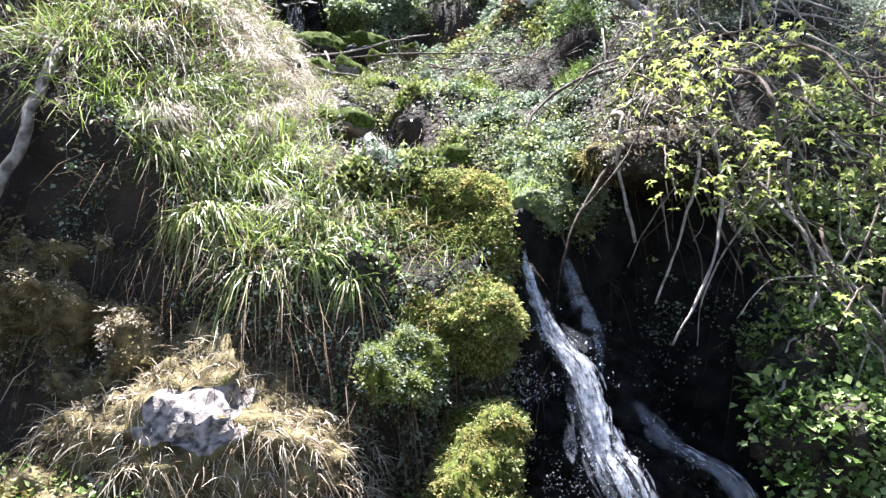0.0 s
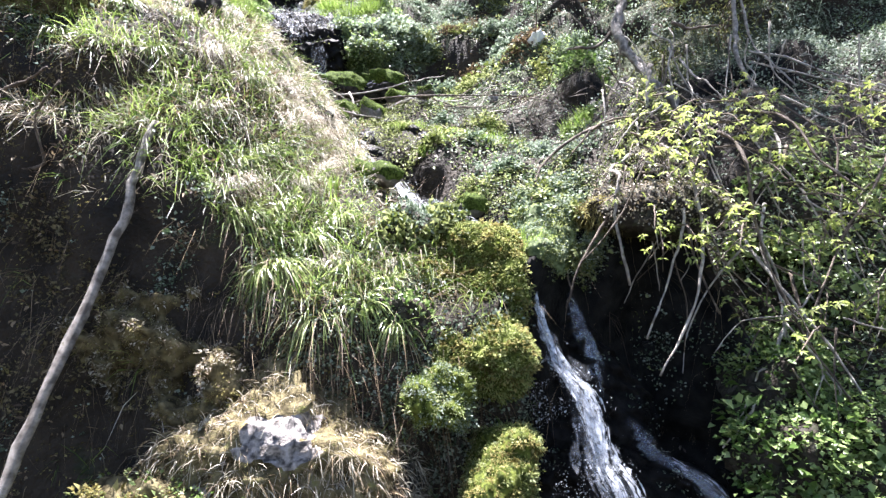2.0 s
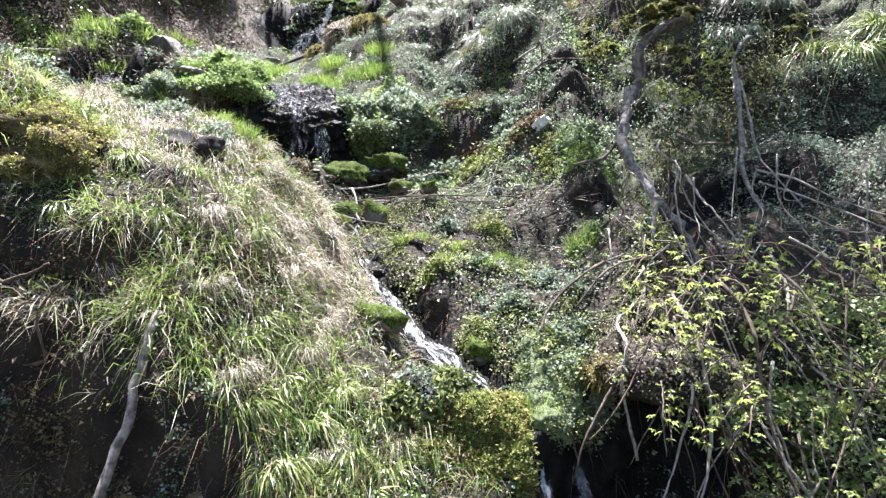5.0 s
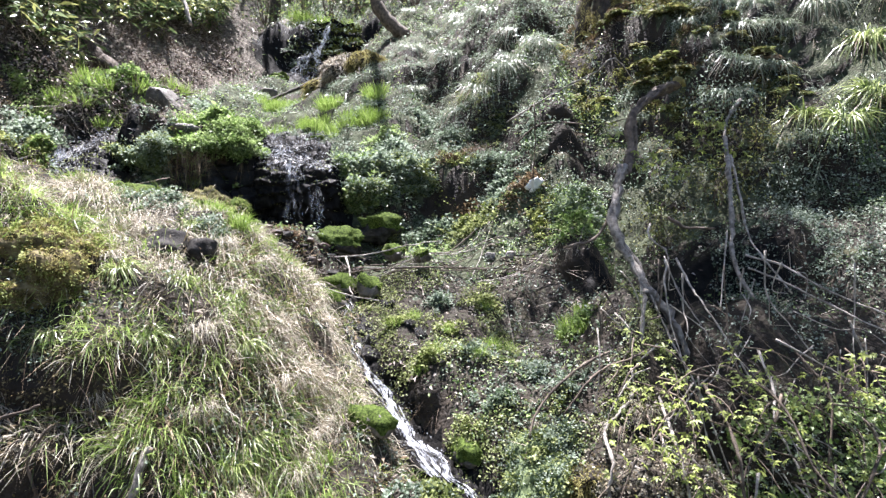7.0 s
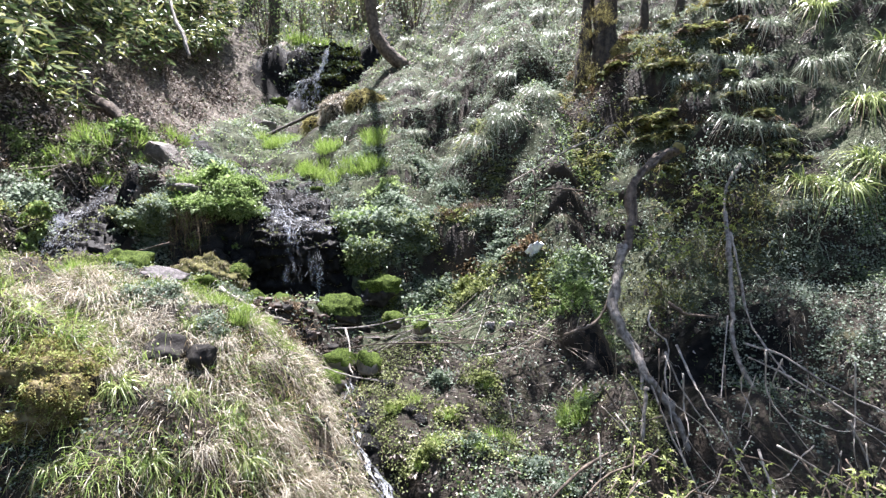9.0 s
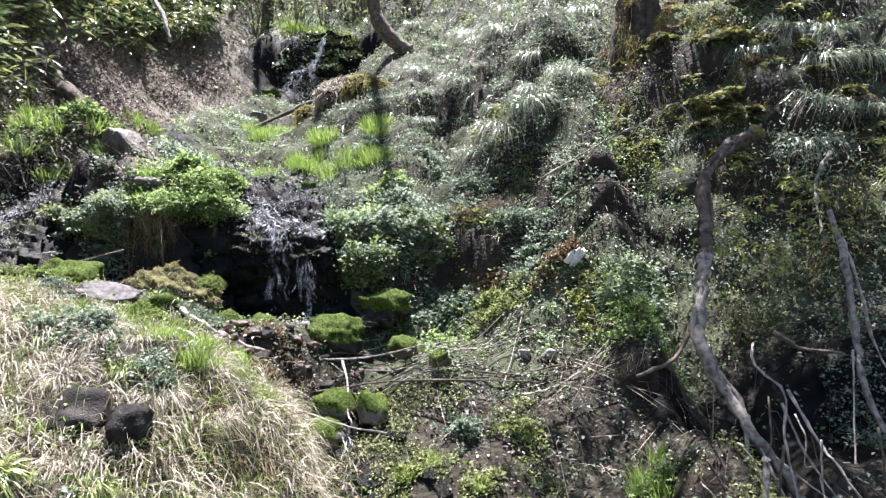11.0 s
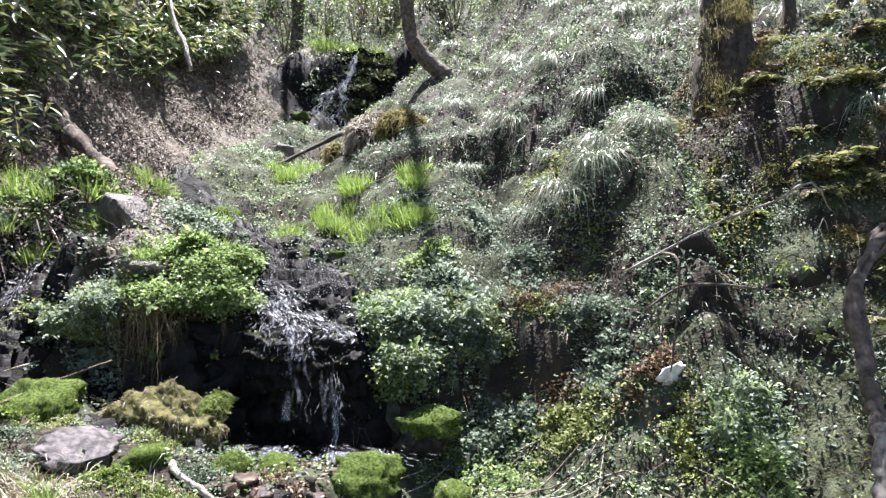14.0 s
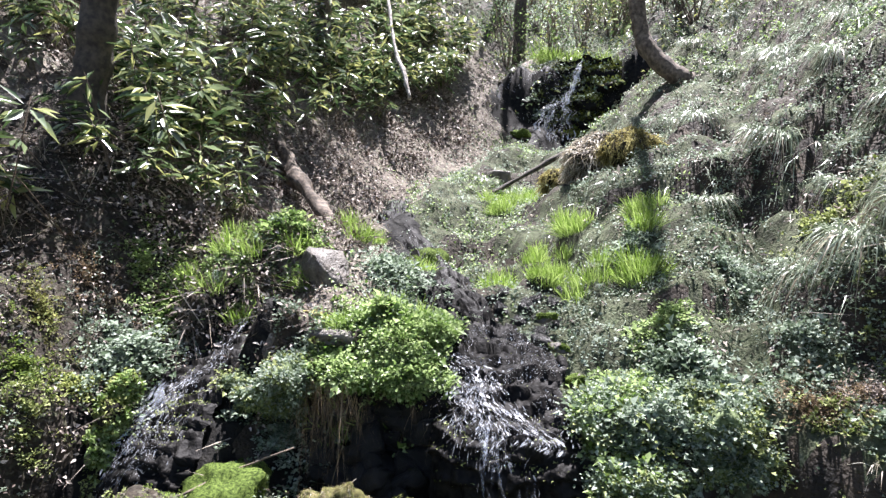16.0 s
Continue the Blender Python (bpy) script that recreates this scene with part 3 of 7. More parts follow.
for k in range(64):
    x, y = wet_rng.uniform(-2.0, -.75), wet_rng.uniform(5.15, 6.0)
    r = wet_rng.uniform(.035, .10)
    boulder("wet_stone", (x, y, ground_z(x, y) + .012), (r, r * wet_rng.uniform(.6, .9), r * wet_rng.uniform(.3, .55)), ROCK_WET_BROWN if k % 3 else ROCK_DARK, 900 + k, "wet brown stone at the edge of the pool", wet_rng.uniform(0, 180), .5, "stone", .3, 3, 8, .08)
boulder("dark_stone", (-1.98, 3.62, 3.42), (.17, .15, .13), ROCK_DARK, 42, "dark stone showing out of the grassy bank", 10, .6, "stone")
boulder("dark_stone", (-1.72, 3.58, 3.38), (.1, .1, .12), ROCK_DARK, 43, "dark stone showing out of the grassy bank", 50, .6, "stone")
boulder("slab_stone", (4.45, 8.6, ground_z(4.45, 8.6) + .04), (.5, .34, .12), ROCK_GREY, 44, "flat grey slab lying on the slope", 15, .8, "stone")
boulder("slab_stone", (-3.3, 6.9, 4.82), (.3, .22, .1), ROCK_BROWN, 45, "flat grey slab at the lip of the ledge", 15, .8, "stone")
boulder("dark_stone", (.35, 4.05, 2.42), (.12, .1, .1), ROCK_BROWN, 46, "small dark stone on the slope", 30, .6, "stone")
boulder("pale_stone", (.39, 5.81, ground_z(.39, 5.81) + .02), (.06, .05, .05), ROCK_GREY, 47, "small pale stone among fallen leaves", 30, .6, "stone")
boulder("pale_stone", (.58, 5.75, ground_z(.58, 5.75) + .02), (.08, .06, .05), ROCK_GREY, 48, "small pale stone among fallen leaves", 80, .6, "stone")
boulder("dark_stone", (-3.9, 12.9, ground_z(-3.9, 12.9) + .02), (.24, .18, .14), ROCK_BROWN, 49, "dark stone below the upper fall", 30, .6, "stone")

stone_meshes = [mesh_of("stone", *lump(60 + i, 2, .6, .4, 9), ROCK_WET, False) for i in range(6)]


def ledge(name, x0, x1, z0, z1, big, n, seed, label, proud=.0, start=1.2):
    """A wet rock face of many angular stones, bedded in rough courses against the hillside."""
    rng = np.random.default_rng(seed)
    xm, zm = (x0 + x1) / 2, (z0 + z1) / 2
    base = tagged(new(name), label, "rock face")
    base.matrix_basis = pose(xm, face_y(xm, zm, start), z0)
    for i in range(n):
        x, z = rng.uniform(x0, x1), z0 + (z1 - z0) * (int(rng.uniform(0, 8)) + rng.uniform(.2, .8)) / 8
        y = face_y(x, z, start) - proud
        s = big * rng.uniform(.55, 1.2)
        m = pose(x - xm, y - base.location.y + s * .35, z - z0, rng.normal(0, 28), rng.normal(0, 24), rng.normal(0, 40)) @ Matrix.Diagonal((s * rng.uniform(.8, 1.6), s, s * rng.uniform(.55, 1.1), 1))
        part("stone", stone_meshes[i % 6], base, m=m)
    return base


ledge("rock_outcrop", .95, 1.4, .0, 1.3, .09, 40, 1, "black wet rock face behind the lower waterfall", -.03)
ledge("rock_outcrop", -3.3, -2.2, 3.35, 4.4, .14, 80, 2, "black wet rock ledge of the middle waterfall", .05, 5.8)
ledge("rock_outcrop", -1.05, -.3, 2.3, 2.95, .08, 30, 5, "wet stones in the bed of the rill", .0, 3.0)
ledge("rock_outcrop", -2.6, -1.8, 4.7, 5.2, .1, 24, 6, "wet stones in the stream bed", .0, 7.0)



# ---- water ----
def waterfall(base, label):
    fall = tagged(new("waterfall"), label, "waterfall")
    fall.matrix_basis = pose(*base)
    return fall


LOWER_FALL = waterfall((.8, 2.48, .3), "white waterfall tumbling down a black wet rock face")
RILL = waterfall((.3, 3.04, 1.66), "narrow white rill stepping down the mossy gully")
MIDDLE_FALL = waterfall((-1.75, 6.3, 3.42), "waterfall breaking in white threads over a dark ledge")
SIDE_FALL = waterfall((-4.1, 5.6, 3.8), "side waterfall sliding over dark mossy rock")
UPPER_FALL = waterfall((-3.98, 17.4, 7.9), "far white waterfall in a dark mossy recess")


def course_of(profile, per=10):
    """The places and widths along a run of water, and the way out of the rock beneath it."""
    line = smooth_line(profile, per)
    way = unit(np.gradient(line[:, 1:3], axis=0))
    run = np.concatenate([[0], np.cumsum(np.linalg.norm(np.diff(line[:, :3], axis=0), axis=1))])
    return line, np.stack([0 * way[:, 0], way[:, 1], -way[:, 0]], -1), run


def threads(fall, profile, n, seed, label, lanes, thin=.004, reach=(.1, .3), lift=.02, loose=.015, spread=.08, mat=None, name="foam", sway=.12):
    """Falling water in many fine strands. profile: rows of x, y, z and half width; lanes: rows of share, start, end, u at the start, u at the end."""
    rng = np.random.default_rng(seed)
    line, out, run = course_of(profile)
    share = np.array([l[0] for l in lanes], float)
    lane = rng.choice(len(lanes), n, p=share / share.sum())
    _, t0, t1, u0, u1 = (np.array(c)[lane][:, None] for c in zip(*lanes))
    seg = 7
    long = rng.uniform(*reach, n)[:, None] / run[-1]
    t = t0 + (t1 - t0) * np.clip(rng.random((n, 1)) ** .9 * 1.04 - .02, 0, 1) + long * np.linspace(0, 1, seg)[None]
    t = np.minimum(t, t1)
    at = t * run[-1]
    p = np.stack([np.interp(at, run, line[:, a]) for a in range(4)], -1)
    o = np.stack([np.interp(at, run, out[:, a]) for a in range(3)], -1)
    along_lane = np.clip((t - t0) / (t1 - t0), 0, 1)
    u = u0 + (u1 - u0) * along_lane + sway * grain(at * 7 + 13 * lane[:, None] + seed, 0 * at) + rng.normal(0, spread, (n, 1)) * (.6 + .8 * along_lane) + .05 * grain(at * 16 + rng.uniform(0, 90, (n, 1)), 0 * at)
    q = p[..., :3] + o * (lift + loose * rng.normal(size=(n, 1, 1)) + .5 * loose * grain(at * 12 + lane[:, None], u * 4)[..., None])
    q[..., 0] += u * p[..., 3]
    half = np.zeros_like(q)
    half[..., 0] = thin * rng.lognormal(-.2, .6, (n, 1)) * np.sin(np.pi * np.linspace(.06, .95, seg))[None] * (1 + .4 * grain(at * 40 + rng.uniform(0, 50, (n, 1)), 0 * t))
    half[..., 1] = half[..., 0] * rng.normal(0, .7, (n, 1))
    v = np.stack([q - half, q + half], 2).reshape(-1, 3)
    strip = np.array([(2 * i, 2 * i + 1, 2 * i + 3, 2 * i + 2) for i in range(seg - 1)])
    return tagged(part(name, mesh_of(name, v, (np.arange(n)[:, None, None] * 2 * seg + strip).reshape(-1, 4), mat or FOAM, True), fall, label, Matrix.Translation(-fall.location)), kind="stuff")


def drops(fall, profile, n, seed, label, size=.006, lift=.03, low=-1.0, high=1.0, start=0.0, end=1.0, patch=.05):
    """Bright drops, and white flecks painted as glints, that cling to the rock beside the water, in patches."""
    rng = np.random.default_rng(seed)
    line, out, run = course_of(profile)
    at = rng.uniform(start, end, 4 * n) * run[-1]
    u = rng.uniform(low, high, 4 * n)
    x = np.interp(at, run, line[:, 0]) + u * np.interp(at, run, line[:, 3])
    keep = np.flatnonzero(rough(x, at, patch * 3, seed, 3) > .12)[:n]
    at, x = at[keep], x[keep]
    k = len(at)
    o = np.stack([np.interp(at, run, out[:, a]) for a in range(3)], -1)
    base = np.stack([x, np.interp(at, run, line[:, 1]), np.interp(at, run, line[:, 2])], -1) + o * (lift * rng.uniform(.3, 1.6, (k, 1)))
    s = size * rng.lognormal(-.2, .5, k)
    return tagged(part("spray", mesh_of("spray", *leaves(base, rng.normal(scale=.5, size=(k, 3)) + (0, 0, -1), rng.normal(size=(k, 3)) + (0, -1, .6), 1.5 * s, s), DROPS_AND_GLINTS), fall, label, Matrix.Translation(-fall.location)), kind="stuff")


def crag_of(profile, seed, amp, lift=0.0, across=72, per=12, bend=.9):
    """A fractured rock surface in thin uneven beds, along rows of x, y, z and half width."""
    line = smooth_line(profile, per)
    run = np.concatenate([[0], np.cumsum(np.linalg.norm(np.diff(line[:, :3], axis=0), axis=1))])[:, None]
    u = np.linspace(-1, 1, across)[None]
    x = line[:, :1] + u * line[:, 3:4] * (1 + .22 * rough(run, 0 * run + np.sign(u), .3, seed + 8, 3))
    size = amp / .035
    bed = run / (.13 * size) + bend * rough(x, run, .6 * size, seed, 3) + .35 * rough(x, run, .12 * size, seed + 4, 2)
    tread = bed - np.floor(bed)
    block = hashed(np.floor(x / (.15 * size) + 1.7 * np.floor(bed) + .9 * rough(x * 3, run * 3, 1, seed, 2)), np.floor(bed), seed)
    off = amp * (1.7 * tread ** 1.4 + 1.1 * block - 1.3) + .9 * amp * rough(x, run, .11 * size, seed + 3, 4) + lift
    way = unit(np.gradient(line[:, 1:3], axis=0))
    ny, nz = way[:, 1:2], -way[:, :1]
    v = np.stack([x + 0 * off, line[:, 1:2] + ny * off + 2.2 * amp * np.abs(u) ** 3, line[:, 2:3] + nz * off - amp * np.abs(u) ** 4], -1)
    k = len(line)
    cells = np.array([(i * across + j, i * across + j + 1, (i + 1) * across + j + 1, (i + 1) * across + j) for i in range(k - 1) for j in range(across - 1)])
    return v.reshape(-1, 3), cells


def crag(profile, seed, amp, label, mosses=(), bend=.9):
    """A wet rock face; mosses: rows of number, material, leaf length, and how flat a bed must lie to carry it."""
    v, cells = crag_of(profile, seed, amp, bend=bend)
    o = v[len(v) // 2].copy()
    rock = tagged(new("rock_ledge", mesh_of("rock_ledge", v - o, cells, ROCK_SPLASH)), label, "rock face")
    rock.matrix_basis = pose(*o)
    c = v[cells]
    face = np.cross(c[:, 3] - c[:, 1], c[:, 2] - c[:, 0])
    area = np.linalg.norm(face, axis=1)
    face = unit(face) * np.where((unit(face) @ np.array((0, -1, .6)))[:, None] < 0, -1, 1)
    rng = np.random.default_rng(seed)
    for j, (n, mat, long, flat_least) in enumerate(mosses):
        weight = area * ease(flat_least, flat_least + .3, face[:, 2]) * (.02 + ease(-.05, .4, rough(c[:, 0, 0], c[:, 0, 2], 12 * amp, seed + 5 * j, 3)))
        pick = rng.choice(len(cells), n, p=weight / weight.sum())
        a, b = rng.random((2, n, 1))
        base = (c[pick, 0] * (1 - a) + c[pick, 1] * a) * (1 - b) + (c[pick, 3] * (1 - a) + c[pick, 2] * a) * b
        base = base + face[pick] * rng.exponential(.5 * long, (n, 1))
        s = long * rng.uniform(.5, 1.5, n)
        tagged(part("moss", mesh_of("moss", *leaves(base - o, face[pick] * .4 + rng.normal(scale=.7, size=(n, 3)) + (0, -.2, -.2), rng.normal(scale=.5, size=(n, 3)) + (0, -.2, 1), s, .6 * s), mat), rock, "dark green moss on the wet beds"), kind="stuff")
    return rock


# the lower fall: one broken white jet with a splash beside it, a faint veil behind, and a side stream
LOWER_ROCK = ((.42, 3.08, 1.56, .10), (.47, 3.0, 1.44, .18), (.54, 2.92, 1.22, .32), (.60, 2.86, .98, .40), (.66, 2.78, .80, .46), (.70, 2.66, .70, .5), (.74, 2.58, .5, .52), (.78, 2.54, .3, .52), (.8, 2.5, 0, .52))
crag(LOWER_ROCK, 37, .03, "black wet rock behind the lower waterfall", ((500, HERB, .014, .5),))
LOWER = ((.35, 2.96, 1.62, .035), (.36, 2.88, 1.57, .04), (.395, 2.76, 1.375, .052), (.457, 2.68, 1.234, .07), (.569, 2.63, 1.096, .075), (.63, 2.58, .94, .062), (.667, 2.5, .777, .062), (.735, 2.42, .647, .07), (.83, 2.34, .30, .08))
threads(LOWER_FALL, LOWER, 1000, 1, "white jet of the lower waterfall", ((5, 0, .6, 0, -.1), (4, .12, .62, .3, .3), (4, .5, 1, -.1, .2), (2, .3, .75, -.4, -.9), (2, .6, 1, .5, .8)), .0048, (.03, .11), .025, .02, .17, sway=.45)
threads(LOWER_FALL, LOWER, 260, 2, "soft spray round the jet", ((3, 0, 1, 0, .1), (2, .3, .8, -.4, -1.2), (1, .6, 1, .6, 1.3)), .012, (.06, .2), .03, .02, .4, VEIL, "veil", .3)
SPLASH = ((.41, 2.74, 1.26, .09), (.43, 2.68, 1.1, .13), (.46, 2.64, .98, .14), (.52, 2.58, .84, .15), (.58, 2.5, .72, .2), (.64, 2.44, .6, .3), (.7, 2.4, .4, .4))
drops(LOWER_FALL, SPLASH, 1500, 3, "bright drops and painted glints on the splashed rock", .0048, .03, -1, 1, patch=.03)
drops(LOWER_FALL, LOWER, 700, 4, "scattered white drops", .0045, .05, -1.8, 1.8, .1, patch=.03)
threads(LOWER_FALL, ((.60, 3.02, 1.58, .06), (.63, 2.99, 1.45, .07), (.69, 2.95, 1.2, .08), (.72, 2.92, 1.05, .07), (.75, 2.9, .9, .07)), 150, 5, "faint veil of water in the shade", ((3, 0, .7, -.3, .2), (2, .3, 1, .3, .2)), .010, (.12, .35), .02, .012, .25, VEIL, "veil")
POUR = ((.84, 2.88, .90, .04), (.90, 2.82, .85, .06), (.98, 2.72, .75, .08), (1.08, 2.64, .69, .07), (1.2, 2.55, .63, .07), (1.27, 2.48, .5, .06), (1.29, 2.44, .25, .06))
threads(LOWER_FALL, POUR, 260, 6, "blue-grey side stream running over wet stones", ((3, 0, 1, 0, 0), (2, .1, .9, -.4, .3)), .009, (.08, .25), .02, .014, .3, VEIL, "veil")
threads(LOWER_FALL, POUR, 70, 7, "white streaks in the side stream", ((2, .3, 1, .2, -.1),), .004, (.05, .14), .03, .01, .25)

# the rill
RILL_BED = ((-.98, 5.1, 3.0, .10), (-.90, 4.75, 2.86, .11), (-.80, 4.42, 2.62, .13), (-.66, 4.22, 2.46, .14), (-.46, 3.95, 2.28, .15), (-.33, 3.72, 2.13, .14), (-.18, 3.5, 2.07, .13), (-.04, 3.3, 1.98, .13), (.10, 3.15, 1.90, .12), (.34, 3.0, 1.66, .10))
crag(RILL_BED, 39, .022, "dark stones stepping down the bed of the rill", ((900, HERB_MOSS, .012, .6),))
threads(RILL, RILL_BED, 330, 8, "white water stepping down the rill", ((2, .28, .66, -.2, -.1), (4, .4, .78, .1, -.2), (2, .62, 1, .2, .3), (1, .05, .4, 0, .1)), .0055, (.05, .16), .035, .016, .14, sway=.3)
drops(RILL, RILL_BED, 700, 9, "white flecks painted as glints on the wet stones of the rill", .005, .04, -1, 1, 0, 1, .03)

# the middle fall: a stepped black ledge, white over its edges, falling clear below
MIDDLE = ((-2.35, 7.7, 4.92, .26), (-2.22, 7.4, 4.84, .40), (-2.05, 7.1, 4.72, .52), (-1.93, 6.85, 4.56, .54), (-1.82, 6.62, 4.38, .50), (-1.76, 6.48, 4.22, .46), (-1.74, 6.46, 4.05, .44), (-1.72, 6.54, 3.8, .46), (-1.7, 6.6, 3.36, .5))
crag(MIDDLE, 31, .038, "black stepped rock under the middle waterfall", ((700, HERB_MOSS, .016, .75),), .6)
OVER = ((-2.5, 7.4, 4.87, .12), (-2.36, 7.1, 4.74, .2), (-2.1, 6.95, 4.66, .30), (-1.95, 6.75, 4.53, .36), (-1.84, 6.56, 4.38, .38), (-1.80, 6.43, 4.24, .38), (-1.77, 6.37, 4.05, .36), (-1.74, 6.34, 3.75, .36), (-1.72, 6.32, 3.42, .37))
threads(MIDDLE_FALL, OVER, 1150, 10, "white water breaking down the steps", ((2, 0, .36, -.3, -.25), (2, .2, .5, -.4, -.5), (2, .22, .5, .0, .1), (3, .36, .56, -.3, -.55), (4, .36, .62, 0, .1), (3, .46, .6, .3, .85), (1, .2, .5, .35, .5)), .0034, (.015, .06), .05, .03, .17, FINE_FOAM, sway=.22)
threads(MIDDLE_FALL, OVER, 260, 11, "strings of water falling clear of the ledge", ((4, .50, .66, -.12, -.1), (3, .50, .64, -.6, -.66), (1, .55, .9, -.05, -.05), (3, .52, .66, .2, .2), (4, .68, .86, .72, .8), (1, .6, 1, .7, .76)), .0023, (.02, .08), .02, .035, .10, FINE_FOAM, sway=.06)
threads(MIDDLE_FALL, OVER, 36, 12, "thin veil below the ledge", ((3, .5, .85, -.12, -.12), (2, .64, 1, .72, .76)), .012, (.15, .4), .02, .03, .12, VEIL, "veil", .05)
drops(MIDDLE_FALL, MIDDLE, 1500, 13, "white flecks painted as glints on the black steps", .0048, .05, -.8, 1, .1, .6, .05)
drops(MIDDLE_FALL, ((-1.66, 6.24, 3.59, .5), (-1.64, 6.12, 3.58, .56), (-1.6, 5.98, 3.578, .5)), 2600, 14, "white splashes on the pool", .006, .012, -1, 1, patch=.045)
threads(MIDDLE_FALL, ((-1.56, 6.22, 3.59, .45), (-1.56, 6.1, 3.58, .5), (-1.54, 6.0, 3.578, .5)), 300, 22, "line of froth where the fall meets the pool", ((2, .0, .6, -.7, -.8), (3, 0, .7, -.2, -.2), (4, 0, .8, .4, .4), (3, .1, .9, .8, .9)), .004, (.02, .06), .012, .02, .25, FINE_FOAM, sway=.4)

# the side fall
SIDE = ((-4.18, 7.1, 4.92, .16), (-4.14, 6.85, 4.78, .2), (-4.08, 6.55, 4.64, .26), (-4.06, 6.3, 4.5, .30), (-4.05, 6.05, 4.32, .34), (-4.06, 5.86, 4.14, .36), (-4.08, 5.72, 3.95, .38), (-4.1, 5.66, 3.7, .38), (-4.1, 5.64, 3.4, .38))
crag(SIDE, 33, .03, "dark wet rock under the side waterfall", ((700, HERB_MOSS, .016, .8),))
threads(SIDE_FALL, SIDE, 1000, 15, "white water sliding over the dark rock", ((4, 0, .55, 0, .05), (3, .3, .8, .1, .2), (3, .35, .95, -.1, -.2), (2, .4, .75, -.3, -.8), (1, .25, .7, .4, .75)), .0026, (.015, .06), .045, .022, .13, FINE_FOAM, sway=.18)
threads(SIDE_FALL, SIDE, 90, 16, "thin sheet of sliding water", ((1, .4, .8, -.5, -.6),), .010, (.1, .25), .045, .015, .25, VEIL, "veil")
drops(SIDE_FALL, SIDE, 1600, 17, "white flecks painted as glints on the sliding water", .0045, .045, -1, .5, .1, .85, .05)

# the stream between the upper and the middle fall
STREAM_BED = tuple((x, y, ground_z(x, y) + .03, r) for x, y, r in ((-4.9, 11.1, .2), (-4.5, 10.2, .28), (-3.9, 9.4, .34), (-3.4, 8.75, .36), (-3.0, 8.3, .36), (-2.6, 7.95, .36), (-2.4, 7.65, .34)))
crag(STREAM_BED, 41, .04, "dark wet stones in the bed of the stream", ((900, HERB, .02, .8),))
drops(MIDDLE_FALL, STREAM_BED, 400, 18, "white flecks painted as glints on the shallow stream between stones", .006, .05, -.6, .6, patch=.06)

# the upper fall
UPPER = ((-4.0, 18.55, 10.3, 2.0), (-4.0, 18.25, 10.0, 2.1), (-4.0, 18.0, 9.5, 2.1), (-4.0, 17.85, 9.0, 2.0), (-4.0, 17.7, 8.5, 1.9), (-4.0, 17.4, 7.8, 1.6))
crag(UPPER, 35, .11, "black mossy rock face of the upper waterfall", ((5200, MOSS, .07, .25), (2600, HERB, .07, .4)))
HIGH = ((-3.6, 18.4, 10.25, .22), (-3.66, 18.1, 9.9, .24), (-3.77, 17.95, 9.5, .28), (-3.9, 17.78, 9.15, .4), (-4.02, 17.65, 8.9, .5), (-4.0, 17.45, 8.4, .5), (-3.96, 17.3, 7.85, .5))
threads(UPPER_FALL, HIGH, 330, 19, "upper waterfall in two white tiers", ((4, 0, .5, 0, .2), (3, .4, .95, -.2, -.4), (3, .4, .9, .3, .4), (2, .42, .8, -.1, -.9)), .010, (.12, .45), .13, .05, .16, FINE_FOAM, sway=.2)
threads(UPPER_FALL, ((-5.55, 18.1, 9.9, .2), (-5.6, 17.8, 9.3, .2), (-5.65, 17.6, 8.7, .2)), 14, 20, "thin thread of water on the dark face", ((1, 0, 1, 0, 0),), .012, (.15, .5), .13, .04, .3)
drops(UPPER_FALL, UPPER, 500, 21, "white flecks painted as glints on the wet dark face", .02, .15, -.8, .3, patch=.2)


def pool(name, cx, cy, z, rx, ry, label):
    a = np.linspace(0, 2 * np.pi, 40, endpoint=False)
    r = 1 + .16 * grain(np.cos(a) * 2 + cx, np.sin(a) * 2 + cy)
    rim = np.stack([cx + rx * r * np.cos(a), cy + ry * r * np.sin(a), 0 * a + z], -1)
    mid = np.stack([cx + .5 * rx * r * np.cos(a), cy + .5 * ry * r * np.sin(a), 0 * a + z], -1)
    v = np.vstack([rim, mid, [(cx, cy, z)]])
    f = [(i, (i + 1) % 40, 40 + (i + 1) % 40) for i in range(40)] + [(i, 40 + (i + 1) % 40, 40 + i) for i in range(40)] + [(40 + i, 40 + (i + 1) % 40, 80) for i in range(40)]
    return tagged(new(name, mesh_of(name, v, f, POOL, True)), label, "pool", kind="structure")


pool("water", -1.62, 6.18, 3.575, .62, .26, "shallow clear pool below the middle waterfall")


# ---- mounds of moss and herbs ----
def sprigs(base, out, n, rng, size, long, round_leaf, each=11):
    """n leaves in small leafy tufts that stand on the places base, with the way out of the ground there."""
    k = max(1, n // each)
    pick = rng.integers(0, len(base), k)
    hub = base[pick] + out[pick] * size * rng.exponential(.45, (k, 1))
    grow = np.clip(rng.lognormal(-.05, .25, k), .5, 1.6)
    own = rng.integers(0, k, n)
    off = rng.normal(size=(n, 3)) * (.5, .5, .32) * size * grow[own][:, None]
    way = unit(off) + out[own if len(out) == k else pick[own]] * .5 + np.array((0, -.25, -.1))
    face = rng.normal(scale=.45, size=(n, 3)) + (0, -.1, .95)
    s = long * np.clip(rng.lognormal(-.05, .25, n), .5, 1.7) * grow[own]
    return leaves(hub[own] + off, way, face, s, round_leaf * s)


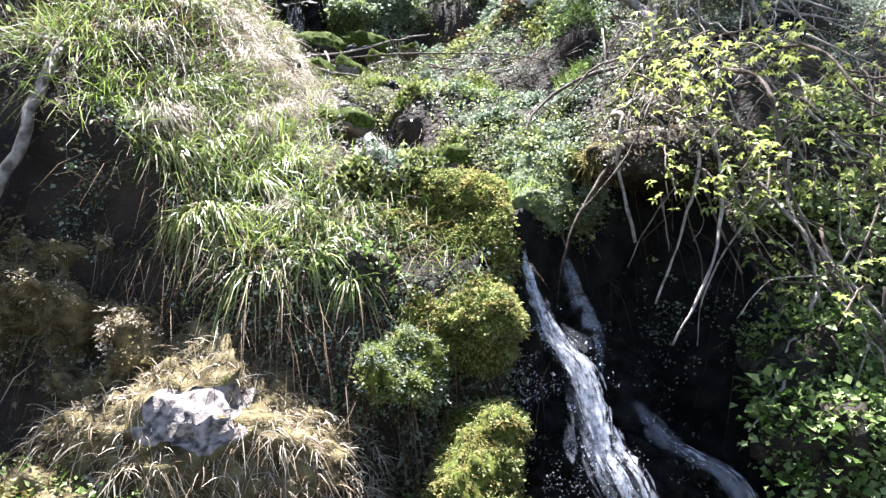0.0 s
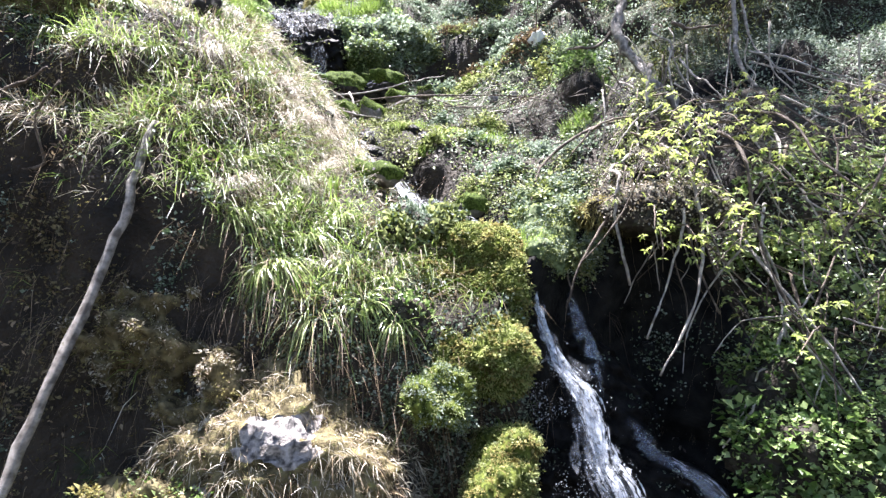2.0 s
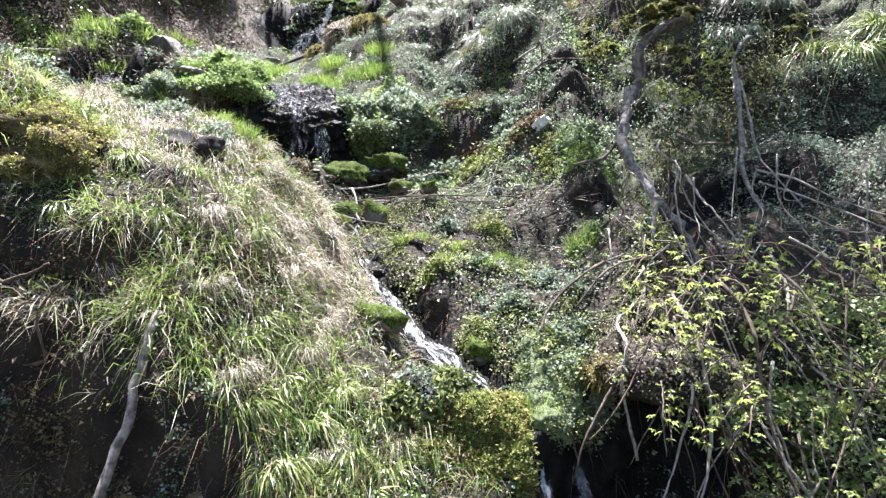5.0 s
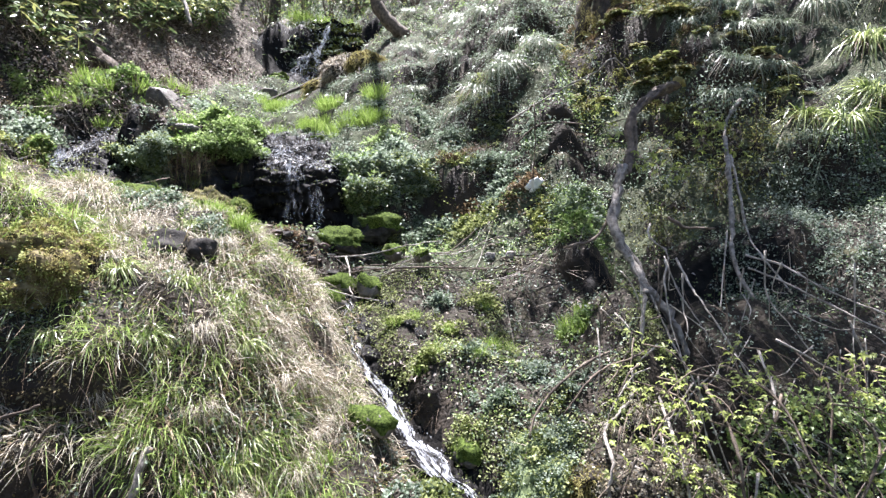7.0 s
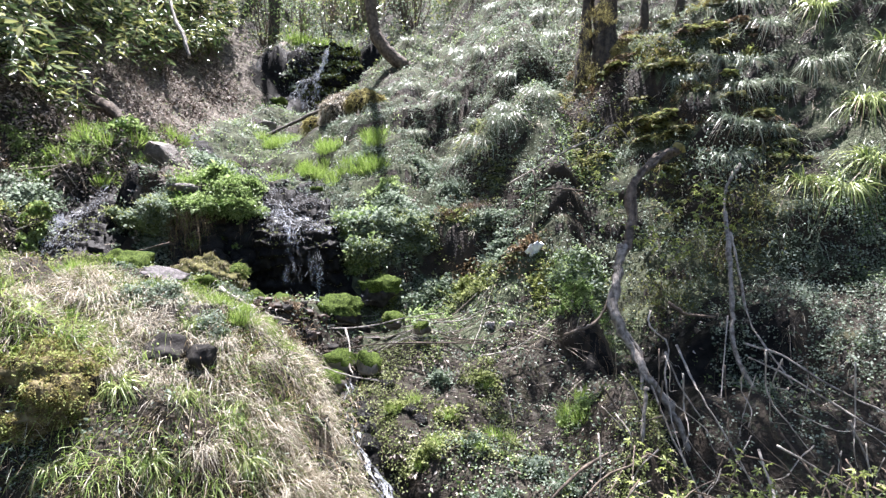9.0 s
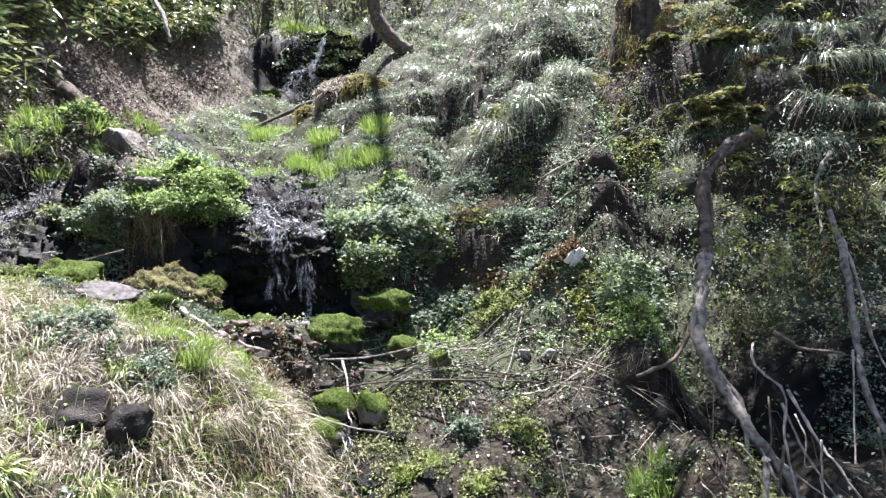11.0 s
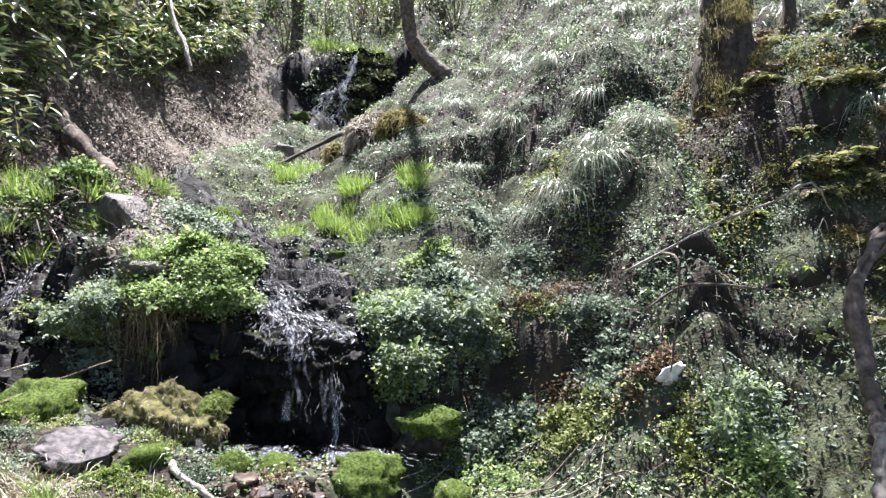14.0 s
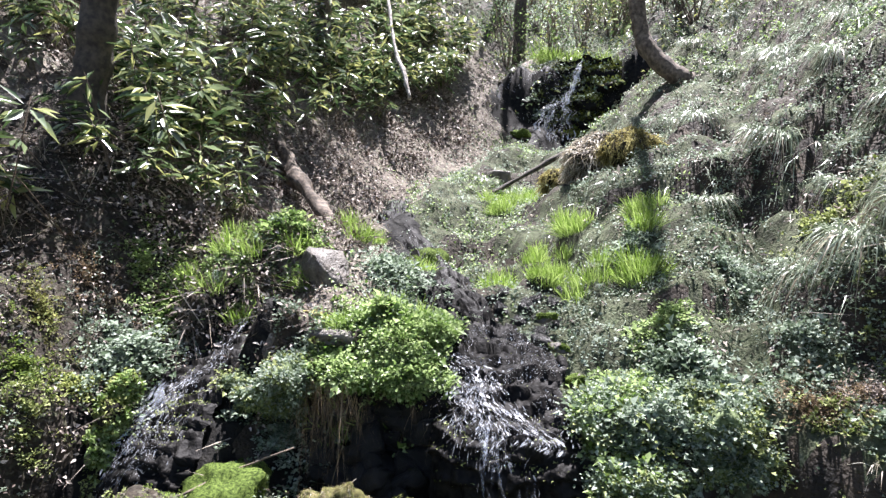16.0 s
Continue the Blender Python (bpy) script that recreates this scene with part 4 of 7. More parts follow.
def mound(name, at, size, mat, seed, label, n, long, leaf_mat, round_leaf=.6, below=-.5):
    """A bulging cushion thickly set with small leaves."""
    v, f = lump(seed, 4, .1, .3, 0)
    body = tagged(new(name, mesh_of(name, v * size, f, mat, True)), label, "moss mound")
    body.matrix_basis = pose(*at)
    rng = np.random.default_rng(seed)
    pick = f[rng.integers(0, len(f), n)]
    w = rng.dirichlet((1, 1, 1), n)[:, :, None]
    base = (v[pick] * w).sum(1)
    base = base[base[:, 2] > below]
    k = len(base)
    out = unit(base / np.array(size))
    base = base * size + out * (rng.exponential(.35 * long, (k, 1)) - .01 + long * np.maximum(0, rough(base[:, :1] * 3 + seed, base[:, 2:] * 3 + base[:, 1:2], 1, seed, 3)))
    way = out * .6 + rng.normal(scale=.6, size=(k, 3)) + np.array((0, 0, .1))
    tagged(part("leaf_cover", mesh_of("leaf_cover", *leaves(base, way, out + rng.normal(scale=.4, size=(k, 3)), long * rng.uniform(.6, 1.4, k), long * round_leaf * rng.uniform(.7, 1.2, k)), leaf_mat), body), kind="stuff")
    return body


def moss_bank(name, lobes, mat, seed, label, n, long, leaf_mats, round_leaf=.6, flat=0.0):
    """An uneven bank of several bulges grown together, thickly set with small leaves."""
    rng = np.random.default_rng(seed)
    o = np.array(lobes[-1][:3])
    body = tagged(new(name), label, "moss mound")
    body.matrix_basis = pose(*o)
    lots = []
    for i, (x, y, z, r) in enumerate(lobes):
        v, f = lump(seed + i, 3, .1, .5, 0)
        lots.append((v * (r, r * .85, r * rng.uniform(.8, 1.15) * (1 - .5 * flat)) + (x, y, z), f))
        part("bulge", mesh_of("bulge", lots[-1][0] - o, f, mat, True), body)
    v, f = joined(*lots)
    hub = np.repeat(np.array([l[:3] for l in lobes]), len(lots[0][0]), 0)
    for j, leaf_mat in enumerate(leaf_mats):
        m = 6 * n // len(leaf_mats)
        pick = f[rng.integers(0, len(f), m)]
        w = rng.dirichlet((1, 1, 1), m)[:, :, None]
        base = (v[pick] * w).sum(1)
        out = unit(base - hub[pick[:, 0]])
        seen = (land(base[:, 0], base[:, 1]) < base[:, 2] + .02) & (out[:, 1] < .35)
        for x, y, z, r in lobes:
            seen &= np.linalg.norm(base - (x, y, z), axis=1) > r * .72 * (1 - .4 * flat)
        keep = seen & (rough(base[:, 0] * 1.3, base[:, 2] + .7 * base[:, 1], .16, seed + 5, 2) * (1 if j else -1) > -.35)
        base, out = base[keep][:n // len(leaf_mats)], out[keep][:n // len(leaf_mats)]
        puff = rough(base[:, 0] + base[:, 1], base[:, 2] - base[:, 1], .09, seed, 3)
        m = len(base)
        base = base + out * (rng.exponential(.45 * long, (m, 1)) - .012 + 1.3 * long * np.maximum(0, puff)[:, None])
        way = (out * .7 + rng.normal(scale=.6, size=(m, 3)) + np.array((0, -.1, -.05))) * (1, 1, 1 - .6 * flat)
        face = out * (1 - .8 * flat) + np.array((0, -.4 * flat, .3 + flat)) + rng.normal(scale=.45, size=(m, 3))
        s = rng.uniform(.5, 1.5, m) * (1 + .5 * j)
        tagged(part("leaf_cover", mesh_of("leaf_cover", *leaves(base - o, way, face, long * s, long * round_leaf * s), leaf_mat), body), kind="stuff")
    return body


def moss_drape(name, cx, profile, mat, seed, label, n, long, leaf_mats, round_leaf=.6, rugged=.075, sprig=.03, skew=0.0, lump_size=.28):
    """A bulging curtain of growth that hangs over an edge: profile rows of y, z and half width, from the back of its top to its foot."""
    rng = np.random.default_rng(seed)
    line = smooth_line(profile, 8)
    u = np.linspace(-1, 1, 41)[None]
    y, z, half = (line[:, i:i + 1] for i in range(3))
    x = cx + u * half * (1 + 2 * rugged * rough(z * 4 + 5 * np.sign(u), y * 4, 1, seed, 2)) + .03 * rough(z, 0 * z, .2, seed, 2)
    lumps = rugged * rough(x, z + .6 * y, lump_size, seed, 4)
    v = np.stack([x + 0 * y, y + skew * (x - cx) + .22 * np.abs(u) ** 4 - lumps, z + .5 * lumps - .10 * np.abs(u) ** 4], -1)
    k = len(line)
    cells = np.array([(i * 41 + j, i * 41 + j + 1, (i + 1) * 41 + j + 1, (i + 1) * 41 + j) for i in range(k - 1) for j in range(40)])
    v = v.reshape(-1, 3)
    o = v.mean(0)
    body = tagged(new(name, mesh_of(name, v - o, cells, mat, True)), label, "moss mound")
    body.matrix_basis = pose(*o)
    c = v[cells]
    out = unit(np.cross(c[:, 3] - c[:, 1], c[:, 2] - c[:, 0]))
    out = out * np.where(out[:, 1:2] > .3, -1, 1)
    area = np.linalg.norm(np.cross(c[:, 3] - c[:, 1], c[:, 2] - c[:, 0]), axis=1)
    for j, leaf_mat in enumerate(leaf_mats):
        patch = .3 + ease(-.2, .35, rough(c[:, 0, 0], c[:, 0, 2] + .6 * c[:, 0, 1], .16, seed + 7 * j, 3))
        m = n // len(leaf_mats)
        pick = rng.choice(len(cells), m, p=area * patch / (area * patch).sum())
        a, b = rng.random((2, m, 1))
        base = (c[pick, 0] * (1 - a) + c[pick, 1] * a) * (1 - b) + (c[pick, 3] * (1 - a) + c[pick, 2] * a) * b
        o2 = out[pick]
        lot = sprigs(base, o2, m, rng, sprig, long * (1 + .25 * j), round_leaf)
        tagged(part("leaf_cover", mesh_of("leaf_cover", lot[0] - o, lot[1], leaf_mat), body), kind="stuff")
    return body


def herb_patch(cx, cy, rx, ry, high, n, long, leaf_mat, seed, label, round_leaf=.8):
    """A leafy patch that follows the ground, uneven in height, thinning to its rim."""
    rng = np.random.default_rng(seed)
    n, long = int(n * 1.25), long * .72
    k = max(20, n // 9)
    a, r = rng.uniform(0, 2 * np.pi, k), np.abs(rng.normal(0, .5, k))
    x, y = cx + rx * r * np.cos(a), cy + ry * r * np.sin(a)
    tall = high * np.maximum(.1, 1 - .5 * r * r) * (.55 + .6 * rough(x, y, .22, seed, 3))
    base = np.stack([x, y, land(x, y) + np.maximum(0, tall) * rng.random(k) ** .5 - .01], -1)
    lot = sprigs(base, np.repeat(np.array([(0, -.3, .9)]), k, 0), n, rng, long * 1.4, long, round_leaf, 9)
    return tagged(new("herb_patch", mesh_of("herb_patch", *lot, leaf_mat)), label, "ground cover", kind="stuff")


def shaggy(name, at, size, mat, seed, label, n, long, wide, blade_mat):
    """A hummock hung with dead blades."""
    v, f = lump(seed, 4, .1, .4, 0)
    body = tagged(new(name, mesh_of(name, v * size, f, mat, True)), label, "grass hummock")
    body.matrix_basis = pose(*at)
    rng = np.random.default_rng(seed)
    pick = f[rng.integers(0, len(f), n)]
    base = (v[pick] * rng.dirichlet((1, 1, 1), n)[:, :, None]).sum(1)
    base = base[base[:, 2] > -.6]
    out = unit(base / np.array(size))
    k = len(base)
    way = out * .5 + rng.normal(scale=.5, size=(k, 3)) + np.array((0, -.1, .1))
    tagged(part("thatch", mesh_of("thatch", *blades(base * size, way, long * rng.uniform(.3, 1.3, k), wide * rng.uniform(.6, 1.2, k), rng.uniform(.4, 1.3, k), 3, rng), blade_mat), body, "drooping dry blades"), kind="stuff")
    return body


moss_drape("moss_mound", .01, ((3.12, 1.9, .28), (2.96, 1.95, .33), (2.80, 1.83, .34), (2.62, 1.66, .34), (2.46, 1.50, .32), (2.34, 1.38, .29), (2.30, 1.26, .24), (2.40, 1.14, .16)), MOSS, 70, "big yellow-green moss mound bulging over the waterfall", 52000, .0082, (MOSS_FUZZ, HERB_MOSS, MOSS_FUZZ, MOSS_OCHRE), .6, .075, .011)
herb_patch(-.12, 2.98, .2, .14, .05, 700, .02, HERB, 186, "pale herbs growing in the moss")
moss_drape("moss_mound", .5, ((3.32, 2.04, .15), (3.1, 1.99, .2), (2.95, 1.9, .2), (2.9, 1.8, .17), (2.93, 1.68, .1)), HERB_BED, 185, "dark green moss on the lip of the fall", 5000, .011, (HERB, HERB_MOSS), .6, .06, .022, .5, .15)
moss_drape("moss_mound", -.12, ((2.42, 1.28, .12), (2.26, 1.30, .16), (2.14, 1.25, .17), (2.08, 1.17, .15), (2.1, 1.08, .10)), MOSS, 68, "cushion of green moss on the wet cliff", 13000, .0068, (CUSHION_TIP, HERB_MOSS, HERB), .6, .09, .014, 0, .14)
moss_drape("moss_mound", .13, ((2.4, .98, .12), (2.2, .99, .15), (2.06, .92, .16), (1.94, .82, .17), (1.84, .70, .17), (1.76, .52, .16), (1.72, .2, .14)), MOSS, 69, "hanging cushion of green moss beside the waterfall", 24000, .0066, (MOSS_FUZZ, HERB_MOSS, MOSS_OCHRE), .6, .10, .012, 0, .2)
moss_bank("moss_mound", ((-.3, 3.0, 1.92, .16), (-.16, 3.05, 1.93, .13), (-.36, 2.9, 1.80, .15)), SOIL, 71, "green moss mound beside the rill", 5000, .024, (HERB, HERB_MOSS))
shaggy("moss_hummock", (.84, 3.2, 2.02), (.17, .17, .11), SOIL, 73, "ochre moss cushion on an overhanging bank", 3500, .045, .006, MOSS_OCHRE)
mound("moss_mound", (1.15, 3.25, 2.05), (.38, .40, .18), SOIL, 74, "overhanging earth bank with dry moss", 6000, .02, STRAW)
moss_drape("moss_hummock", -2.45, ((3.45, 3.5, .25), (3.22, 3.55, .33), (3.0, 3.47, .37), (2.86, 3.34, .37), (2.8, 3.2, .32), (2.85, 3.06, .22)), DRY_MOSS, 75, "yellow moss hummock on the grassy bank", 20000, .009, (MOSS_OCHRE, MOSS_OCHRE, MOSS_FUZZ), .6, .1, .015, 0, .22)
for k, (x, y, r) in enumerate(((-2.0, 11.0, .42), (-1.5, 10.8, .34), (-2.4, 11.4, .3))):
    shaggy("moss_hummock", (x, y, ground_z(x, y) + .08), (r, r * .9, r * .8), SOIL, 86 + k, "hummock of pale moss and dry grass", 5000, .12, .012, MOSS_OCHRE if k else STRAW)
herb_patch(.92, 6.05, .16, .4, .14, 3000, .022, MOSS_FUZZ, 80, "narrow ridge of yellow moss on the slope")
shaggy("grass_hummock", (-.45, 2.25, .62), (.3, .25, .3), SOIL, 85, "hummock of dry grass at the foot of the cliff", 4500, .10, .005, STRAW)
moss_drape("moss_mound", -1.27, ((2.1, .86, .26), (1.92, .92, .33), (1.76, .82, .38), (1.60, .66, .42), (1.48, .46, .42), (1.42, .1, .4)), DRY_MOSS, 84, "low hummock of dry moss and plants at the bank foot", 9000, .016, (DRY_MOSS, HERB_MOSS, MOSS_OCHRE), .6, .13, .03)
moss_drape("leafy_plant", -1.12, ((1.88, .90, .16), (1.76, .88, .22), (1.62, .74, .26), (1.52, .58, .26), (1.46, .42, .2)), DRY_MOSS, 136, "fresh green plants growing through dry moss", 2600, .017, (LUSH, HERB_BRIGHT), .6, .1, .045)
moss_drape("moss_hummock", -1.52, ((2.5, 1.62, .2), (2.34, 1.6, .28), (2.24, 1.48, .32), (2.2, 1.32, .3), (2.22, 1.14, .2)), DRY_MOSS, 137, "dry moss and roots on a small ledge of the cliff", 12000, .009, (THATCH, MOSS_OCHRE, DRY_MOSS, STRAW), .4, .16, .016, 0, .16)
moss_drape("moss_hummock", -1.22, ((2.42, 1.36, .12), (2.26, 1.36, .2), (2.16, 1.28, .22), (2.12, 1.16, .2), (2.16, 1.04, .12)), DRY_MOSS, 138, "dry moss and roots on a small ledge of the cliff", 7000, .009, (THATCH, MOSS_OCHRE, STRAW), .4, .16, .016, 0, .16)
shaggy("grass_hummock", (-1.0, 1.72, .70), (.2, .14, .1), SOIL, 133, "tuft of straw on the low hummock", 1100, .10, .005, STRAW)
def overgrown_boulder(at, size, seed, label, bare, bare_r, shag=.10, green=.0, stone=None, skirt=0.0, turf=None):
    """A craggy boulder under a ragged coat of moss, dead grass and straw that leaves one patch and the underside bare."""
    v, f = lump(seed, 5, .25, .2, 16, .1)
    v = v * size
    beds = .55 * v[:, 0] + 2.2 * v[:, 2] + .5 * rough(v[:, 0], v[:, 2], .2, seed, 3)
    v = v + unit(v) * (.02 * (beds / .1 - np.floor(beds / .1)) ** 2 + .035 * rough(v[:, 0] * .6 + v[:, 1], v[:, 2] * 2, .06, seed + 2, 5))[:, None]
    rock = tagged(new("boulder", mesh_of("boulder", v, f, stone or ROCK_GREY, True)), label, "boulder")
    rock.matrix_basis = pose(*at)
    rng = np.random.default_rng(seed)
    away = np.array(bare) - at

    def coat(p, low):
        ragged = rough(p[:, 0] + seed, p[:, 2] + p[:, 1], .16, seed, 3)
        clear = np.linalg.norm((p - away) * (1, .6, 1.5), axis=1) / bare_r - (1 + .35 * ragged)
        return np.minimum(clear, 3 * (p[:, 2] / size[2] - low - .2 * ragged))

    out = unit(v / np.array(size) ** 2)
    thick = np.clip(coat(v, -.7 + skirt) * .8, -.3, 1)
    cap = v + out * (.035 * thick + .012 * rough(v[:, 0] * 1.0, v[:, 2] + v[:, 1], .05, 4, 3))[:, None]
    cover = part("moss", mesh_of("moss", cap, f[(thick[f] > 0).any(1)], turf or DRY_MOSS, True), rock, "withered brown and yellow moss")
    for name, n, mat, long, wide, droop, low in (("moss_fuzz", 16000, MOSS_OCHRE, .018, .005, .3, -.5), ("moss_fuzz", 7000 if green > -.1 else 10000, MOSS_FUZZ, .018, .005, .3, green - skirt), ("thatch", int(90000 * shag), STRAW, shag, .004, .8, -.6), ("thatch", 5000, THATCH, shag, .004, .9, -.7)):
        pick = f[rng.integers(0, len(f), n)]
        w = rng.dirichlet((1, 1, 1), n)[:, :, None]
        keep = coat((v[pick] * w).sum(1), low + skirt) > 0
        p, o = (cap[pick] * w).sum(1)[keep], (out[pick] * w).sum(1)[keep]
        way = o * (1.0 if name == "moss_fuzz" else .3) + rng.normal(scale=.75, size=(len(p), 3))
        tagged(part(name, mesh_of(name, *blades(p - o * .004, way, long * rng.uniform(.4, 1.4, len(p)), wide * rng.uniform(.6, 1.3, len(p)), droop * rng.uniform(.4, 1.4, len(p)), 1 if name == "moss_fuzz" else 3, rng), mat), cover, "" if name == "moss_fuzz" else "matted dead grass"), kind="stuff")
    return rock


overgrown_boulder((-.93, 2.14, .84), (.62, .38, .43), 7, "craggy grey boulder under dry moss and matted straw", (-.76, 1.90, 1.07), .145, skirt=.62)
leaning = overgrown_boulder((-2.60, 6.04, 3.78), (.44, .30, .28), 11, "leaning boulder under dead grass with moss on one flank", (-2.38, 5.78, 3.62), .17, .045, -.6, ROCK_DARK, turf=OLIVE_MOSS)
leaning.matrix_basis = pose(-2.60, 6.04, 3.78, 0, 18, 0)
moss_drape("moss_mound", -2.33, ((6.2, 4.0, .04), (6.08, 3.96, .06), (5.98, 3.86, .075), (5.93, 3.76, .08), (5.92, 3.64, .07), (5.95, 3.54, .05)), CUSHION, 139, "smooth green moss down one flank of the leaning boulder", 7000, .007, (CUSHION_TIP, MOSS_FUZZ), .6, .03, .010, .7, .12)
moss_drape("herb_bank", -2.82, ((7.35, 4.98, .44), (7.05, 4.95, .5), (6.82, 4.88, .54), (6.66, 4.78, .55), (6.56, 4.68, .53), (6.53, 4.60, .47), (6.60, 4.54, .36)), HERB_BED, 76, "lush bright herbs overhanging the rock ledge", 26000, .020, (LUSH, HERB_BRIGHT, LUSH), .8, .13, .045, 0, .3)
herb_patch(-2.85, 6.95, .5, .35, .16, 3000, .05, LUSH, 129, "lush herbs on the rock ledge")
moss_drape("herb_bank", -1.06, ((7.4, 4.66, .24), (7.1, 4.57, .32), (6.86, 4.42, .35), (6.68, 4.24, .31), (6.54, 4.08, .22), (6.5, 3.95, .12)), HERB_BED, 177, "pale green herbs spilling down the bank beside the fall", 18000, .019, (HERB, HERB_MOSS, HERB, LUSH), .8, .22, .05, .15, .45)
moss_drape("herb_bank", -.5, ((7.45, 4.62, .28), (7.24, 4.56, .34), (7.1, 4.42, .34), (6.98, 4.28, .28), (6.92, 4.14, .16)), HERB_BED, 178, "pale herbs on the bank above the dark hollow", 13000, .019, (HERB, HERB_MOSS, HERB), .8, .14, .045, .2, .25)
moss_drape("herb_bank", .7, ((3.55, 2.28, .34), (3.36, 2.12, .38), (3.2, 1.99, .38), (3.08, 1.87, .34), (3.06, 1.74, .26), (3.12, 1.62, .16)), HERB_BED, 179, "pale herbs hanging over the lip of the cliff", 13000, .0135, (HERB, HERB, HERB_MOSS), .75, .07, .03, .5, .2)


def fern(at, long, n, seed, mat, label):
    """A crown of arching fronds, each a midrib with two rows of leaflets."""
    rng = np.random.default_rng(seed)
    a = rng.uniform(-math.pi, 0, n) + rng.normal(0, .25, n)
    way = unit(np.stack([np.cos(a), np.sin(a), rng.uniform(.35, 1.0, n)], -1))
    side = unit(np.cross(way, (0, 0, 1.0)))
    size = long * rng.uniform(.6, 1.15, n)
    s = np.repeat(np.linspace(.12, .97, 13), 2)[None, :, None]
    hand = np.tile((1.0, -1.0), 13)[None, :, None]
    mid = (way[:, None] * s + np.array((0, 0, -.75)) * s ** 2.2) * size[:, None, None]
    along_rib = unit(way[:, None] + np.array((0, 0, -1.6)) * s)
    reach = (.30 * np.sin(np.pi * s[..., 0] ** .7) + .04) * size[:, None]
    out = side[:, None] * hand + .35 * along_rib + rng.normal(scale=.12, size=mid.shape)
    face = np.cross(side[:, None], along_rib) + rng.normal(scale=.25, size=mid.shape)
    lot = leaves(mid.reshape(-1, 3), out.reshape(-1, 3), face.reshape(-1, 3), reach.ravel(), reach.ravel() * .36)
    plant_ob = tagged(new("fern", mesh_of("fern", *lot, mat)), label, "fern", "ferns on the bank")
    plant_ob.matrix_basis = pose(*at)
    return plant_ob


fern_rng = np.random.default_rng(18)
for k in range(26):
    x, y = fern_rng.uniform(1.45, 2.7), fern_rng.uniform(6.9, 8.9)
    fern((x, y, ground_z(x, y) + .03), fern_rng.uniform(.16, .3), 7, 400 + k, (FERN, THATCH, BROWN_SHRUB)[k % 3], "withered brown fern on the bank" if k % 3 == 1 else "olive fern arching off the bank")
for k, (x, y, mat) in enumerate(((1.75, 7.75, FERN), (1.95, 8.1, THATCH), (1.7, 8.5, MOSS_OCHRE), (1.6, 8.0, LITTER), (2.2, 7.5, FERN), (1.85, 8.9, THATCH), (2.45, 7.2, MOSS_OCHRE), (2.3, 7.9, LITTER), (1.5, 8.9, LITTER), (2.6, 6.9, FERN))):
    herb_patch(x, y, .28, .28, .09, 1300, .026, mat, 840 + k, "ochre moss and dead fern on the earth bank", .5)
for k in range(60):
    x, y = fern_rng.uniform(2.35, 3.9), fern_rng.uniform(6.3, 8.7)
    fern((x, y, ground_z(x, y) + .03), fern_rng.uniform(.16, .32), 7, 440 + k, (FERN, FERN, BROWN_SHRUB, THATCH)[k % 4], "withered brown fern on the bank" if k % 4 == 3 else "olive fern arching off the bank")
for k in range(30):
    x, y = fern_rng.uniform(2.3, 3.8), fern_rng.uniform(6.4, 8.6)
    herb_patch(x, y, .3, .22, .10, 1200, .024, (FERN, MOSS_OCHRE, FERN, HERB, THATCH)[k % 5], 860 + k, "olive ferns and ochre moss on the steep bank", .5)
moss_drape("moss_mound", 1.02, ((6.75, 4.2, .07), (6.5, 4.12, .10), (6.3, 3.98, .12), (6.12, 3.8, .12), (6.0, 3.62, .09), (5.98, 3.5, .05)), DRY_MOSS, 182, "narrow ridge of yellow-green moss on the slope", 3000, .02, (MOSS_OCHRE, HERB_MOSS), .6, .08, .04, 0, .2)
moss_drape("leafy_plant", 1.3, ((6.4, 4.1, .2), (6.2, 4.05, .28), (6.05, 3.92, .3), (5.95, 3.75, .28), (5.92, 3.6, .18)), HERB_BED, 183, "dark green leafy plant beside the mossy ridge", 4500, .024, (HERB_BRIGHT, HERB), .6, .15, .045, 0, .25)
moss_drape("leafy_plant", 1.68, ((2.8, 1.3, .2), (2.6, 1.15, .28), (2.45, .95, .33), (2.32, .7, .35), (2.22, .45, .36), (2.18, .1, .34)), SOIL, 184, "bright green leafy plants in the sun at the cliff foot", 6500, .026, (LUSH, HERB_BRIGHT), .85, .2, .055, .1, .3)
herb_patch(-2.8, 7.2, .4, .35, .12, 2600, .05, HERB, 122, "herbs on the rock ledge")
herb_patch(-.85, 6.85, .5, .3, .22, 4200, .05, HERB, 77, "herbs on the bank beside the middle waterfall")
herb_patch(-.85, 7.5, .6, .4, .16, 4200, .05, HERB, 120, "herbs on the bank beside the middle waterfall")
herb_patch(-.45, 6.6, .4, .3, .14, 2600, .045, HERB, 121, "low herbs beside the middle waterfall")
herb_patch(-0.4, 7.25, 0.35, 0.2625, .13, 1500, .036, HERB, 150, "pale herbs covering the bank above the pool")
herb_patch(0, 7, 0.4, 0.3, .13, 1500, .036, HERB_MOSS, 151, "pale herbs covering the bank above the pool")
herb_patch(0.45, 7, 0.4, 0.3, .13, 1500, .036, HERB, 152, "pale herbs covering the bank above the pool")
herb_patch(0.1, 6.6, 0.4, 0.3, .13, 1500, .036, HERB_MOSS, 153, "pale herbs covering the bank above the pool")
herb_patch(0.6, 6.6, 0.4, 0.3, .13, 1500, .036, HERB, 154, "pale herbs covering the bank above the pool")
herb_patch(0, 7.65, 0.4, 0.3, .13, 1500, .036, HERB, 155, "pale herbs covering the bank above the pool")
herb_patch(0.55, 7.6, 0.35, 0.2625, .13, 1500, .036, HERB_MOSS, 156, "pale herbs covering the bank above the pool")
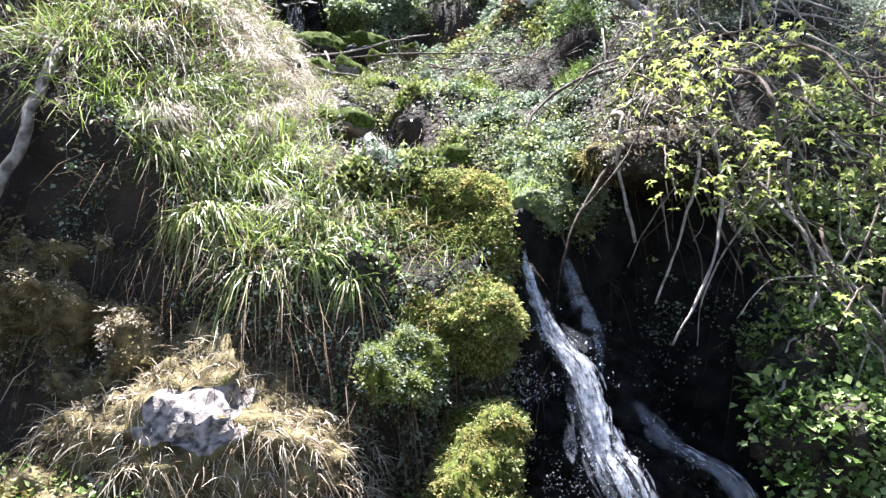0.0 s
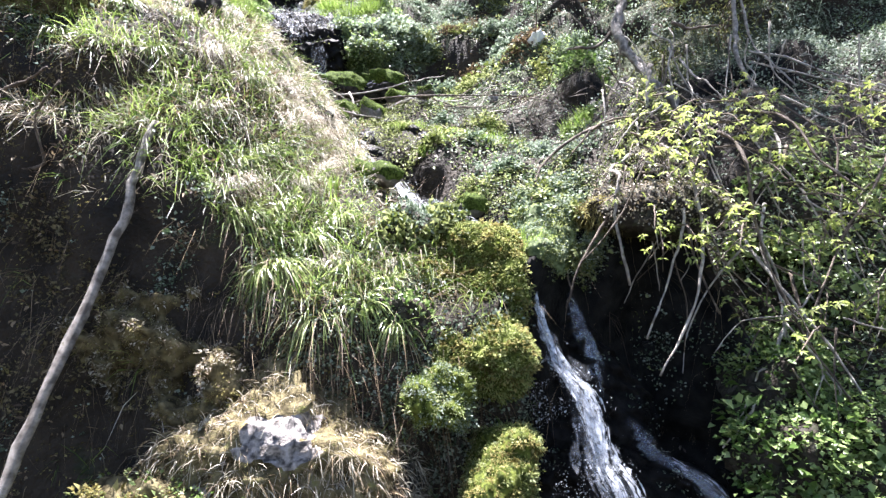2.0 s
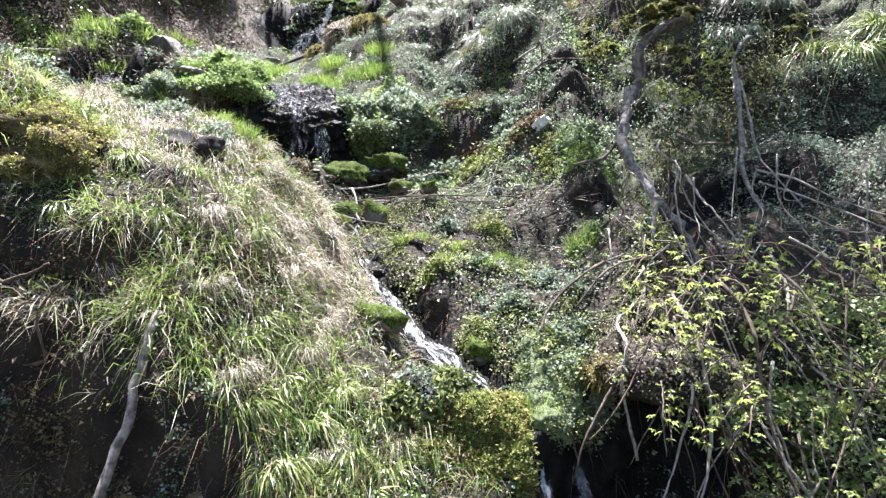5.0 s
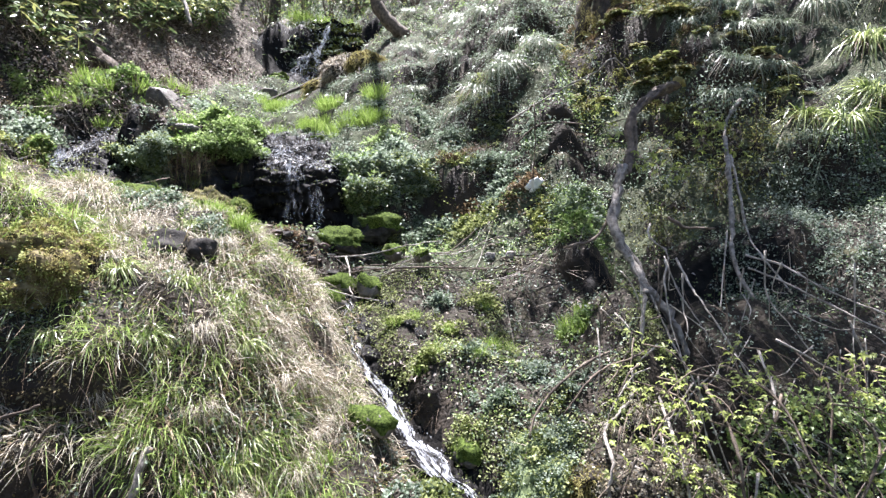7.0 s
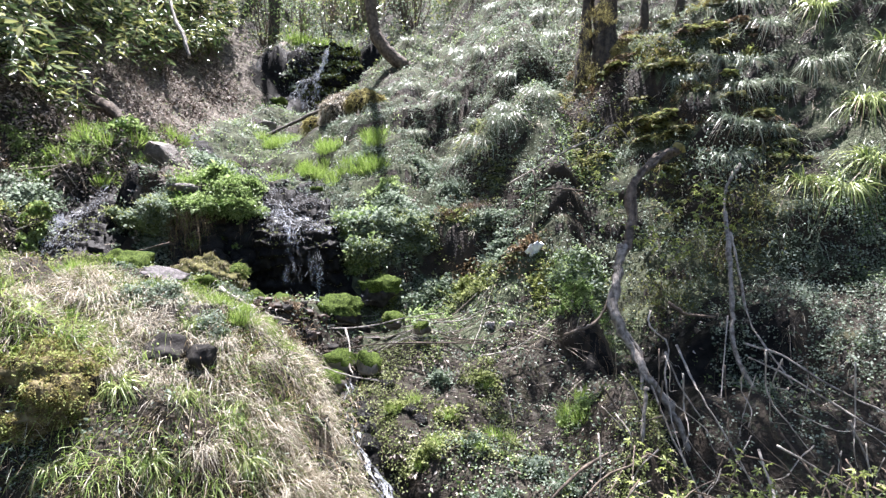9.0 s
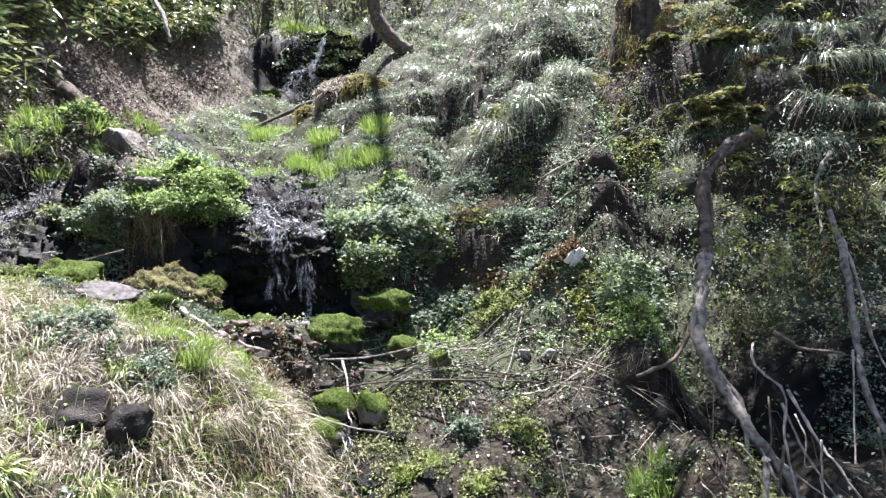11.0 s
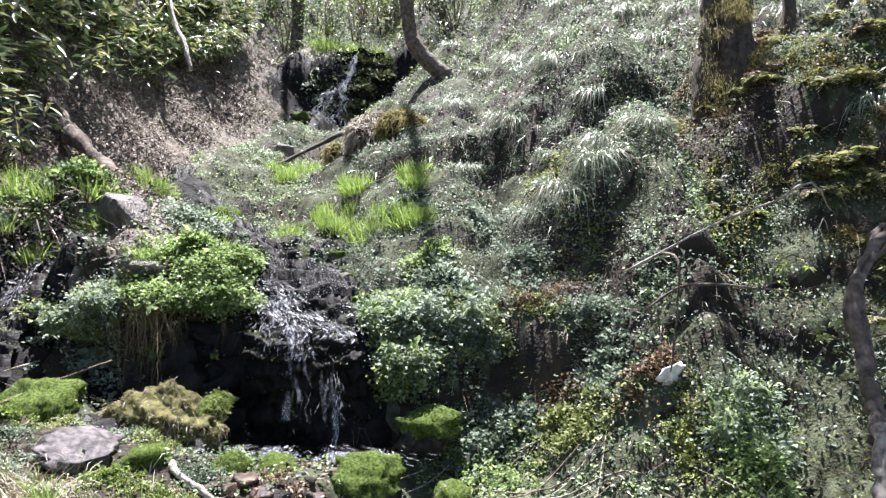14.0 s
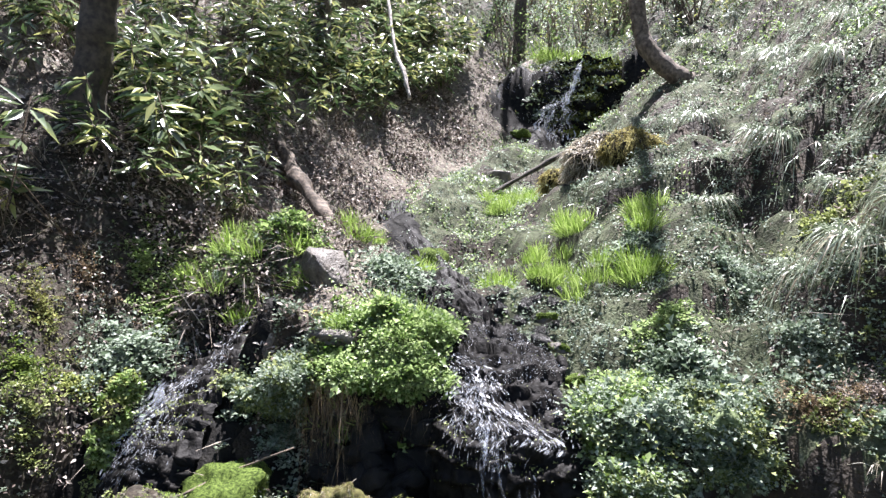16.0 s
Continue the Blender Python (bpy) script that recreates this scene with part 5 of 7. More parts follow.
herb_patch(0.95, 7, 0.4, 0.3, .13, 1500, .036, HERB, 157, "pale herbs covering the bank above the pool")
herb_patch(-0.3, 6.35, 0.35, 0.2625, .13, 1500, .036, LUSH, 158, "pale herbs covering the bank above the pool")
herb_patch(-0.75, 6.6, 0.35, 0.2625, .13, 1500, .036, HERB_MOSS, 159, "pale herbs covering the bank above the pool")
herb_patch(-0.9, 7.9, 0.35, 0.2625, .13, 1500, .036, LUSH, 160, "pale herbs covering the bank above the pool")
herb_patch(-0.35, 8.6, 0.4, 0.3, .13, 1500, .036, HERB, 161, "pale herbs covering the bank above the pool")
herb_patch(0.3, 8.9, 0.5, 0.375, .13, 1500, .036, HERB_MOSS, 162, "pale herbs covering the bank above the pool")
herb_patch(-1.3, 8.9, 0.4, 0.3, .13, 1500, .036, HERB, 163, "pale herbs covering the bank above the pool")
herb_patch(0.2, 6.85, 0.3, 0.225, .13, 1300, .036, THATCH, 170, "dead fern hanging down the bank")
herb_patch(-0.1, 6.72, 0.3, 0.225, .13, 1300, .036, HERB, 171, "pale herbs covering the bank above the pool")
herb_patch(0.5, 6.8, 0.3, 0.225, .13, 1300, .036, HERB, 172, "pale herbs covering the bank above the pool")
herb_patch(0.3, 6.42, 0.35, 0.2625, .13, 1300, .036, HERB_MOSS, 173, "pale herbs covering the bank above the pool")
herb_patch(0.8, 6.4, 0.3, 0.225, .13, 1300, .036, THATCH, 174, "dead fern hanging down the bank")
herb_patch(0, 7.25, .4, .3, .16, 3400, .032, THATCH, 78, "dead brown fern on the earth bank", .35)
herb_patch(.35, 7.35, .35, .25, .12, 2000, .03, LITTER, 123, "rust-brown dead leaves on the bank", .4)
moss_drape("moss_mound", -3.52, ((6.95, 4.84, .24), (6.74, 4.84, .30), (6.56, 4.74, .33), (6.44, 4.60, .33), (6.38, 4.46, .30), (6.42, 4.32, .24)), HERB_BED, 134, "dark mossy bulge between the two falls", 14000, .017, (HERB, HERB_MOSS, HERB), .75, .16, .035, 0, .3)
herb_patch(-3.4, 6.55, .45, .35, .16, 4200, .042, HERB, 79, "leafy bulge between the two falls")
for k, (x, y, mat) in enumerate(((-4.75, 5.5, CUSHION_TIP), (-4.5, 5.4, HERB_MOSS), (-5.0, 5.8, FERN), (-4.85, 6.25, HERB), (-4.6, 5.75, MOSS_FUZZ), (-5.2, 6.3, THATCH), (-4.6, 5.15, HERB), (-5.0, 5.3, CUSHION_TIP))):
    herb_patch(x, y, .3, .3, .10, 1500, .024, mat, 680 + k, "olive herbs and moss on the steep bank")
for k, (x, y, mat) in enumerate(((-3.3, 5.45, CUSHION_TIP), (-3.0, 5.6, HERB_MOSS), (-2.75, 5.6, HERB), (-3.1, 5.2, HERB), (-2.45, 5.65, HERB_MOSS), (-3.5, 5.3, HERB_MOSS), (-2.45, 5.1, CUSHION_TIP), (-2.1, 5.4, HERB), (-2.9, 5.0, HERB), (-2.15, 5.1, CUSHION_TIP))):
    herb_patch(x, y, .24, .2, .07, 1300, .02, mat, 820 + k, "low herbs and moss round the grey stone")
for k, (x, y, mat) in enumerate(((-5.13, 6.8, LUSH), (-4.93, 6.97, HERB_BRIGHT), (-4.55, 7.25, HERB), (-4.28, 7.14, LUSH), (-4.11, 7.65, HERB_BRIGHT), (-4.54, 6.83, HERB), (-4.63, 7.05, LUSH), (-4.86, 6.78, HERB_BRIGHT), (-4.23, 7.47, HERB))):
    herb_patch(x, y, .36, .3, .10, 1700, .034, mat, 920 + k, "fresh green herbs above the side waterfall")
for k, (x, y) in enumerate(((-1.5, 5.45), (-1.25, 5.3), (-1.75, 5.6), (-1.05, 5.6), (-1.5, 5.15))):
    herb_patch(x, y, .26, .2, .03, 700, .03, LITTER if k % 2 else THATCH, 940 + k, "brown dead leaves between wet stones", .5)
herb_patch(-4.55, 6.2, .4, .5, .18, 3600, .045, HERB, 124, "herbs beside the side waterfall")
moss_bank("moss_mound", ((-4.36, 5.98, 4.5, .1), (-4.36, 5.86, 4.32, .11), (-4.38, 5.76, 4.12, .12), (-4.4, 5.68, 3.9, .13)), SOIL, 131, "strip of bright moss beside the side waterfall", 4200, .022, (MOSS_FUZZ, LUSH))
herb_patch(.58, 3.42, .3, .22, .08, 4200, .026, HERB, 81, "pale herbs at the top of the waterfall")
for k, (x, y, r, mat) in enumerate(((-.26, 4.08, .16, HERB_MOSS), (.17, 4.2, .16, HERB), (.28, 5.1, .2, HERB_MOSS), (-.5, 4.6, .14, HERB_MOSS), (.99, 4.4, .22, HERB_BRIGHT), (.57, 4.0, .22, HERB), (.3, 3.75, .2, HERB), (-.15, 5.05, .18, HERB), (-.62, 3.5, .16, HERB_MOSS), (.75, 3.75, .25, HERB), (.05, 3.55, .14, HERB_MOSS), (-.05, 4.6, .18, HERB_MOSS))):
    herb_patch(x, y, r, r * .8, .10, 900, .028, mat, 640 + k, "tuft of green herbs on the litter beside the rill")
for k, (x, y) in enumerate(((-2.16, 4.2), (-2.4, 4.1), (-2.35, 4.35), (-1.9, 4.5), (-1.7, 3.9))):
    herb_patch(x, y, .3, .25, .06, 1100, .024, HERB, 660 + k, "pale herbs on the crest of the bank")
herb_patch(.45, 3.14, .22, .12, .06, 2200, .022, HERB, 132, "pale herbs at the lip of the waterfall")
herb_patch(1.25, 5.6, .35, .3, .14, 3000, .035, HERB_BRIGHT, 82, "green herbs on the slope")
herb_patch(-1.15, 1.68, .22, .12, .75, 450, .04, LUSH, 126, "leafy plants at the foot of the bank")
herb_patch(-3.3, 8.0, .5, .5, .10, 3200, .045, HERB, 127, "herbs round the block stone")
herb_patch(-4.3, 7.6, .5, .4, .12, 3000, .045, HERB_BRIGHT, 128, "fresh herbs above the side waterfall")
for i, (x, z) in enumerate(((-.28, .5), (-.1, .8), (-.3, 1.1), (-.35, 1.45), (.12, 1.1), (-.5, 1.0), (-.6, .6), (1.62, .5), (1.75, .9), (1.9, 1.3), (2.1, .7), (2.2, 1.5))):
    y = face_y(x, z, 1.5)
    mound("moss_mound", (x, y + .06, z), (.17, .12, .17), SOIL, 140 + i, "dark leafy tuft on the damp cliff", 900, .03, HERB if i % 3 else HERB_BRIGHT)


# ---- grasses and sedges ----
def clump_meshes(kind, n, radius, long, wide, rise, droop, mat, dead, dead_n, seed):
    """The meshes of one tussock: living blades and a skirt of dead ones."""
    rng = np.random.default_rng(seed)

    def ring(k, lift, drop):
        a = rng.uniform(0, 2 * np.pi, k)
        r = radius * np.sqrt(rng.random(k))
        base = np.stack([r * np.cos(a), r * np.sin(a), rng.uniform(-.03, .02, k)], -1)
        a = a + rng.normal(0, .5, k)
        e = np.radians(rng.normal(lift, 16, k))
        way = np.stack([np.cos(a) * np.cos(e), np.sin(a) * np.cos(e) - .18, np.sin(e)], -1)
        return blades(base, way, long * rng.uniform(.45, 1.15, k), wide * rng.uniform(.6, 1.2, k), drop * rng.uniform(.6, 1.4, k), 3, rng)

    green = mesh_of(kind, *ring(n, rise, droop), mat)
    skirt = mesh_of("thatch", *ring(dead_n, rise - 35, droop * 1.3), dead) if dead_n else None
    return green, skirt


def clump_kind(name, label, category, group, *args):
    made = []
    for i in range(4):
        green, skirt = clump_meshes(name, *args, 200 + 17 * i + len(name))
        ob = tagged(new(name, green), label, category, group)
        if skirt:
            tagged(part("thatch", skirt, ob, "withered straw-coloured blades"), kind="stuff")
        made.append(ob)
    return made


def plant(kinds, places, seed, sink=0.0, tilt=14):
    """Sets tussocks at (x, y, size); the first four places take the first-made ones."""
    rng = np.random.default_rng(seed)
    for i, (x, y, s) in enumerate(places):
        m = pose(x, y, ground_z(x, y) - sink, rng.normal(tilt, 5), rng.normal(0, 6), rng.uniform(-50, 50))
        ob = kinds[i % 4]
        if i < 4:
            ob.scale = (s, s, s)
            ob.matrix_basis = m @ Matrix.Diagonal((s, s, s, 1))
        else:
            copy_thing(ob, m @ Matrix.Diagonal((s / ob.scale.x,) * 3 + (1,)))


sedge = clump_kind("sedge_clump", "arching green sedge tussock hanging over the bank", "sedge", "sedge tussocks", 210, .12, .58, .017, 48, 1.1, SEDGE, THATCH, 36)
plant(sedge, ((-1.12, 2.55, 0.49), (-.92, 2.48, 0.51), (-.72, 2.42, 0.53), (-.52, 2.46, 0.49), (-.42, 2.58, 0.41), (-.62, 2.62, 0.45), (-.82, 2.68, 0.45), (-1.0, 2.72, 0.41), (-1.2, 2.75, 0.41), (-.5, 2.8, 0.37), (-.7, 2.85, 0.37), (-.98, 2.42, 0.41), (-.6, 2.36, 0.41), (-.36, 2.44, 0.37), (-1.15, 2.9, 0.37), (-2.4, 3.05, .4), (-2.05, 3.2, .42), (-1.72, 3.3, .4), (-2.8, 3.35, .4), (-1.45, 3.45, .38), (-1.9, 3.9, .36), (-2.5, 3.6, .4), (-1.3, 3.2, .4), (-3.1, 3.2, .42), (-1.75, 2.95, .4), (-2.2, 2.8, .4),
              (4.05, 5.85, 1.0), (3.75, 6.05, .8), (4.4, 5.9, 1.0), (4.7, 6.5, .9), (4.7, 7.4, .9), (5.2, 6.8, .9)), 3)
pale = clump_kind("sedge_clump", "pale glossy sedge tussock on the open slope", "sedge", "sedge tussocks", 340, .24, .36, .011, 42, 1.1, SEDGE_PALE, STRAW, 45)
plant(pale, ((.45, 8.05, 1.1), (.75, 7.95, 1.0), (.15, 8.3, .85), (.95, 8.35, 1.0), (.02, 9.95, 1.05), (-.3, 10.2, .8), (-.75, 11.1, .9), (-.45, 10.7, .8), (.3, 11.6, .9), (-1.1, 12.2, .8), (.9, 11.3, .9), (.2, 13.0, 1.1),
             (1.0, 12.6, 1.0), (-.3, 13.8, 1.0), (.8, 14.6, 1.2), (-.2, 15.6, 1.1), (.6, 16.6, 1.2), (1.6, 13.9, 1.2), (-4.1, 12.6, .9), (-4.6, 13.0, .9), (-3.7, 12.9, .7), (1.5, 10.2, .9), (-1.6, 13.0, .7), (-.9, 14.6, .8), (5.0, 8.6, 1.1), (4.4, 8.2, 1.0),
             (1.6, 15.6, 1.2), (0, 17.6, 1.2), (1.4, 17.6, 1.3), (-1.2, 16.2, 1), (3.9, 9.6, 1.1), (5.8, 8.0, 1.2),
             (1.0, 9.4, .9), (1.45, 9.0, .8), (.5, 9.3, .8), (1.9, 10.0, 1.0), (2.4, 10.4, 1.0), (3.6, 8.3, 1.0), (4.0, 7.9, .9), (4.5, 7.0, .9), (3.2, 9.2, 1.0), (.6, 10.4, .9), (1.2, 8.0, .8), (-.2, 9.0, .7), (3.0, 7.4, .8), (5.2, 7.6, 1.1), (-.6, 9.6, .7), (.3, 12.2, .9), (1.9, 11.6, 1.0),
             (3.5, 6.95, .9), (3.3, 6.65, .9), (3.75, 7.25, .9), (3.95, 7.0, .8), (3.1, 6.5, .8), (3.65, 6.6, .8), (3.35, 7.3, .8), (4.1, 7.5, .9)), 4)
lime = clump_kind("grass_tuft", "bright lime-green tuft of young grass", "grass", "young grass tufts", 135, .12, .31, .0085, 76, .3, LIME, None, 0)
lime_rng = np.random.default_rng(8)
lime_spots = []
for cx, cy, rx, ry, n in ((-4.35, 7.3, .5, .3, 15), (-3.9, 8.5, .4, .3, 7), (-2.45, 9.3, .4, .35, 9), (-2.0, 9.8, .35, .3, 5), (-1.25, 9.3, .25, .3, 6), (-1.1, 8.6, .2, .2, 4), (-2.9, 7.3, .2, .2, 4), (-3.35, 11.3, .4, .5, 8), (-2.75, 12.0, .3, .4, 5),
                          (-1.52, 4.35, .16, .3, 7), (-1.7, 4.75, .15, .3, 5), (-2.9, 4.5, .25, .15, 3), (-2.35, 4.45, .3, .2, 6), (-1.75, 4.3, .25, .3, 7), (-2.0, 8.9, .3, .3, 6), (-1.45, 8.7, .25, .2, 5), (-3.3, 19.2, .6, .3, 6), (-4.6, 19.2, .6, .3, 5)):
    lime_spots += [(cx + lime_rng.normal(0, rx * .6), cy + lime_rng.normal(0, ry * .6), lime_rng.uniform(.7, 1.15) * (.55 if 4 < cy < 5.5 else 1 if cy < 16 else 2)) for _ in range(n)]
lime_spots += [(-.26, 4.05, .4), (.17, 4.15, .4), (.3, 5.05, .45), (.99, 4.35, .6), (.9, 4.5, .5), (-.5, 4.55, .4), (-.05, 4.55, .4), (-3.08, 6.75, .8), (-3.2, 6.68, .7), (-2.98, 6.66, .75), (-2.86, 6.72, .7), (-3.12, 6.62, .6), (-2.9, 7.1, .8), (-2.55, 6.95, .7), (-3.2, 6.9, .8), (-2.4, 7.3, .7), (.95, 4.55, .7), (.32, 2.98, .7), (.38, 3.04, .6), (.05, 3.12, .55), (.18, 3.05, .5), (.25, 3.15, .55), (.3, 4.35, .5), (.42, 4.4, .45), (-.9, 2.95, .5), (-.8, 3.1, .5), (.9, 4.45, .6), (-.35, 4.75, .45), (-.15, 4.2, .45), (1.05, 4.6, .6)]
plant(lime, lime_spots, 5, 0, 4)
dry = clump_kind("dry_grass_clump", "drooping clump of bleached dry grass", "dry grass", "dry grass clumps", 400, .15, .42, .0042, 48, 1.2, STRAW, THATCH, 90)
plant(dry, ((-1.12, 3.42, .95), (-1.0, 3.55, .8), (-1.25, 3.6, .7), (-2.65, 3.95, .8), (-2.4, 3.85, .9), (-2.15, 3.8, .7), (-2.85, 4.1, .8), (-1.7, 3.85, .7), (-1.45, 3.95, .6), (-1.9, 3.4, .6), (-1.5, 3.1, .6), (-.95, 2.95, .6), (-1.2, 2.6, .6), (-.4, 2.75, .5),
            (-.55, 2.28, .45), (-1.95, 2.75, .5), (-.9, 3.25, .6), (-.75, 2.6, .55), (-2.95, 3.6, .8), (-2.2, 3.3, .6), (-2.15, 4.15, .7), (-2.35, 4.3, .7), (-2.55, 4.35, .8), (-1.95, 4.2, .6), (-1.4, 2.8, .5), (-1.6, 4.3, .6), (1.0, 3.42, .4), (1.2, 3.45, .45), (.55, 3.62, .35)), 6)

# ---- leaf carpets and litter ----
def band(a, b, c, d, v):
    return ease(a, b, v) * (1 - ease(c, d, v))


def bank(x, y, z, nrm):
    return ((x < along(y, AXIS) - .22) & (x > -4.8)) * band(1.9, 2.2, 4.8, 5.35, y) * (1 if nrm is None else .04 + ease(.3, .65, nrm[:, 2])) * (.2 + .8 * ease(-.25, .25, rough(x, y, .4, 50, 3)))


def herb_ground(x, y, z, nrm):
    a = along(y, AXIS)
    free = np.maximum(ease(.12, .4, np.abs(x - a)), ease(7.2, 7.8, y))
    right = (x > a) * (.25 + .75 * ease(-.2, .3, rough(x, y, 1.1, 7)))
    left = (x < a) * (.12 + .88 * np.maximum(ease(5.2, 6.0, y), (x < -3.7) * ease(4.4, 5.0, y))) * np.maximum(.06 + .94 * ease(-2.4, -1.2, x - a + .2 * (9 - np.minimum(y, 9))), .4 * (x < -4.1) * (x > -5.4) * (1 - ease(6.6, 7.6, y)))
    litter_zone = 1 - .5 * np.exp(-((x - .1) ** 2 / .9 + (y - 4.9) ** 2 / 1.2))
    clusters = .3 + .7 * ease(-.25, .25, rough(x, y, .22, 40, 3))
    hollow = (1 - ((x > .3) & (x < 1.55) & (y < along(x, CLIFF) + .02))) * (.12 + .88 * ease(.8, 1.3, np.hypot((x - 1.95) / .8, (y - 4.75) / .6))) * (.1 + .9 * ease(.8, 1.3, np.hypot((x - 2.0) / .4, (y - 8.0) / .55)))
    far_right = (x > 1) & (y > 5.5)
    lit = 1 if nrm is None else .02 + .98 * ease(np.where(far_right, .15, .38), np.where(far_right, .4, .68), nrm[:, 2])
    return (1 - .95 * wet(x, y)) * clusters * hollow * lit * free * (right + left) * litter_zone * (y > 2) * (y < 24) * (np.abs(x + .1 * y) < 9)


def litter_ground(x, y, z, nrm):
    a = along(y, AXIS)
    slope = ((x < a - 1.6) & (y > 6)) * 2.6 + ((x > a + .8) & (y > 7.6)) * 1.3
    middle = 2.2 * np.exp(-((x - .2) ** 2 / 1.1 + (y - 4.8) ** 2 / 1.6))
    return (1 - .97 * wet(x, y)) * (1 if nrm is None else .02 + ease(np.where(y > 6, .2, .4), np.where(y > 6, .5, .7), nrm[:, 2])) * (.12 + .1 * (y < 6) + slope + middle) * (y > 2.1) * (y < 22) * (np.abs(x + .1 * y) < 9)


def strew(name, n, where, seed, mat, long, wide, droop, rise, label, category, seg=2):
    p, nrm, rng = scatter(max(1, n // 6), where, seed)
    own = rng.integers(0, len(p), n)
    lean = rng.normal(scale=.55, size=(len(p), 3))[own]
    p, nrm = p[own] + rng.normal(scale=.02, size=(n, 3)), nrm[own]
    way = nrm * rng.normal(rise, .4, (n, 1)) + lean + rng.normal(scale=.45, size=(n, 3)) + np.array((0, -.5, .1))
    return stuff(name, blades(p - nrm * .01, way, long * rng.uniform(.35, 1.2, n), wide * rng.uniform(.5, 1.2, n), droop * rng.uniform(.3, 1.5, n), seg, rng), mat, label, category)


def carpet(name, n, where, seed, mat, long, wide, lift, label, category, tip=.5):
    p, nrm, rng = scatter(n // 5, where, seed)
    own = rng.integers(0, len(p), n)
    p, nrm = p[own], nrm[own]
    grow = 1 + .06 * np.maximum(p[:, 1] - 4, 0)
    off = rng.normal(size=(n, 3)) * (.9, .9, .4) * long * grow[:, None]
    base = p + off + nrm * (rng.random((n, 1)) ** 2 * lift - .006)
    way = unit(off) + np.cross(nrm, rng.normal(size=(n, 3))) * .6 + nrm * rng.normal(.1, tip, (n, 1)) + np.array((0, -.25, -.05))
    up = nrm + rng.normal(scale=tip, size=(n, 3)) + np.array((0, 0, .5))
    s = np.clip(rng.lognormal(-.08, .28, n), .5, 1.7) * grow
    return stuff(name, leaves(base, way, up, long * s, wide * s), mat, label, category)


carpet("herb_carpet", 112000, herb_ground, 11, HERB, .0225, .016, .08, "carpet of small grey-green herb leaves", "ground cover")
carpet("herb_carpet", 38000, lambda x, y, z, nrm: herb_ground(x, y, z, nrm) * ease(.0, .5, rough(x, y, .8, 21)), 12, HERB_BRIGHT, .024, .017, .09, "patches of bright green herb leaves", "ground cover")
carpet("herb_carpet", 36000, lambda x, y, z, nrm: (1 - .95 * wet(x, y)) * ((x > -2.2) & (x < 2)) * band(6.9, 7.4, 12, 14, y) * (.1 + ease(-.1, .3, rough(x, y, .5, 43, 3))), 17, HERB, .018, .013, .06, "low pale herbs and moss on the open slope", "ground cover")
carpet("herb_carpet", 22000, lambda x, y, z, nrm: ((x > 2.3) & (x < 5)) * band(4.0, 4.3, 5.7, 6.0, y) * (.2 + ease(-.25, .25, rough(x, y, .35, 44, 3))), 18, HERB, .02, .015, .10, "pale green leafy plants on the slope", "ground cover")
carpet("leaf_litter", 54000, litter_ground, 13, LITTER, .04, .017, .02, "brown and grey fallen leaves on the slope", "leaf litter", .25)
carpet("moss_leaves", 28000, lambda x, y, z, nrm: bank(x, y, z, None) * (.1 + ease(-.15, .2, rough(x, y, .45, 47, 3))), 37, MOSS_OCHRE, .013, .008, .035, "yellow-green moss filling the dead grass", "moss", .6)
carpet("leaf_litter", 12000, lambda x, y, z, nrm: bank(x, y, z, None) * ease(-.1, .3, rough(x, y, .4, 48, 3)), 38, THATCH, .03, .012, .04, "brown dead leaves caught in the grass", "leaf litter", .7)
carpet("leaf_litter", 42000, lambda x, y, z, nrm: band(6.4, 7.2, 15, 17, y) * (x < along(y, AXIS) - 1.9) * (x > -9) * (.15 + ease(-.25, .25, rough(x, y, .5, 46, 3))), 19, LITTER, .045, .02, .07, "curled dead leaves strewn down the steep slope", "leaf litter", .7)
carpet("leaf_litter", 9000, lambda x, y, z, nrm: band(4.8, 5.2, 7.4, 7.8, y) * ((x < -4.35) & (x > -6.4)) * (.1 + ease(-.2, .25, rough(x, y, .4, 96, 3))), 44, LITTER, .03, .014, .05, "dead leaves caught on the steep bank", "leaf litter", .7)
strew("twigs", 900, lambda x, y, z, nrm: band(6.4, 7.0, 14, 16, y) * (x < along(y, AXIS) - 1.9) * (x > -8), 35, TWIG, .6, .011, .05, .15, "dead twigs and stems on the leafy slope", "twigs", 2)
carpet("herb_carpet", 18000, lambda x, y, z, nrm: (1 - .95 * wet(x, y)) * ((x > -.9) & (x < 1.5)) * band(3.2, 3.5, 5.3, 5.8, y) * ease(.0, .35, rough(x, y, .3, 49, 3)), 39, HERB_MOSS, .018, .012, .07, "green tufts of herbs and moss on the litter", "ground cover")
carpet("undergrowth", 18000, lambda x, y, z, nrm: (y > 17.5) * (y < 45) * (np.abs(x + 2) < 18) * (1 + y * .2), 16, SASA, .075, .035, .6, "dark leafy undergrowth of the wood above", "undergrowth", .6)
carpet("creeper_leaves", 16000, lambda x, y, z, nrm: ((y < 3.6) & (y > 2.2)) * ease(1.5, 1.7, x) * (x < 3.5) * (.1 + ease(-.1, .3, rough(x, z, .3, 74, 2))), 14, LUSH, .034, .03, .22, "leafy bright green plants on the damp bank", "ground cover", .6)
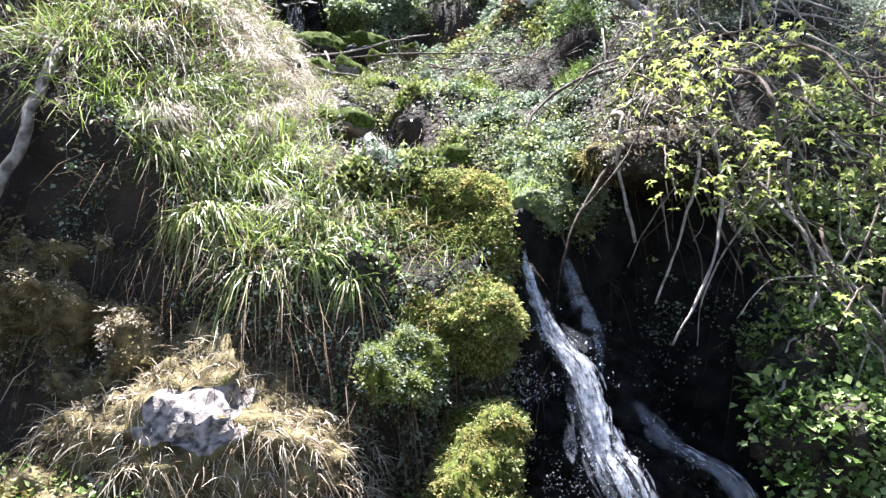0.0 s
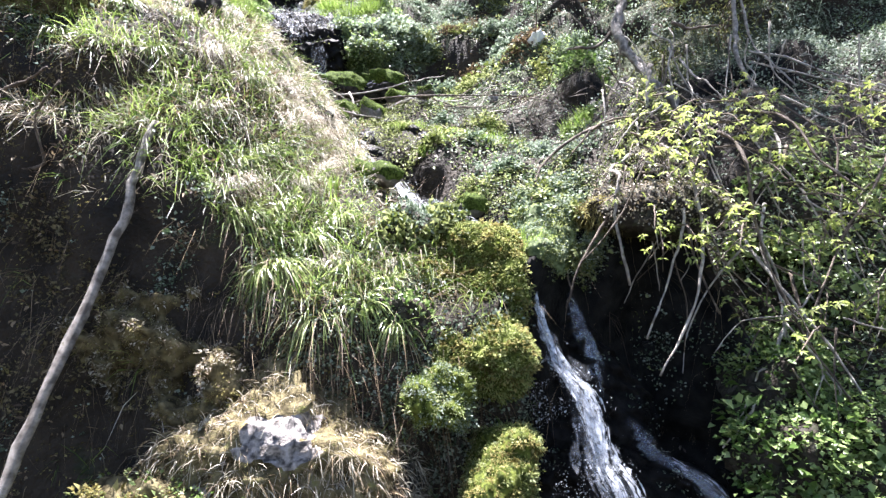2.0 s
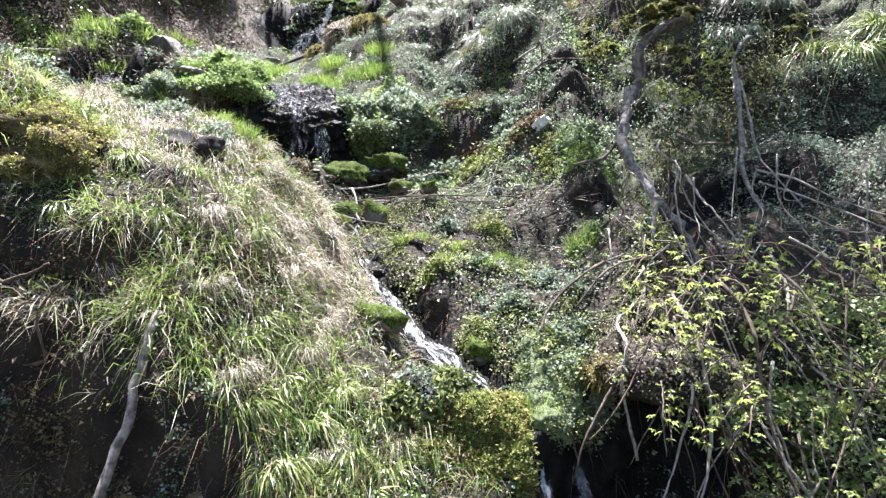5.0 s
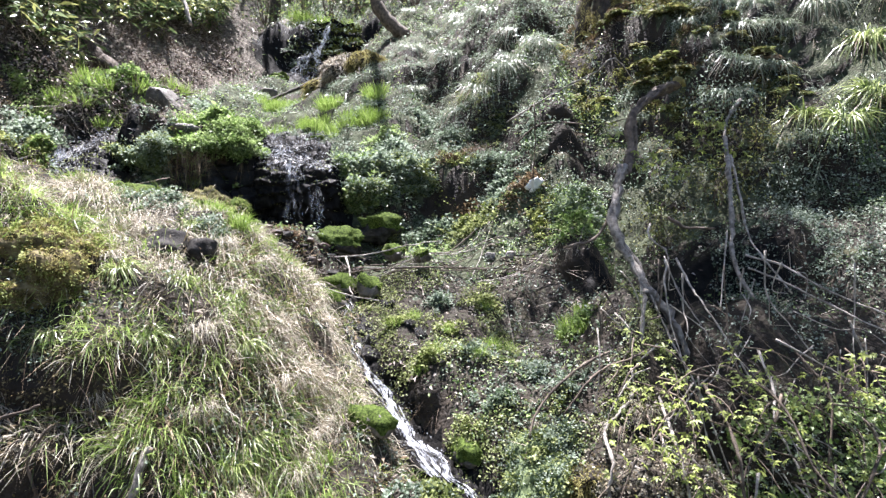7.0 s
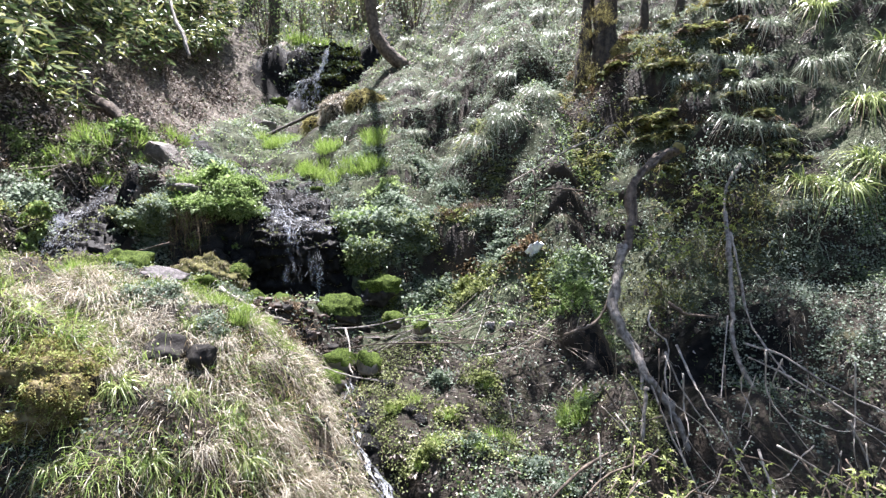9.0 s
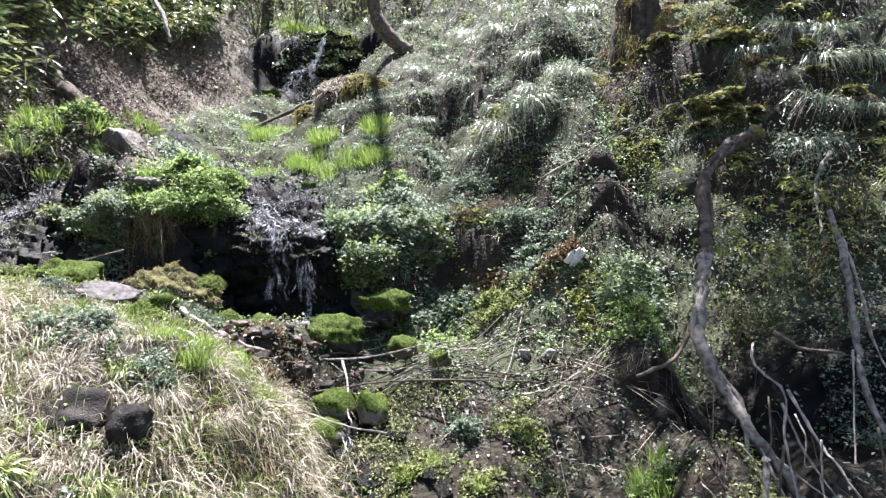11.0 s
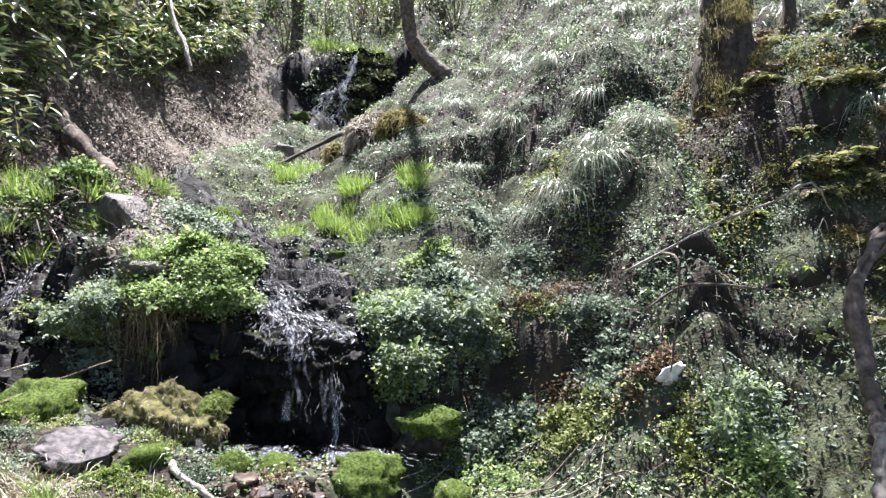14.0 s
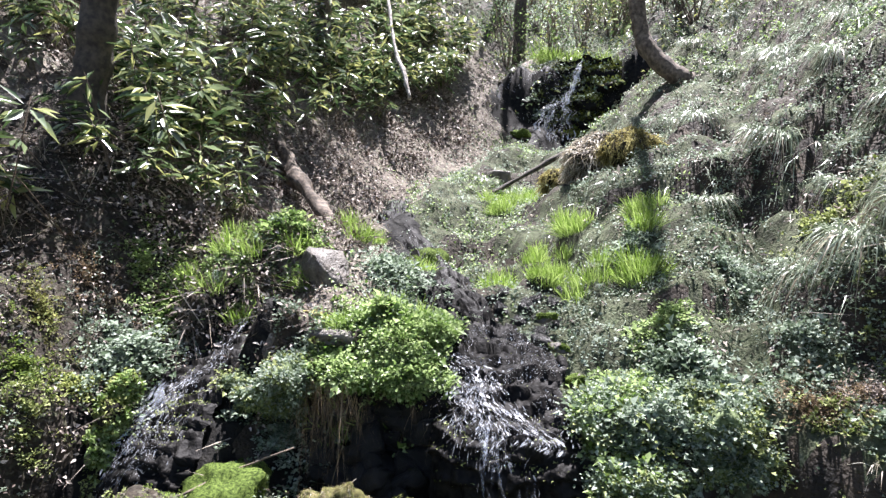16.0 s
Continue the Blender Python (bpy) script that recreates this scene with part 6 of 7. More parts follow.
carpet("moss_leaves", 30000, lambda x, y, z, nrm: ((y < 3.5) & (y > 1.9) & (np.abs(x) < 3.2)) * ease(.9, .6, nrm[:, 2]) * (.004 + ease(.15, .6, rough(x * 1.5, z, .3, 71, 3) + .9 * np.exp(-((x + .35) / .35) ** 2) + .5 * ease(1.3, 1.7, x) + .15 * band(.55, .75, 1.3, 1.5, x) - .5 * ease(-1.2, -1.6, x))) * (1 - .45 * ((x > .3) & (x < 1.4))), 15, HERB, .016, .012, .05, "small leaves and moss on the shaded cliff", "ground cover", .5)


strew("dry_grass", 11000, bank, 21, STRAW, .19, .005, .8, .6, "matted bleached dry grass on the bank", "dry grass")
strew("dead_grass", 10000, bank, 22, THATCH, .24, .005, .9, .4, "brown dead grass matted on the bank", "dry grass")
strew("grass", 20000, bank, 23, GRASS, .24, .006, .6, .8, "green grass growing through the dry bank", "grass")
strew("moss_shoots", 28000, lambda x, y, z, nrm: bank(x, y, z, None) * ease(-.1, .2, rough(x, y, .6, 31)), 24, MOSS_OCHRE, .035, .007, .3, 1.0, "yellow-green moss over the bank", "moss", 1)
strew("dry_grass", 3600, lambda x, y, z, nrm: ((x < -.6) & (x > -2.8)) * band(2.3, 2.5, 3.3, 3.6, y) * ease(.35, .65, nrm[:, 2]) * (.1 + ease(-.2, .25, rough(x, y, .35, 94, 3))), 42, STRAW, .2, .005, .7, 1.0, "sunlit straw standing on the brow of the bank", "dry grass")
strew("grass", 4200, lambda x, y, z, nrm: ((x < -.6) & (x > -2.8)) * band(2.3, 2.5, 3.3, 3.6, y) * ease(.35, .65, nrm[:, 2]) * (.1 + ease(-.2, .25, rough(x, y, .4, 95, 3))), 43, LIME, .2, .006, .6, 1.0, "yellow-green grass on the brow of the bank", "grass")
strew("dry_grass", 7000, lambda x, y, z, nrm: ((x > along(y, AXIS) + .4) | (y > 8)) * (y > 3.3) * (y < 20) * (np.abs(x + .1 * y) < 7), 25, STRAW, .2, .006, .9, .5, "scattered dry grass on the slope", "dry grass")
strew("slope_grass", 15000, lambda x, y, z, nrm: (x > along(y, AXIS) + .3) * np.maximum(ease(7.4, 8.2, y), (x > 3) * (y > 5.6)) * (y < 22) * (np.abs(x + .1 * y) < 7) * (.15 + ease(-.2, .3, rough(x, y, .7, 61, 3))) * (.1 + .9 * ease(.8, 1.3, np.hypot((x - 2.0) / .4, (y - 8.0) / .55))), 28, SEDGE_PALE, .24, .009, .9, .6, "pale grass hanging down the open slope", "grass", 2)
strew("dry_grass", 17000, lambda x, y, z, nrm: bank(x, y, z, None) * (x > -3.6) * ease(3.2, 3.7, y) * (.05 + ease(-.1, .25, rough(x, y, .5, 54, 3))), 29, STRAW, .26, .006, 1.1, .5, "bleached straw hanging over the brow of the bank", "dry grass")
strew("twigs", 500, lambda x, y, z, nrm: ((x < -4.2) & (x > -6) & (y > 5) & (y < 7.6)) + 2.0 * ((x > -1.3) & (x < 1.2) & (y > 4.9) & (y < 5.7)), 30, TWIG, .5, .009, .05, .1, "bare twigs lying among the herbs", "twigs", 2)
strew("twigs", 2600, lambda x, y, z, nrm: litter_ground(x, y, z, None) * ((y > 3.3) & (y < 12)), 26, TWIG, .42, .007, .05, .1, "thin dead twigs scattered on the ground", "twigs", 2)
strew("dead_stems", 500, lambda x, y, z, nrm: ease(.8, .5, nrm[:, 2]) * (x < -1.35) * (x > -3.4) * (y > 1.6) * (y < 3.1) * (.05 + ease(.0, .35, rough(x * 1.4, z, .35, 92, 3))), 34, THATCH, .2, .0035, 1.5, .35, "dry stems and rootlets hanging on the shaded cliff", "roots")
carpet("moss_leaves", 9000, lambda x, y, z, nrm: ease(.85, .5, nrm[:, 2]) * (x < -1.35) * (x > -3.4) * (y > 1.6) * (y < 3.1) * (.04 + ease(.05, .4, rough(x * 1.4, z, .4, 93, 3))), 41, DRY_MOSS, .02, .012, .04, "withered moss on the shaded earth cliff", "moss", .6)
strew("roots", 4200, lambda x, y, z, nrm: ease(.75, .45, nrm[:, 2]) * (y > 1.9) * (y < 7.2) * (np.abs(x + .5) < 3.5) * (.3 + 2 * ((x > -1.3) & (x < .1) & (y < 3))), 27, THATCH, .3, .003, 1.6, .25, "fine roots and dead stems hanging on the cliff", "roots")


root_rng = np.random.default_rng(33)
root_top = np.stack([root_rng.normal(-3.02, .15, 300), root_rng.uniform(6.42, 6.58, 300), root_rng.uniform(4.42, 4.62, 300)], -1)
stuff("hanging_roots", blades(root_top, root_rng.normal(scale=.28, size=(300, 3)) + (.05, -.1, -1), root_rng.exponential(.22, 300) + .05, .003, .3, 4, root_rng), THATCH, "pale dead grass and roots hanging under the ledge", "roots")


# ---- dead wood ----
def branch(name, r0, r1, points, mat, label, category="branch", sides=7, seed=0, knobs=.17):
    v, f = tube(points, r0, r1, sides, knobs, seed)
    if r0 > .026:
        rng = np.random.default_rng(seed)
        v, f = joined((v, f), *[tube(np.array(points) + r0 * rng.normal(scale=.5, size=(len(points), 3)), r0 * rng.uniform(.4, .7), r1 * .5, 6, .22, seed + 5 * k) for k in (1, 2, 3)])
    return tagged(new(name, mesh_of(name, v, f, mat, True)), label, category)


branch("leaning_log", .020, .0255, ((-1.54, 2.53, 2.45), (-1.555, 2.46, 2.36), (-1.57, 2.33, 2.07), (-1.63, 2.2, 1.735), (-1.72, 1.95, 1.25), (-1.80, 1.72, .8), (-1.88, 1.5, .35), (-1.95, 1.3, -.1)), DRIFT, "bleached dead stem leaning against the grassy cliff", "log", 12, 1, .05)
mossy = branch("mossy_bough", .044, .034, ((2.42, 6.10, 5.22), (2.22, 6.02, 5.14), (2.03, 5.90, 5.01), (1.80, 5.70, 4.78), (1.72, 5.50, 4.43), (1.6, 5.2, 4.2), (1.46, 4.95, 4.1)), BARK, "thick fallen bough with a mossy broken end", "bough", 10, 2)
v_cap, f_cap = lump(90, 3, .1, .7, 4, .2)
part("moss", mesh_of("moss", v_cap * (.075, .07, .06) + np.array((2.42, 6.08, 5.24)), f_cap, MOSS_OCHRE, True), mossy, "ochre moss on the broken end")
branch("root_limb", .036, .022, ((1.46, 4.95, 4.17), (1.39, 4.80, 3.89), (1.33, 4.65, 3.64), (1.42, 4.50, 3.36), (1.49, 4.35, 3.19), (1.62, 4.20, 2.96), (1.71, 4.05, 2.66), (1.75, 3.90, 2.35), (1.78, 3.7, 2.1)), DRIFT, "twisted grey dead limb sliding down the slope", "limb", 9, 3)
for i, (r, pts) in enumerate((
        (.030, ((1.36, 4.82, 3.76), (1.17, 4.65, 3.54), (.88, 4.50, 3.45))),
        (.026, ((1.47, 4.36, 3.2), (1.34, 4.00, 2.72), (1.22, 3.70, 2.43), (1.15, 3.5, 2.1))),
        (.036, ((2.55, 5.3, 4.5), (2.40, 4.90, 4.12), (2.33, 4.68, 3.64), (2.23, 4.46, 3.38), (2.30, 4.24, 3.04), (2.42, 4.02, 2.75), (2.51, 3.80, 2.42), (2.6, 3.6, 2.2))),
        (.020, ((2.5, 5.1, 4.3), (2.47, 4.90, 4.05), (2.47, 4.70, 3.58), (2.50, 4.50, 3.38), (2.62, 4.3, 3.1))),
        (.028, ((1.76, 4.60, 3.71), (1.88, 4.50, 3.62), (2.06, 4.40, 3.61))),
        (.014, ((1.58, 4.50, 3.65), (1.53, 4.38, 3.54), (1.63, 4.25, 3.41), (1.56, 4.12, 3.20), (1.57, 4.00, 2.89), (1.6, 3.8, 2.6))),
        (.015, ((1.79, 4.50, 3.37), (1.81, 4.23, 3.15), (1.81, 3.97, 3.02), (2.01, 3.70, 2.54), (2.1, 3.5, 2.2))),
        (.015, ((1.51, 4.30, 3.11), (1.57, 4.00, 2.78), (1.67, 3.70, 2.43), (1.75, 3.45, 2.0))),
        (.013, ((2.40, 4.40, 3.1), (2.37, 4.30, 2.94), (2.11, 3.80, 2.42), (2.05, 3.6, 2.1))),
        (.015, ((2.3, 4.4, 3.4), (2.54, 4.30, 3.32), (2.80, 4.10, 3.13), (3.07, 3.90, 2.98), (3.4, 3.8, 2.8))),
        (.015, ((2.3, 4.35, 3.3), (2.52, 4.20, 3.19), (2.83, 3.80, 2.95), (3.1, 3.6, 2.8))),
        (.012, ((2.25, 4.6, 3.6), (2.19, 4.50, 3.41), (2.01, 4.20, 2.84), (1.95, 4.0, 2.6))),
        (.016, ((1.3, 3.68, 2.76), (1.17, 3.60, 2.72), (.94, 3.50, 2.66), (.80, 3.40, 2.57), (.66, 3.35, 2.4))),
        (.032, ((3.12, 6.20, 5.08), (2.91, 6.05, 4.83), (2.82, 5.90, 4.58), (2.7, 5.6, 4.3))),
        (.026, ((1.36, 3.95, 3.15), (1.34, 3.90, 3.09), (1.24, 3.70, 2.65), (1.14, 3.50, 2.50), (.91, 3.30, 2.32), (.86, 2.95, 2.24), (.82, 2.90, 2.02), (.89, 2.85, 1.63))),
        (.015, ((2.1, 3.8, 2.75), (2.05, 3.50, 2.52), (1.97, 3.33, 2.36), (2.00, 3.17, 2.19), (2.01, 3.00, 2.00), (2.05, 2.8, 1.7))),
        (.015, ((2.3, 3.9, 2.85), (2.35, 3.60, 2.65), (2.37, 3.42, 2.54), (2.25, 3.25, 2.09), (2.06, 3.08, 1.81), (1.96, 2.90, 1.39), (1.9, 2.75, 1.1)))) ):
    branch("dead_branch", r * .62, r * .3, pts, (DRIFT if r > .025 else BARK_PALE) if i % 4 else BARK, "bare grey dead branch in a tangle on the slope", "branch", 7, 10 + i)
for i, pts in enumerate((
        ((1.25, 3.3, 2.3), (1.18, 2.85, 2.07), (1.14, 2.80, 1.87), (1.04, 2.75, 1.61), (.93, 2.70, 1.36)),
        ((1.22, 3.2, 2.25), (1.19, 2.85, 1.99), (1.21, 2.77, 1.78), (1.31, 2.70, 1.49)),
        ((2.1, 3.5, 2.5), (1.94, 3.30, 2.34), (1.74, 3.15, 2.22), (1.60, 3.00, 2.09)),
        ((1.8, 3.2, 2.1), (1.68, 3.00, 1.83), (1.69, 2.85, 1.62), (1.65, 2.70, 1.37)),
        ((1.15, 3.85, 2.75), (.82, 3.70, 2.62), (.56, 3.55, 2.42), (.45, 3.40, 2.24), (.40, 3.22, 1.95), (.55, 3.05, 1.76), (.59, 2.93, 1.60)),
        ((.9, 3.1, 2.15), (.79, 3.00, 1.98), (.64, 2.92, 1.76), (.54, 2.85, 1.51)),
        ((1.7, 2.8, 1.4), (1.48, 2.60, 1.15), (1.36, 2.50, 1.01), (1.19, 2.40, .89)),
        ((1.9, 3.1, 1.7), (1.83, 2.80, 1.33), (1.77, 2.60, 1.00), (1.71, 2.40, .62)),
        ((1.55, 3.4, 2.6), (1.52, 2.90, 2.37), (1.53, 2.73, 1.89), (1.64, 2.57, 1.45), (1.81, 2.40, 1.09)),
        ((1.3, 3.5, 2.5), (1.21, 2.90, 2.31), (1.25, 2.77, 1.92), (1.15, 2.63, 1.54), (.93, 2.50, 1.21)),
        ((1.7, 3.4, 2.7), (1.82, 3.00, 2.58), (1.86, 2.75, 2.30), (1.93, 2.50, 2.11)),
        ((2.5, 3.3, 2.4), (2.32, 2.90, 2.31), (1.95, 2.70, 1.88), (1.66, 2.50, 1.48)),
        ((1.6, 3.2, 2.0), (1.62, 2.80, 1.69), (1.77, 2.60, 1.40), (1.92, 2.40, 1.04)),
        ((-2.6, 2.75, 2.8), (-2.31, 2.50, 2.61), (-2.14, 2.45, 2.64), (-2.00, 2.40, 2.69)),
        ((-2.3, 2.6, 2.1), (-2.16, 2.45, 2.20), (-2.03, 2.42, 2.24), (-2.04, 2.38, 2.45), (-1.91, 2.35, 2.61)),
        ((.60, 6.40, 4.86), (1.15, 6.27, 5.18), (1.53, 6.13, 5.35), (1.70, 6.00, 5.46), (2.0, 6.3, 5.3)),
        ((.7, 6.2, 4.6), (.96, 6.10, 4.79), (1.50, 6.00, 4.76), (1.83, 5.90, 4.81)),
        ((-3.8, 5.5, 3.9), (-3.56, 5.60, 3.98), (-3.38, 5.90, 4.08), (-3.08, 6.20, 4.2)),
        ((-1.8, 5.65, 3.4), (-1.68, 5.60, 3.38), (-1.01, 5.57, 3.36), (-.45, 5.53, 3.47), (-.12, 5.50, 3.52)),
        ((-1.28, 5.30, 3.15), (-.54, 5.27, 3.26), (.52, 5.23, 3.25), (1.03, 5.20, 3.15)),
        ((.86, 6.35, 5.0), (.85, 6.00, 4.94), (.88, 6.10, 4.58), (.87, 6.20, 4.18)))):
    branch("dead_twig", .011, .005, pts, BARK_PALE if i % 3 == 0 else BARK, "thin bare twig hanging over the slope", "twig", 6, 40 + i)
for k, (r, pts) in enumerate((
        (.022, ((-2.3, 5.5, 3.78), (-2.18, 5.32, 3.74), (-1.98, 5.27, 3.64), (-1.72, 5.28, 3.5), (-1.36, 5.5, 3.38), (-1.18, 5.62, 3.38))),
        (.018, ((-2.08, 4.9, 3.68), (-1.95, 4.85, 3.65), (-1.8, 4.75, 3.58))),
        (.010, ((-1.4, 4.42, 3.32), (-1.28, 4.6, 3.26), (-1.15, 4.9, 3.1), (-.9, 4.92, 3.02), (-.66, 4.92, 2.98))),
        (.009, ((-1.05, 5.5, 3.36), (-.98, 5.3, 3.22), (-.95, 5.1, 3.08), (-.9, 4.98, 3.02))))):
    branch("pale_stick", r, r * .55, pts, BARK_PALE, "pale bent stick lying by the stream", "stick", 8, 70 + k)
pool_rng = np.random.default_rng(64)
for k in range(26):
    x, y = pool_rng.uniform(-1.2, .5), pool_rng.uniform(5.2, 6.0)
    a, long = pool_rng.normal(.25, .35), pool_rng.uniform(.4, 1.1)
    branch("dead_twig", pool_rng.uniform(.004, .008), .003, [(x + long * t * math.cos(a), y + long * t * math.sin(a), ground_z(x + long * t * math.cos(a), y + long * t * math.sin(a)) + .03 + .05 * pool_rng.random()) for t in (0, .33, .66, 1)], BARK_PALE if k % 2 else BARK, "thin dead twig lying by the pool", "twig", 5, 960 + k)
branch("leaning_pole", .085, .10, ((-6.95, 10.45, 7.9), (-6.76, 10.30, 7.65), (-6.02, 9.83, 6.78), (-5.30, 9.37, 6.24), (-4.58, 8.90, 5.77), (-4.45, 8.8, 5.65)), BARK, "dead trunk lying down the leafy slope", "log", 10, 72)
branch("leaning_pole", .03, .035, ((-6.65, 13.8, 10.75), (-6.42, 13.50, 10.21), (-6.01, 13.00, 9.23), (-5.7, 12.75, 8.7), (-5.5, 12.6, 8.2)), BARK_PALE, "pale dead pole leaning on the slope", "log", 9, 73)
branch("fallen_stick", .035, .03, ((-4.0, 12.0, 6.35), (-3.80, 12.20, 6.45), (-3.20, 12.70, 6.9), (-2.54, 13.20, 7.36), (-2.3, 13.4, 7.5)), BARK_DARK, "dark fallen stick below the upper fall", "stick", 8, 74)


tangle = np.random.default_rng(91)
for i in range(160):
    x, y, z = tangle.uniform(.95, 3.0), 0, tangle.uniform(1.1, 3.4)
    y = 2.6 + .75 * max(0, z - 1.4) + tangle.uniform(-.25, .2)
    if x < 1.45 and z < 1.9:
        z += .9
        y += .5
    way = np.array((tangle.normal(.1, .3), -.12, -tangle.uniform(.15, .8)))
    branch("dead_twig", tangle.uniform(.003, .008), .0025, [(x, y, z) + way * t + tangle.normal(0, .03, 3) for t in (0, .35, .7, 1)], BARK_PALE if i % 3 else BARK, "thin bare twig hanging over the slope", "twig", 5, 700 + i)


# ---- maple sprays ----
def maple_leaf(seed):
    """A five-lobed leaf of unit size."""
    rng = np.random.default_rng(seed)
    verts, faces = [], []
    for i, a in enumerate((-110, -58, 0, 58, 110)):
        r = math.radians(a + rng.normal(0, 6))
        long = (.55, .85, 1, .85, .55)[i]
        way, side = np.array((math.sin(r), math.cos(r), 0)), np.array((math.cos(r), -math.sin(r), 0))
        k = len(verts)
        verts += [(0, 0, 0), way * long * .5 + side * .16 + (0, 0, .06), way * long + (0, 0, -.18), way * long * .5 - side * .16 + (0, 0, .06)]
        faces += [(k, k + 1, k + 2), (k, k + 2, k + 3)]
    return mesh_of("leaf", np.array([np.asarray(v, float) for v in verts]), faces, MAPLE)


maple_leaves = [maple_leaf(i) for i in range(4)]


def maple_spray(points, n, seed, size=.055):
    rng = np.random.default_rng(seed)
    spray = tagged(new("maple_branch"), "slender maple branch with young yellow-green leaves", "branch", "maple branches")
    spray.matrix_basis = pose(*points[0])
    p = np.array(points) - np.array(points[0])
    v, f = tube(p, .006, .003, 5, .1, seed)
    part("twig", mesh_of("twig", v, f, BARK, True), spray)
    line = smooth_line(p, 6)
    for i in range(n):
        at = line[int(len(line) * rng.uniform(.25, 1) * .999)] + rng.normal(scale=.045, size=3)
        s = size * rng.uniform(.6, 1.2)
        part("leaf", maple_leaves[i % 4], spray, m=pose(*at, rng.normal(-18, 25), rng.normal(0, 25), rng.uniform(0, 360)) @ Matrix.Scale(s, 4))


maple_rng = np.random.default_rng(77)
for i in range(125):
    x, z = maple_rng.uniform(1.0, 2.7), maple_rng.uniform(1.25, 2.75)
    if x < 1.4 and z < 1.7:
        z += .7
    y = 2.55 + .55 * max(0, z - 1.5) + maple_rng.uniform(-.2, .15)
    way = maple_rng.normal(0, .22)
    maple_spray(((x, y + .2, z + .12), (x + way * .5, y + .05, z + .10), (x + way, y - .08, z - .02)), 8, 300 + i, .044)
for i in range(16):
    x, z = maple_rng.uniform(1.5, 2.7), maple_rng.uniform(3.9, 4.9)
    y = 4.9 + .9 * (z - 3.9) + maple_rng.uniform(-.2, .2)
    way = maple_rng.normal(0, .25)
    maple_spray(((x, y + .3, z + .05), (x + way * .5, y + .1, z + .10), (x + way, y - .1, z - .02)), 11, 400 + i, .06)


# ---- dwarf bamboo ----
def sasa_plant(seed):
    rng = np.random.default_rng(seed)
    lots, stems = [], []
    for s in range(4):
        lean = rng.normal(0, .16, 2)
        top = np.array((lean[0], lean[1] - .12, rng.uniform(.35, .8)))
        stems.append(tube(((0, 0, -.1), top * .5 + (.01, .02, 0), top), .006, .003, 3, .05, seed + s, 2))
        for tip in range(4):
            at = top * rng.uniform(.6, 1)
            k = 4
            a = rng.uniform(0, 2 * np.pi, k)
            way = np.stack([np.cos(a), np.sin(a) - .35, rng.normal(-.1, .35, k)], -1)
            base = np.repeat(at[None], k, 0) + unit(way) * .03
            lots.append(leaves(base, way, np.array((0, 0, 1.)) + rng.normal(scale=.35, size=(k, 3)), rng.uniform(.13, .24, k), rng.uniform(.032, .055, k), .12))
    plant_ob = tagged(new("dwarf_bamboo"), "dwarf bamboo with long glossy leaves on the slope", "bamboo", "dwarf bamboo")
    tagged(part("stalk", mesh_of("stalk", *joined(*stems), BARK), plant_ob), kind="stuff")
    tagged(part("foliage", mesh_of("foliage", *joined(*lots), SASA), plant_ob), kind="stuff")
    return plant_ob


bamboo = [sasa_plant(500 + i) for i in range(5)]
bamboo_rng = np.random.default_rng(12)
placed = 0
while placed < 230:
    y = bamboo_rng.uniform(5.6, 18)
    x = -5.2 - bamboo_rng.exponential(1.2) - .12 * max(0, y - 8)
    if x > -5.75 and y < 7.6 and bamboo_rng.random() < .55 or abs(x + 6.1) < .45 and y < 7.2:
        continue
    if x < -11 or (y > 8.5 and x > -6.1) or ground_z(x, y) < 5.6:
        continue
    m = pose(x, y, ground_z(x, y), bamboo_rng.normal(8, 8), bamboo_rng.normal(4, 8), bamboo_rng.uniform(-60, 60)) @ Matrix.Scale(bamboo_rng.uniform(.75, 1.35), 4)
    if placed < 5:
        bamboo[placed].matrix_basis = m
    else:
        copy_thing(bamboo[placed % 5], m)
    placed += 1


# ---- trees and shrubs ----
def crown(n, at, spread, seed, mat, long, name="crown"):
    """Many leaves in clumps along unseen twigs."""
    rng = np.random.default_rng(seed)
    hubs = np.array(at) + rng.normal(size=(max(6, n // 60), 3)) * spread
    base = hubs[rng.integers(0, len(hubs), n)] + rng.normal(scale=.22 * min(spread) + .12, size=(n, 3))
    return mesh_of(name, *leaves(base, rng.normal(size=(n, 3)) + (0, 0, -.3), rng.normal(scale=.6, size=(n, 3)) + (0, 0, 1), long * rng.uniform(.6, 1.3, n), long * .5), mat)


def tree(points, r0, r1, bark, limbs, label, seed, leaf_at=None, leaf_n=0, leaf_mat=None):
    t = tagged(new("tree"), label, "tree")
    t.matrix_basis = pose(*points[0])
    o = np.array(points[0])
    part("trunk", mesh_of("trunk", *tube(np.array(points) - o, r0, r1, 12, .05, seed), bark, True), t)
    for i, pts in enumerate(limbs):
        part("limb", mesh_of("limb", *tube(np.array(pts) - o, r1 * .6, r1 * .15, 7, .08, seed + i + 1), bark, True), t)
    if leaf_n:
        # added crown, never in view; its leaves cast shade on the slope
        part("crown", crown(leaf_n, np.array(leaf_at[0]) - o, leaf_at[1], seed, leaf_mat, .15), t, "added unseen crown of leaves that shades the slope")
    return t


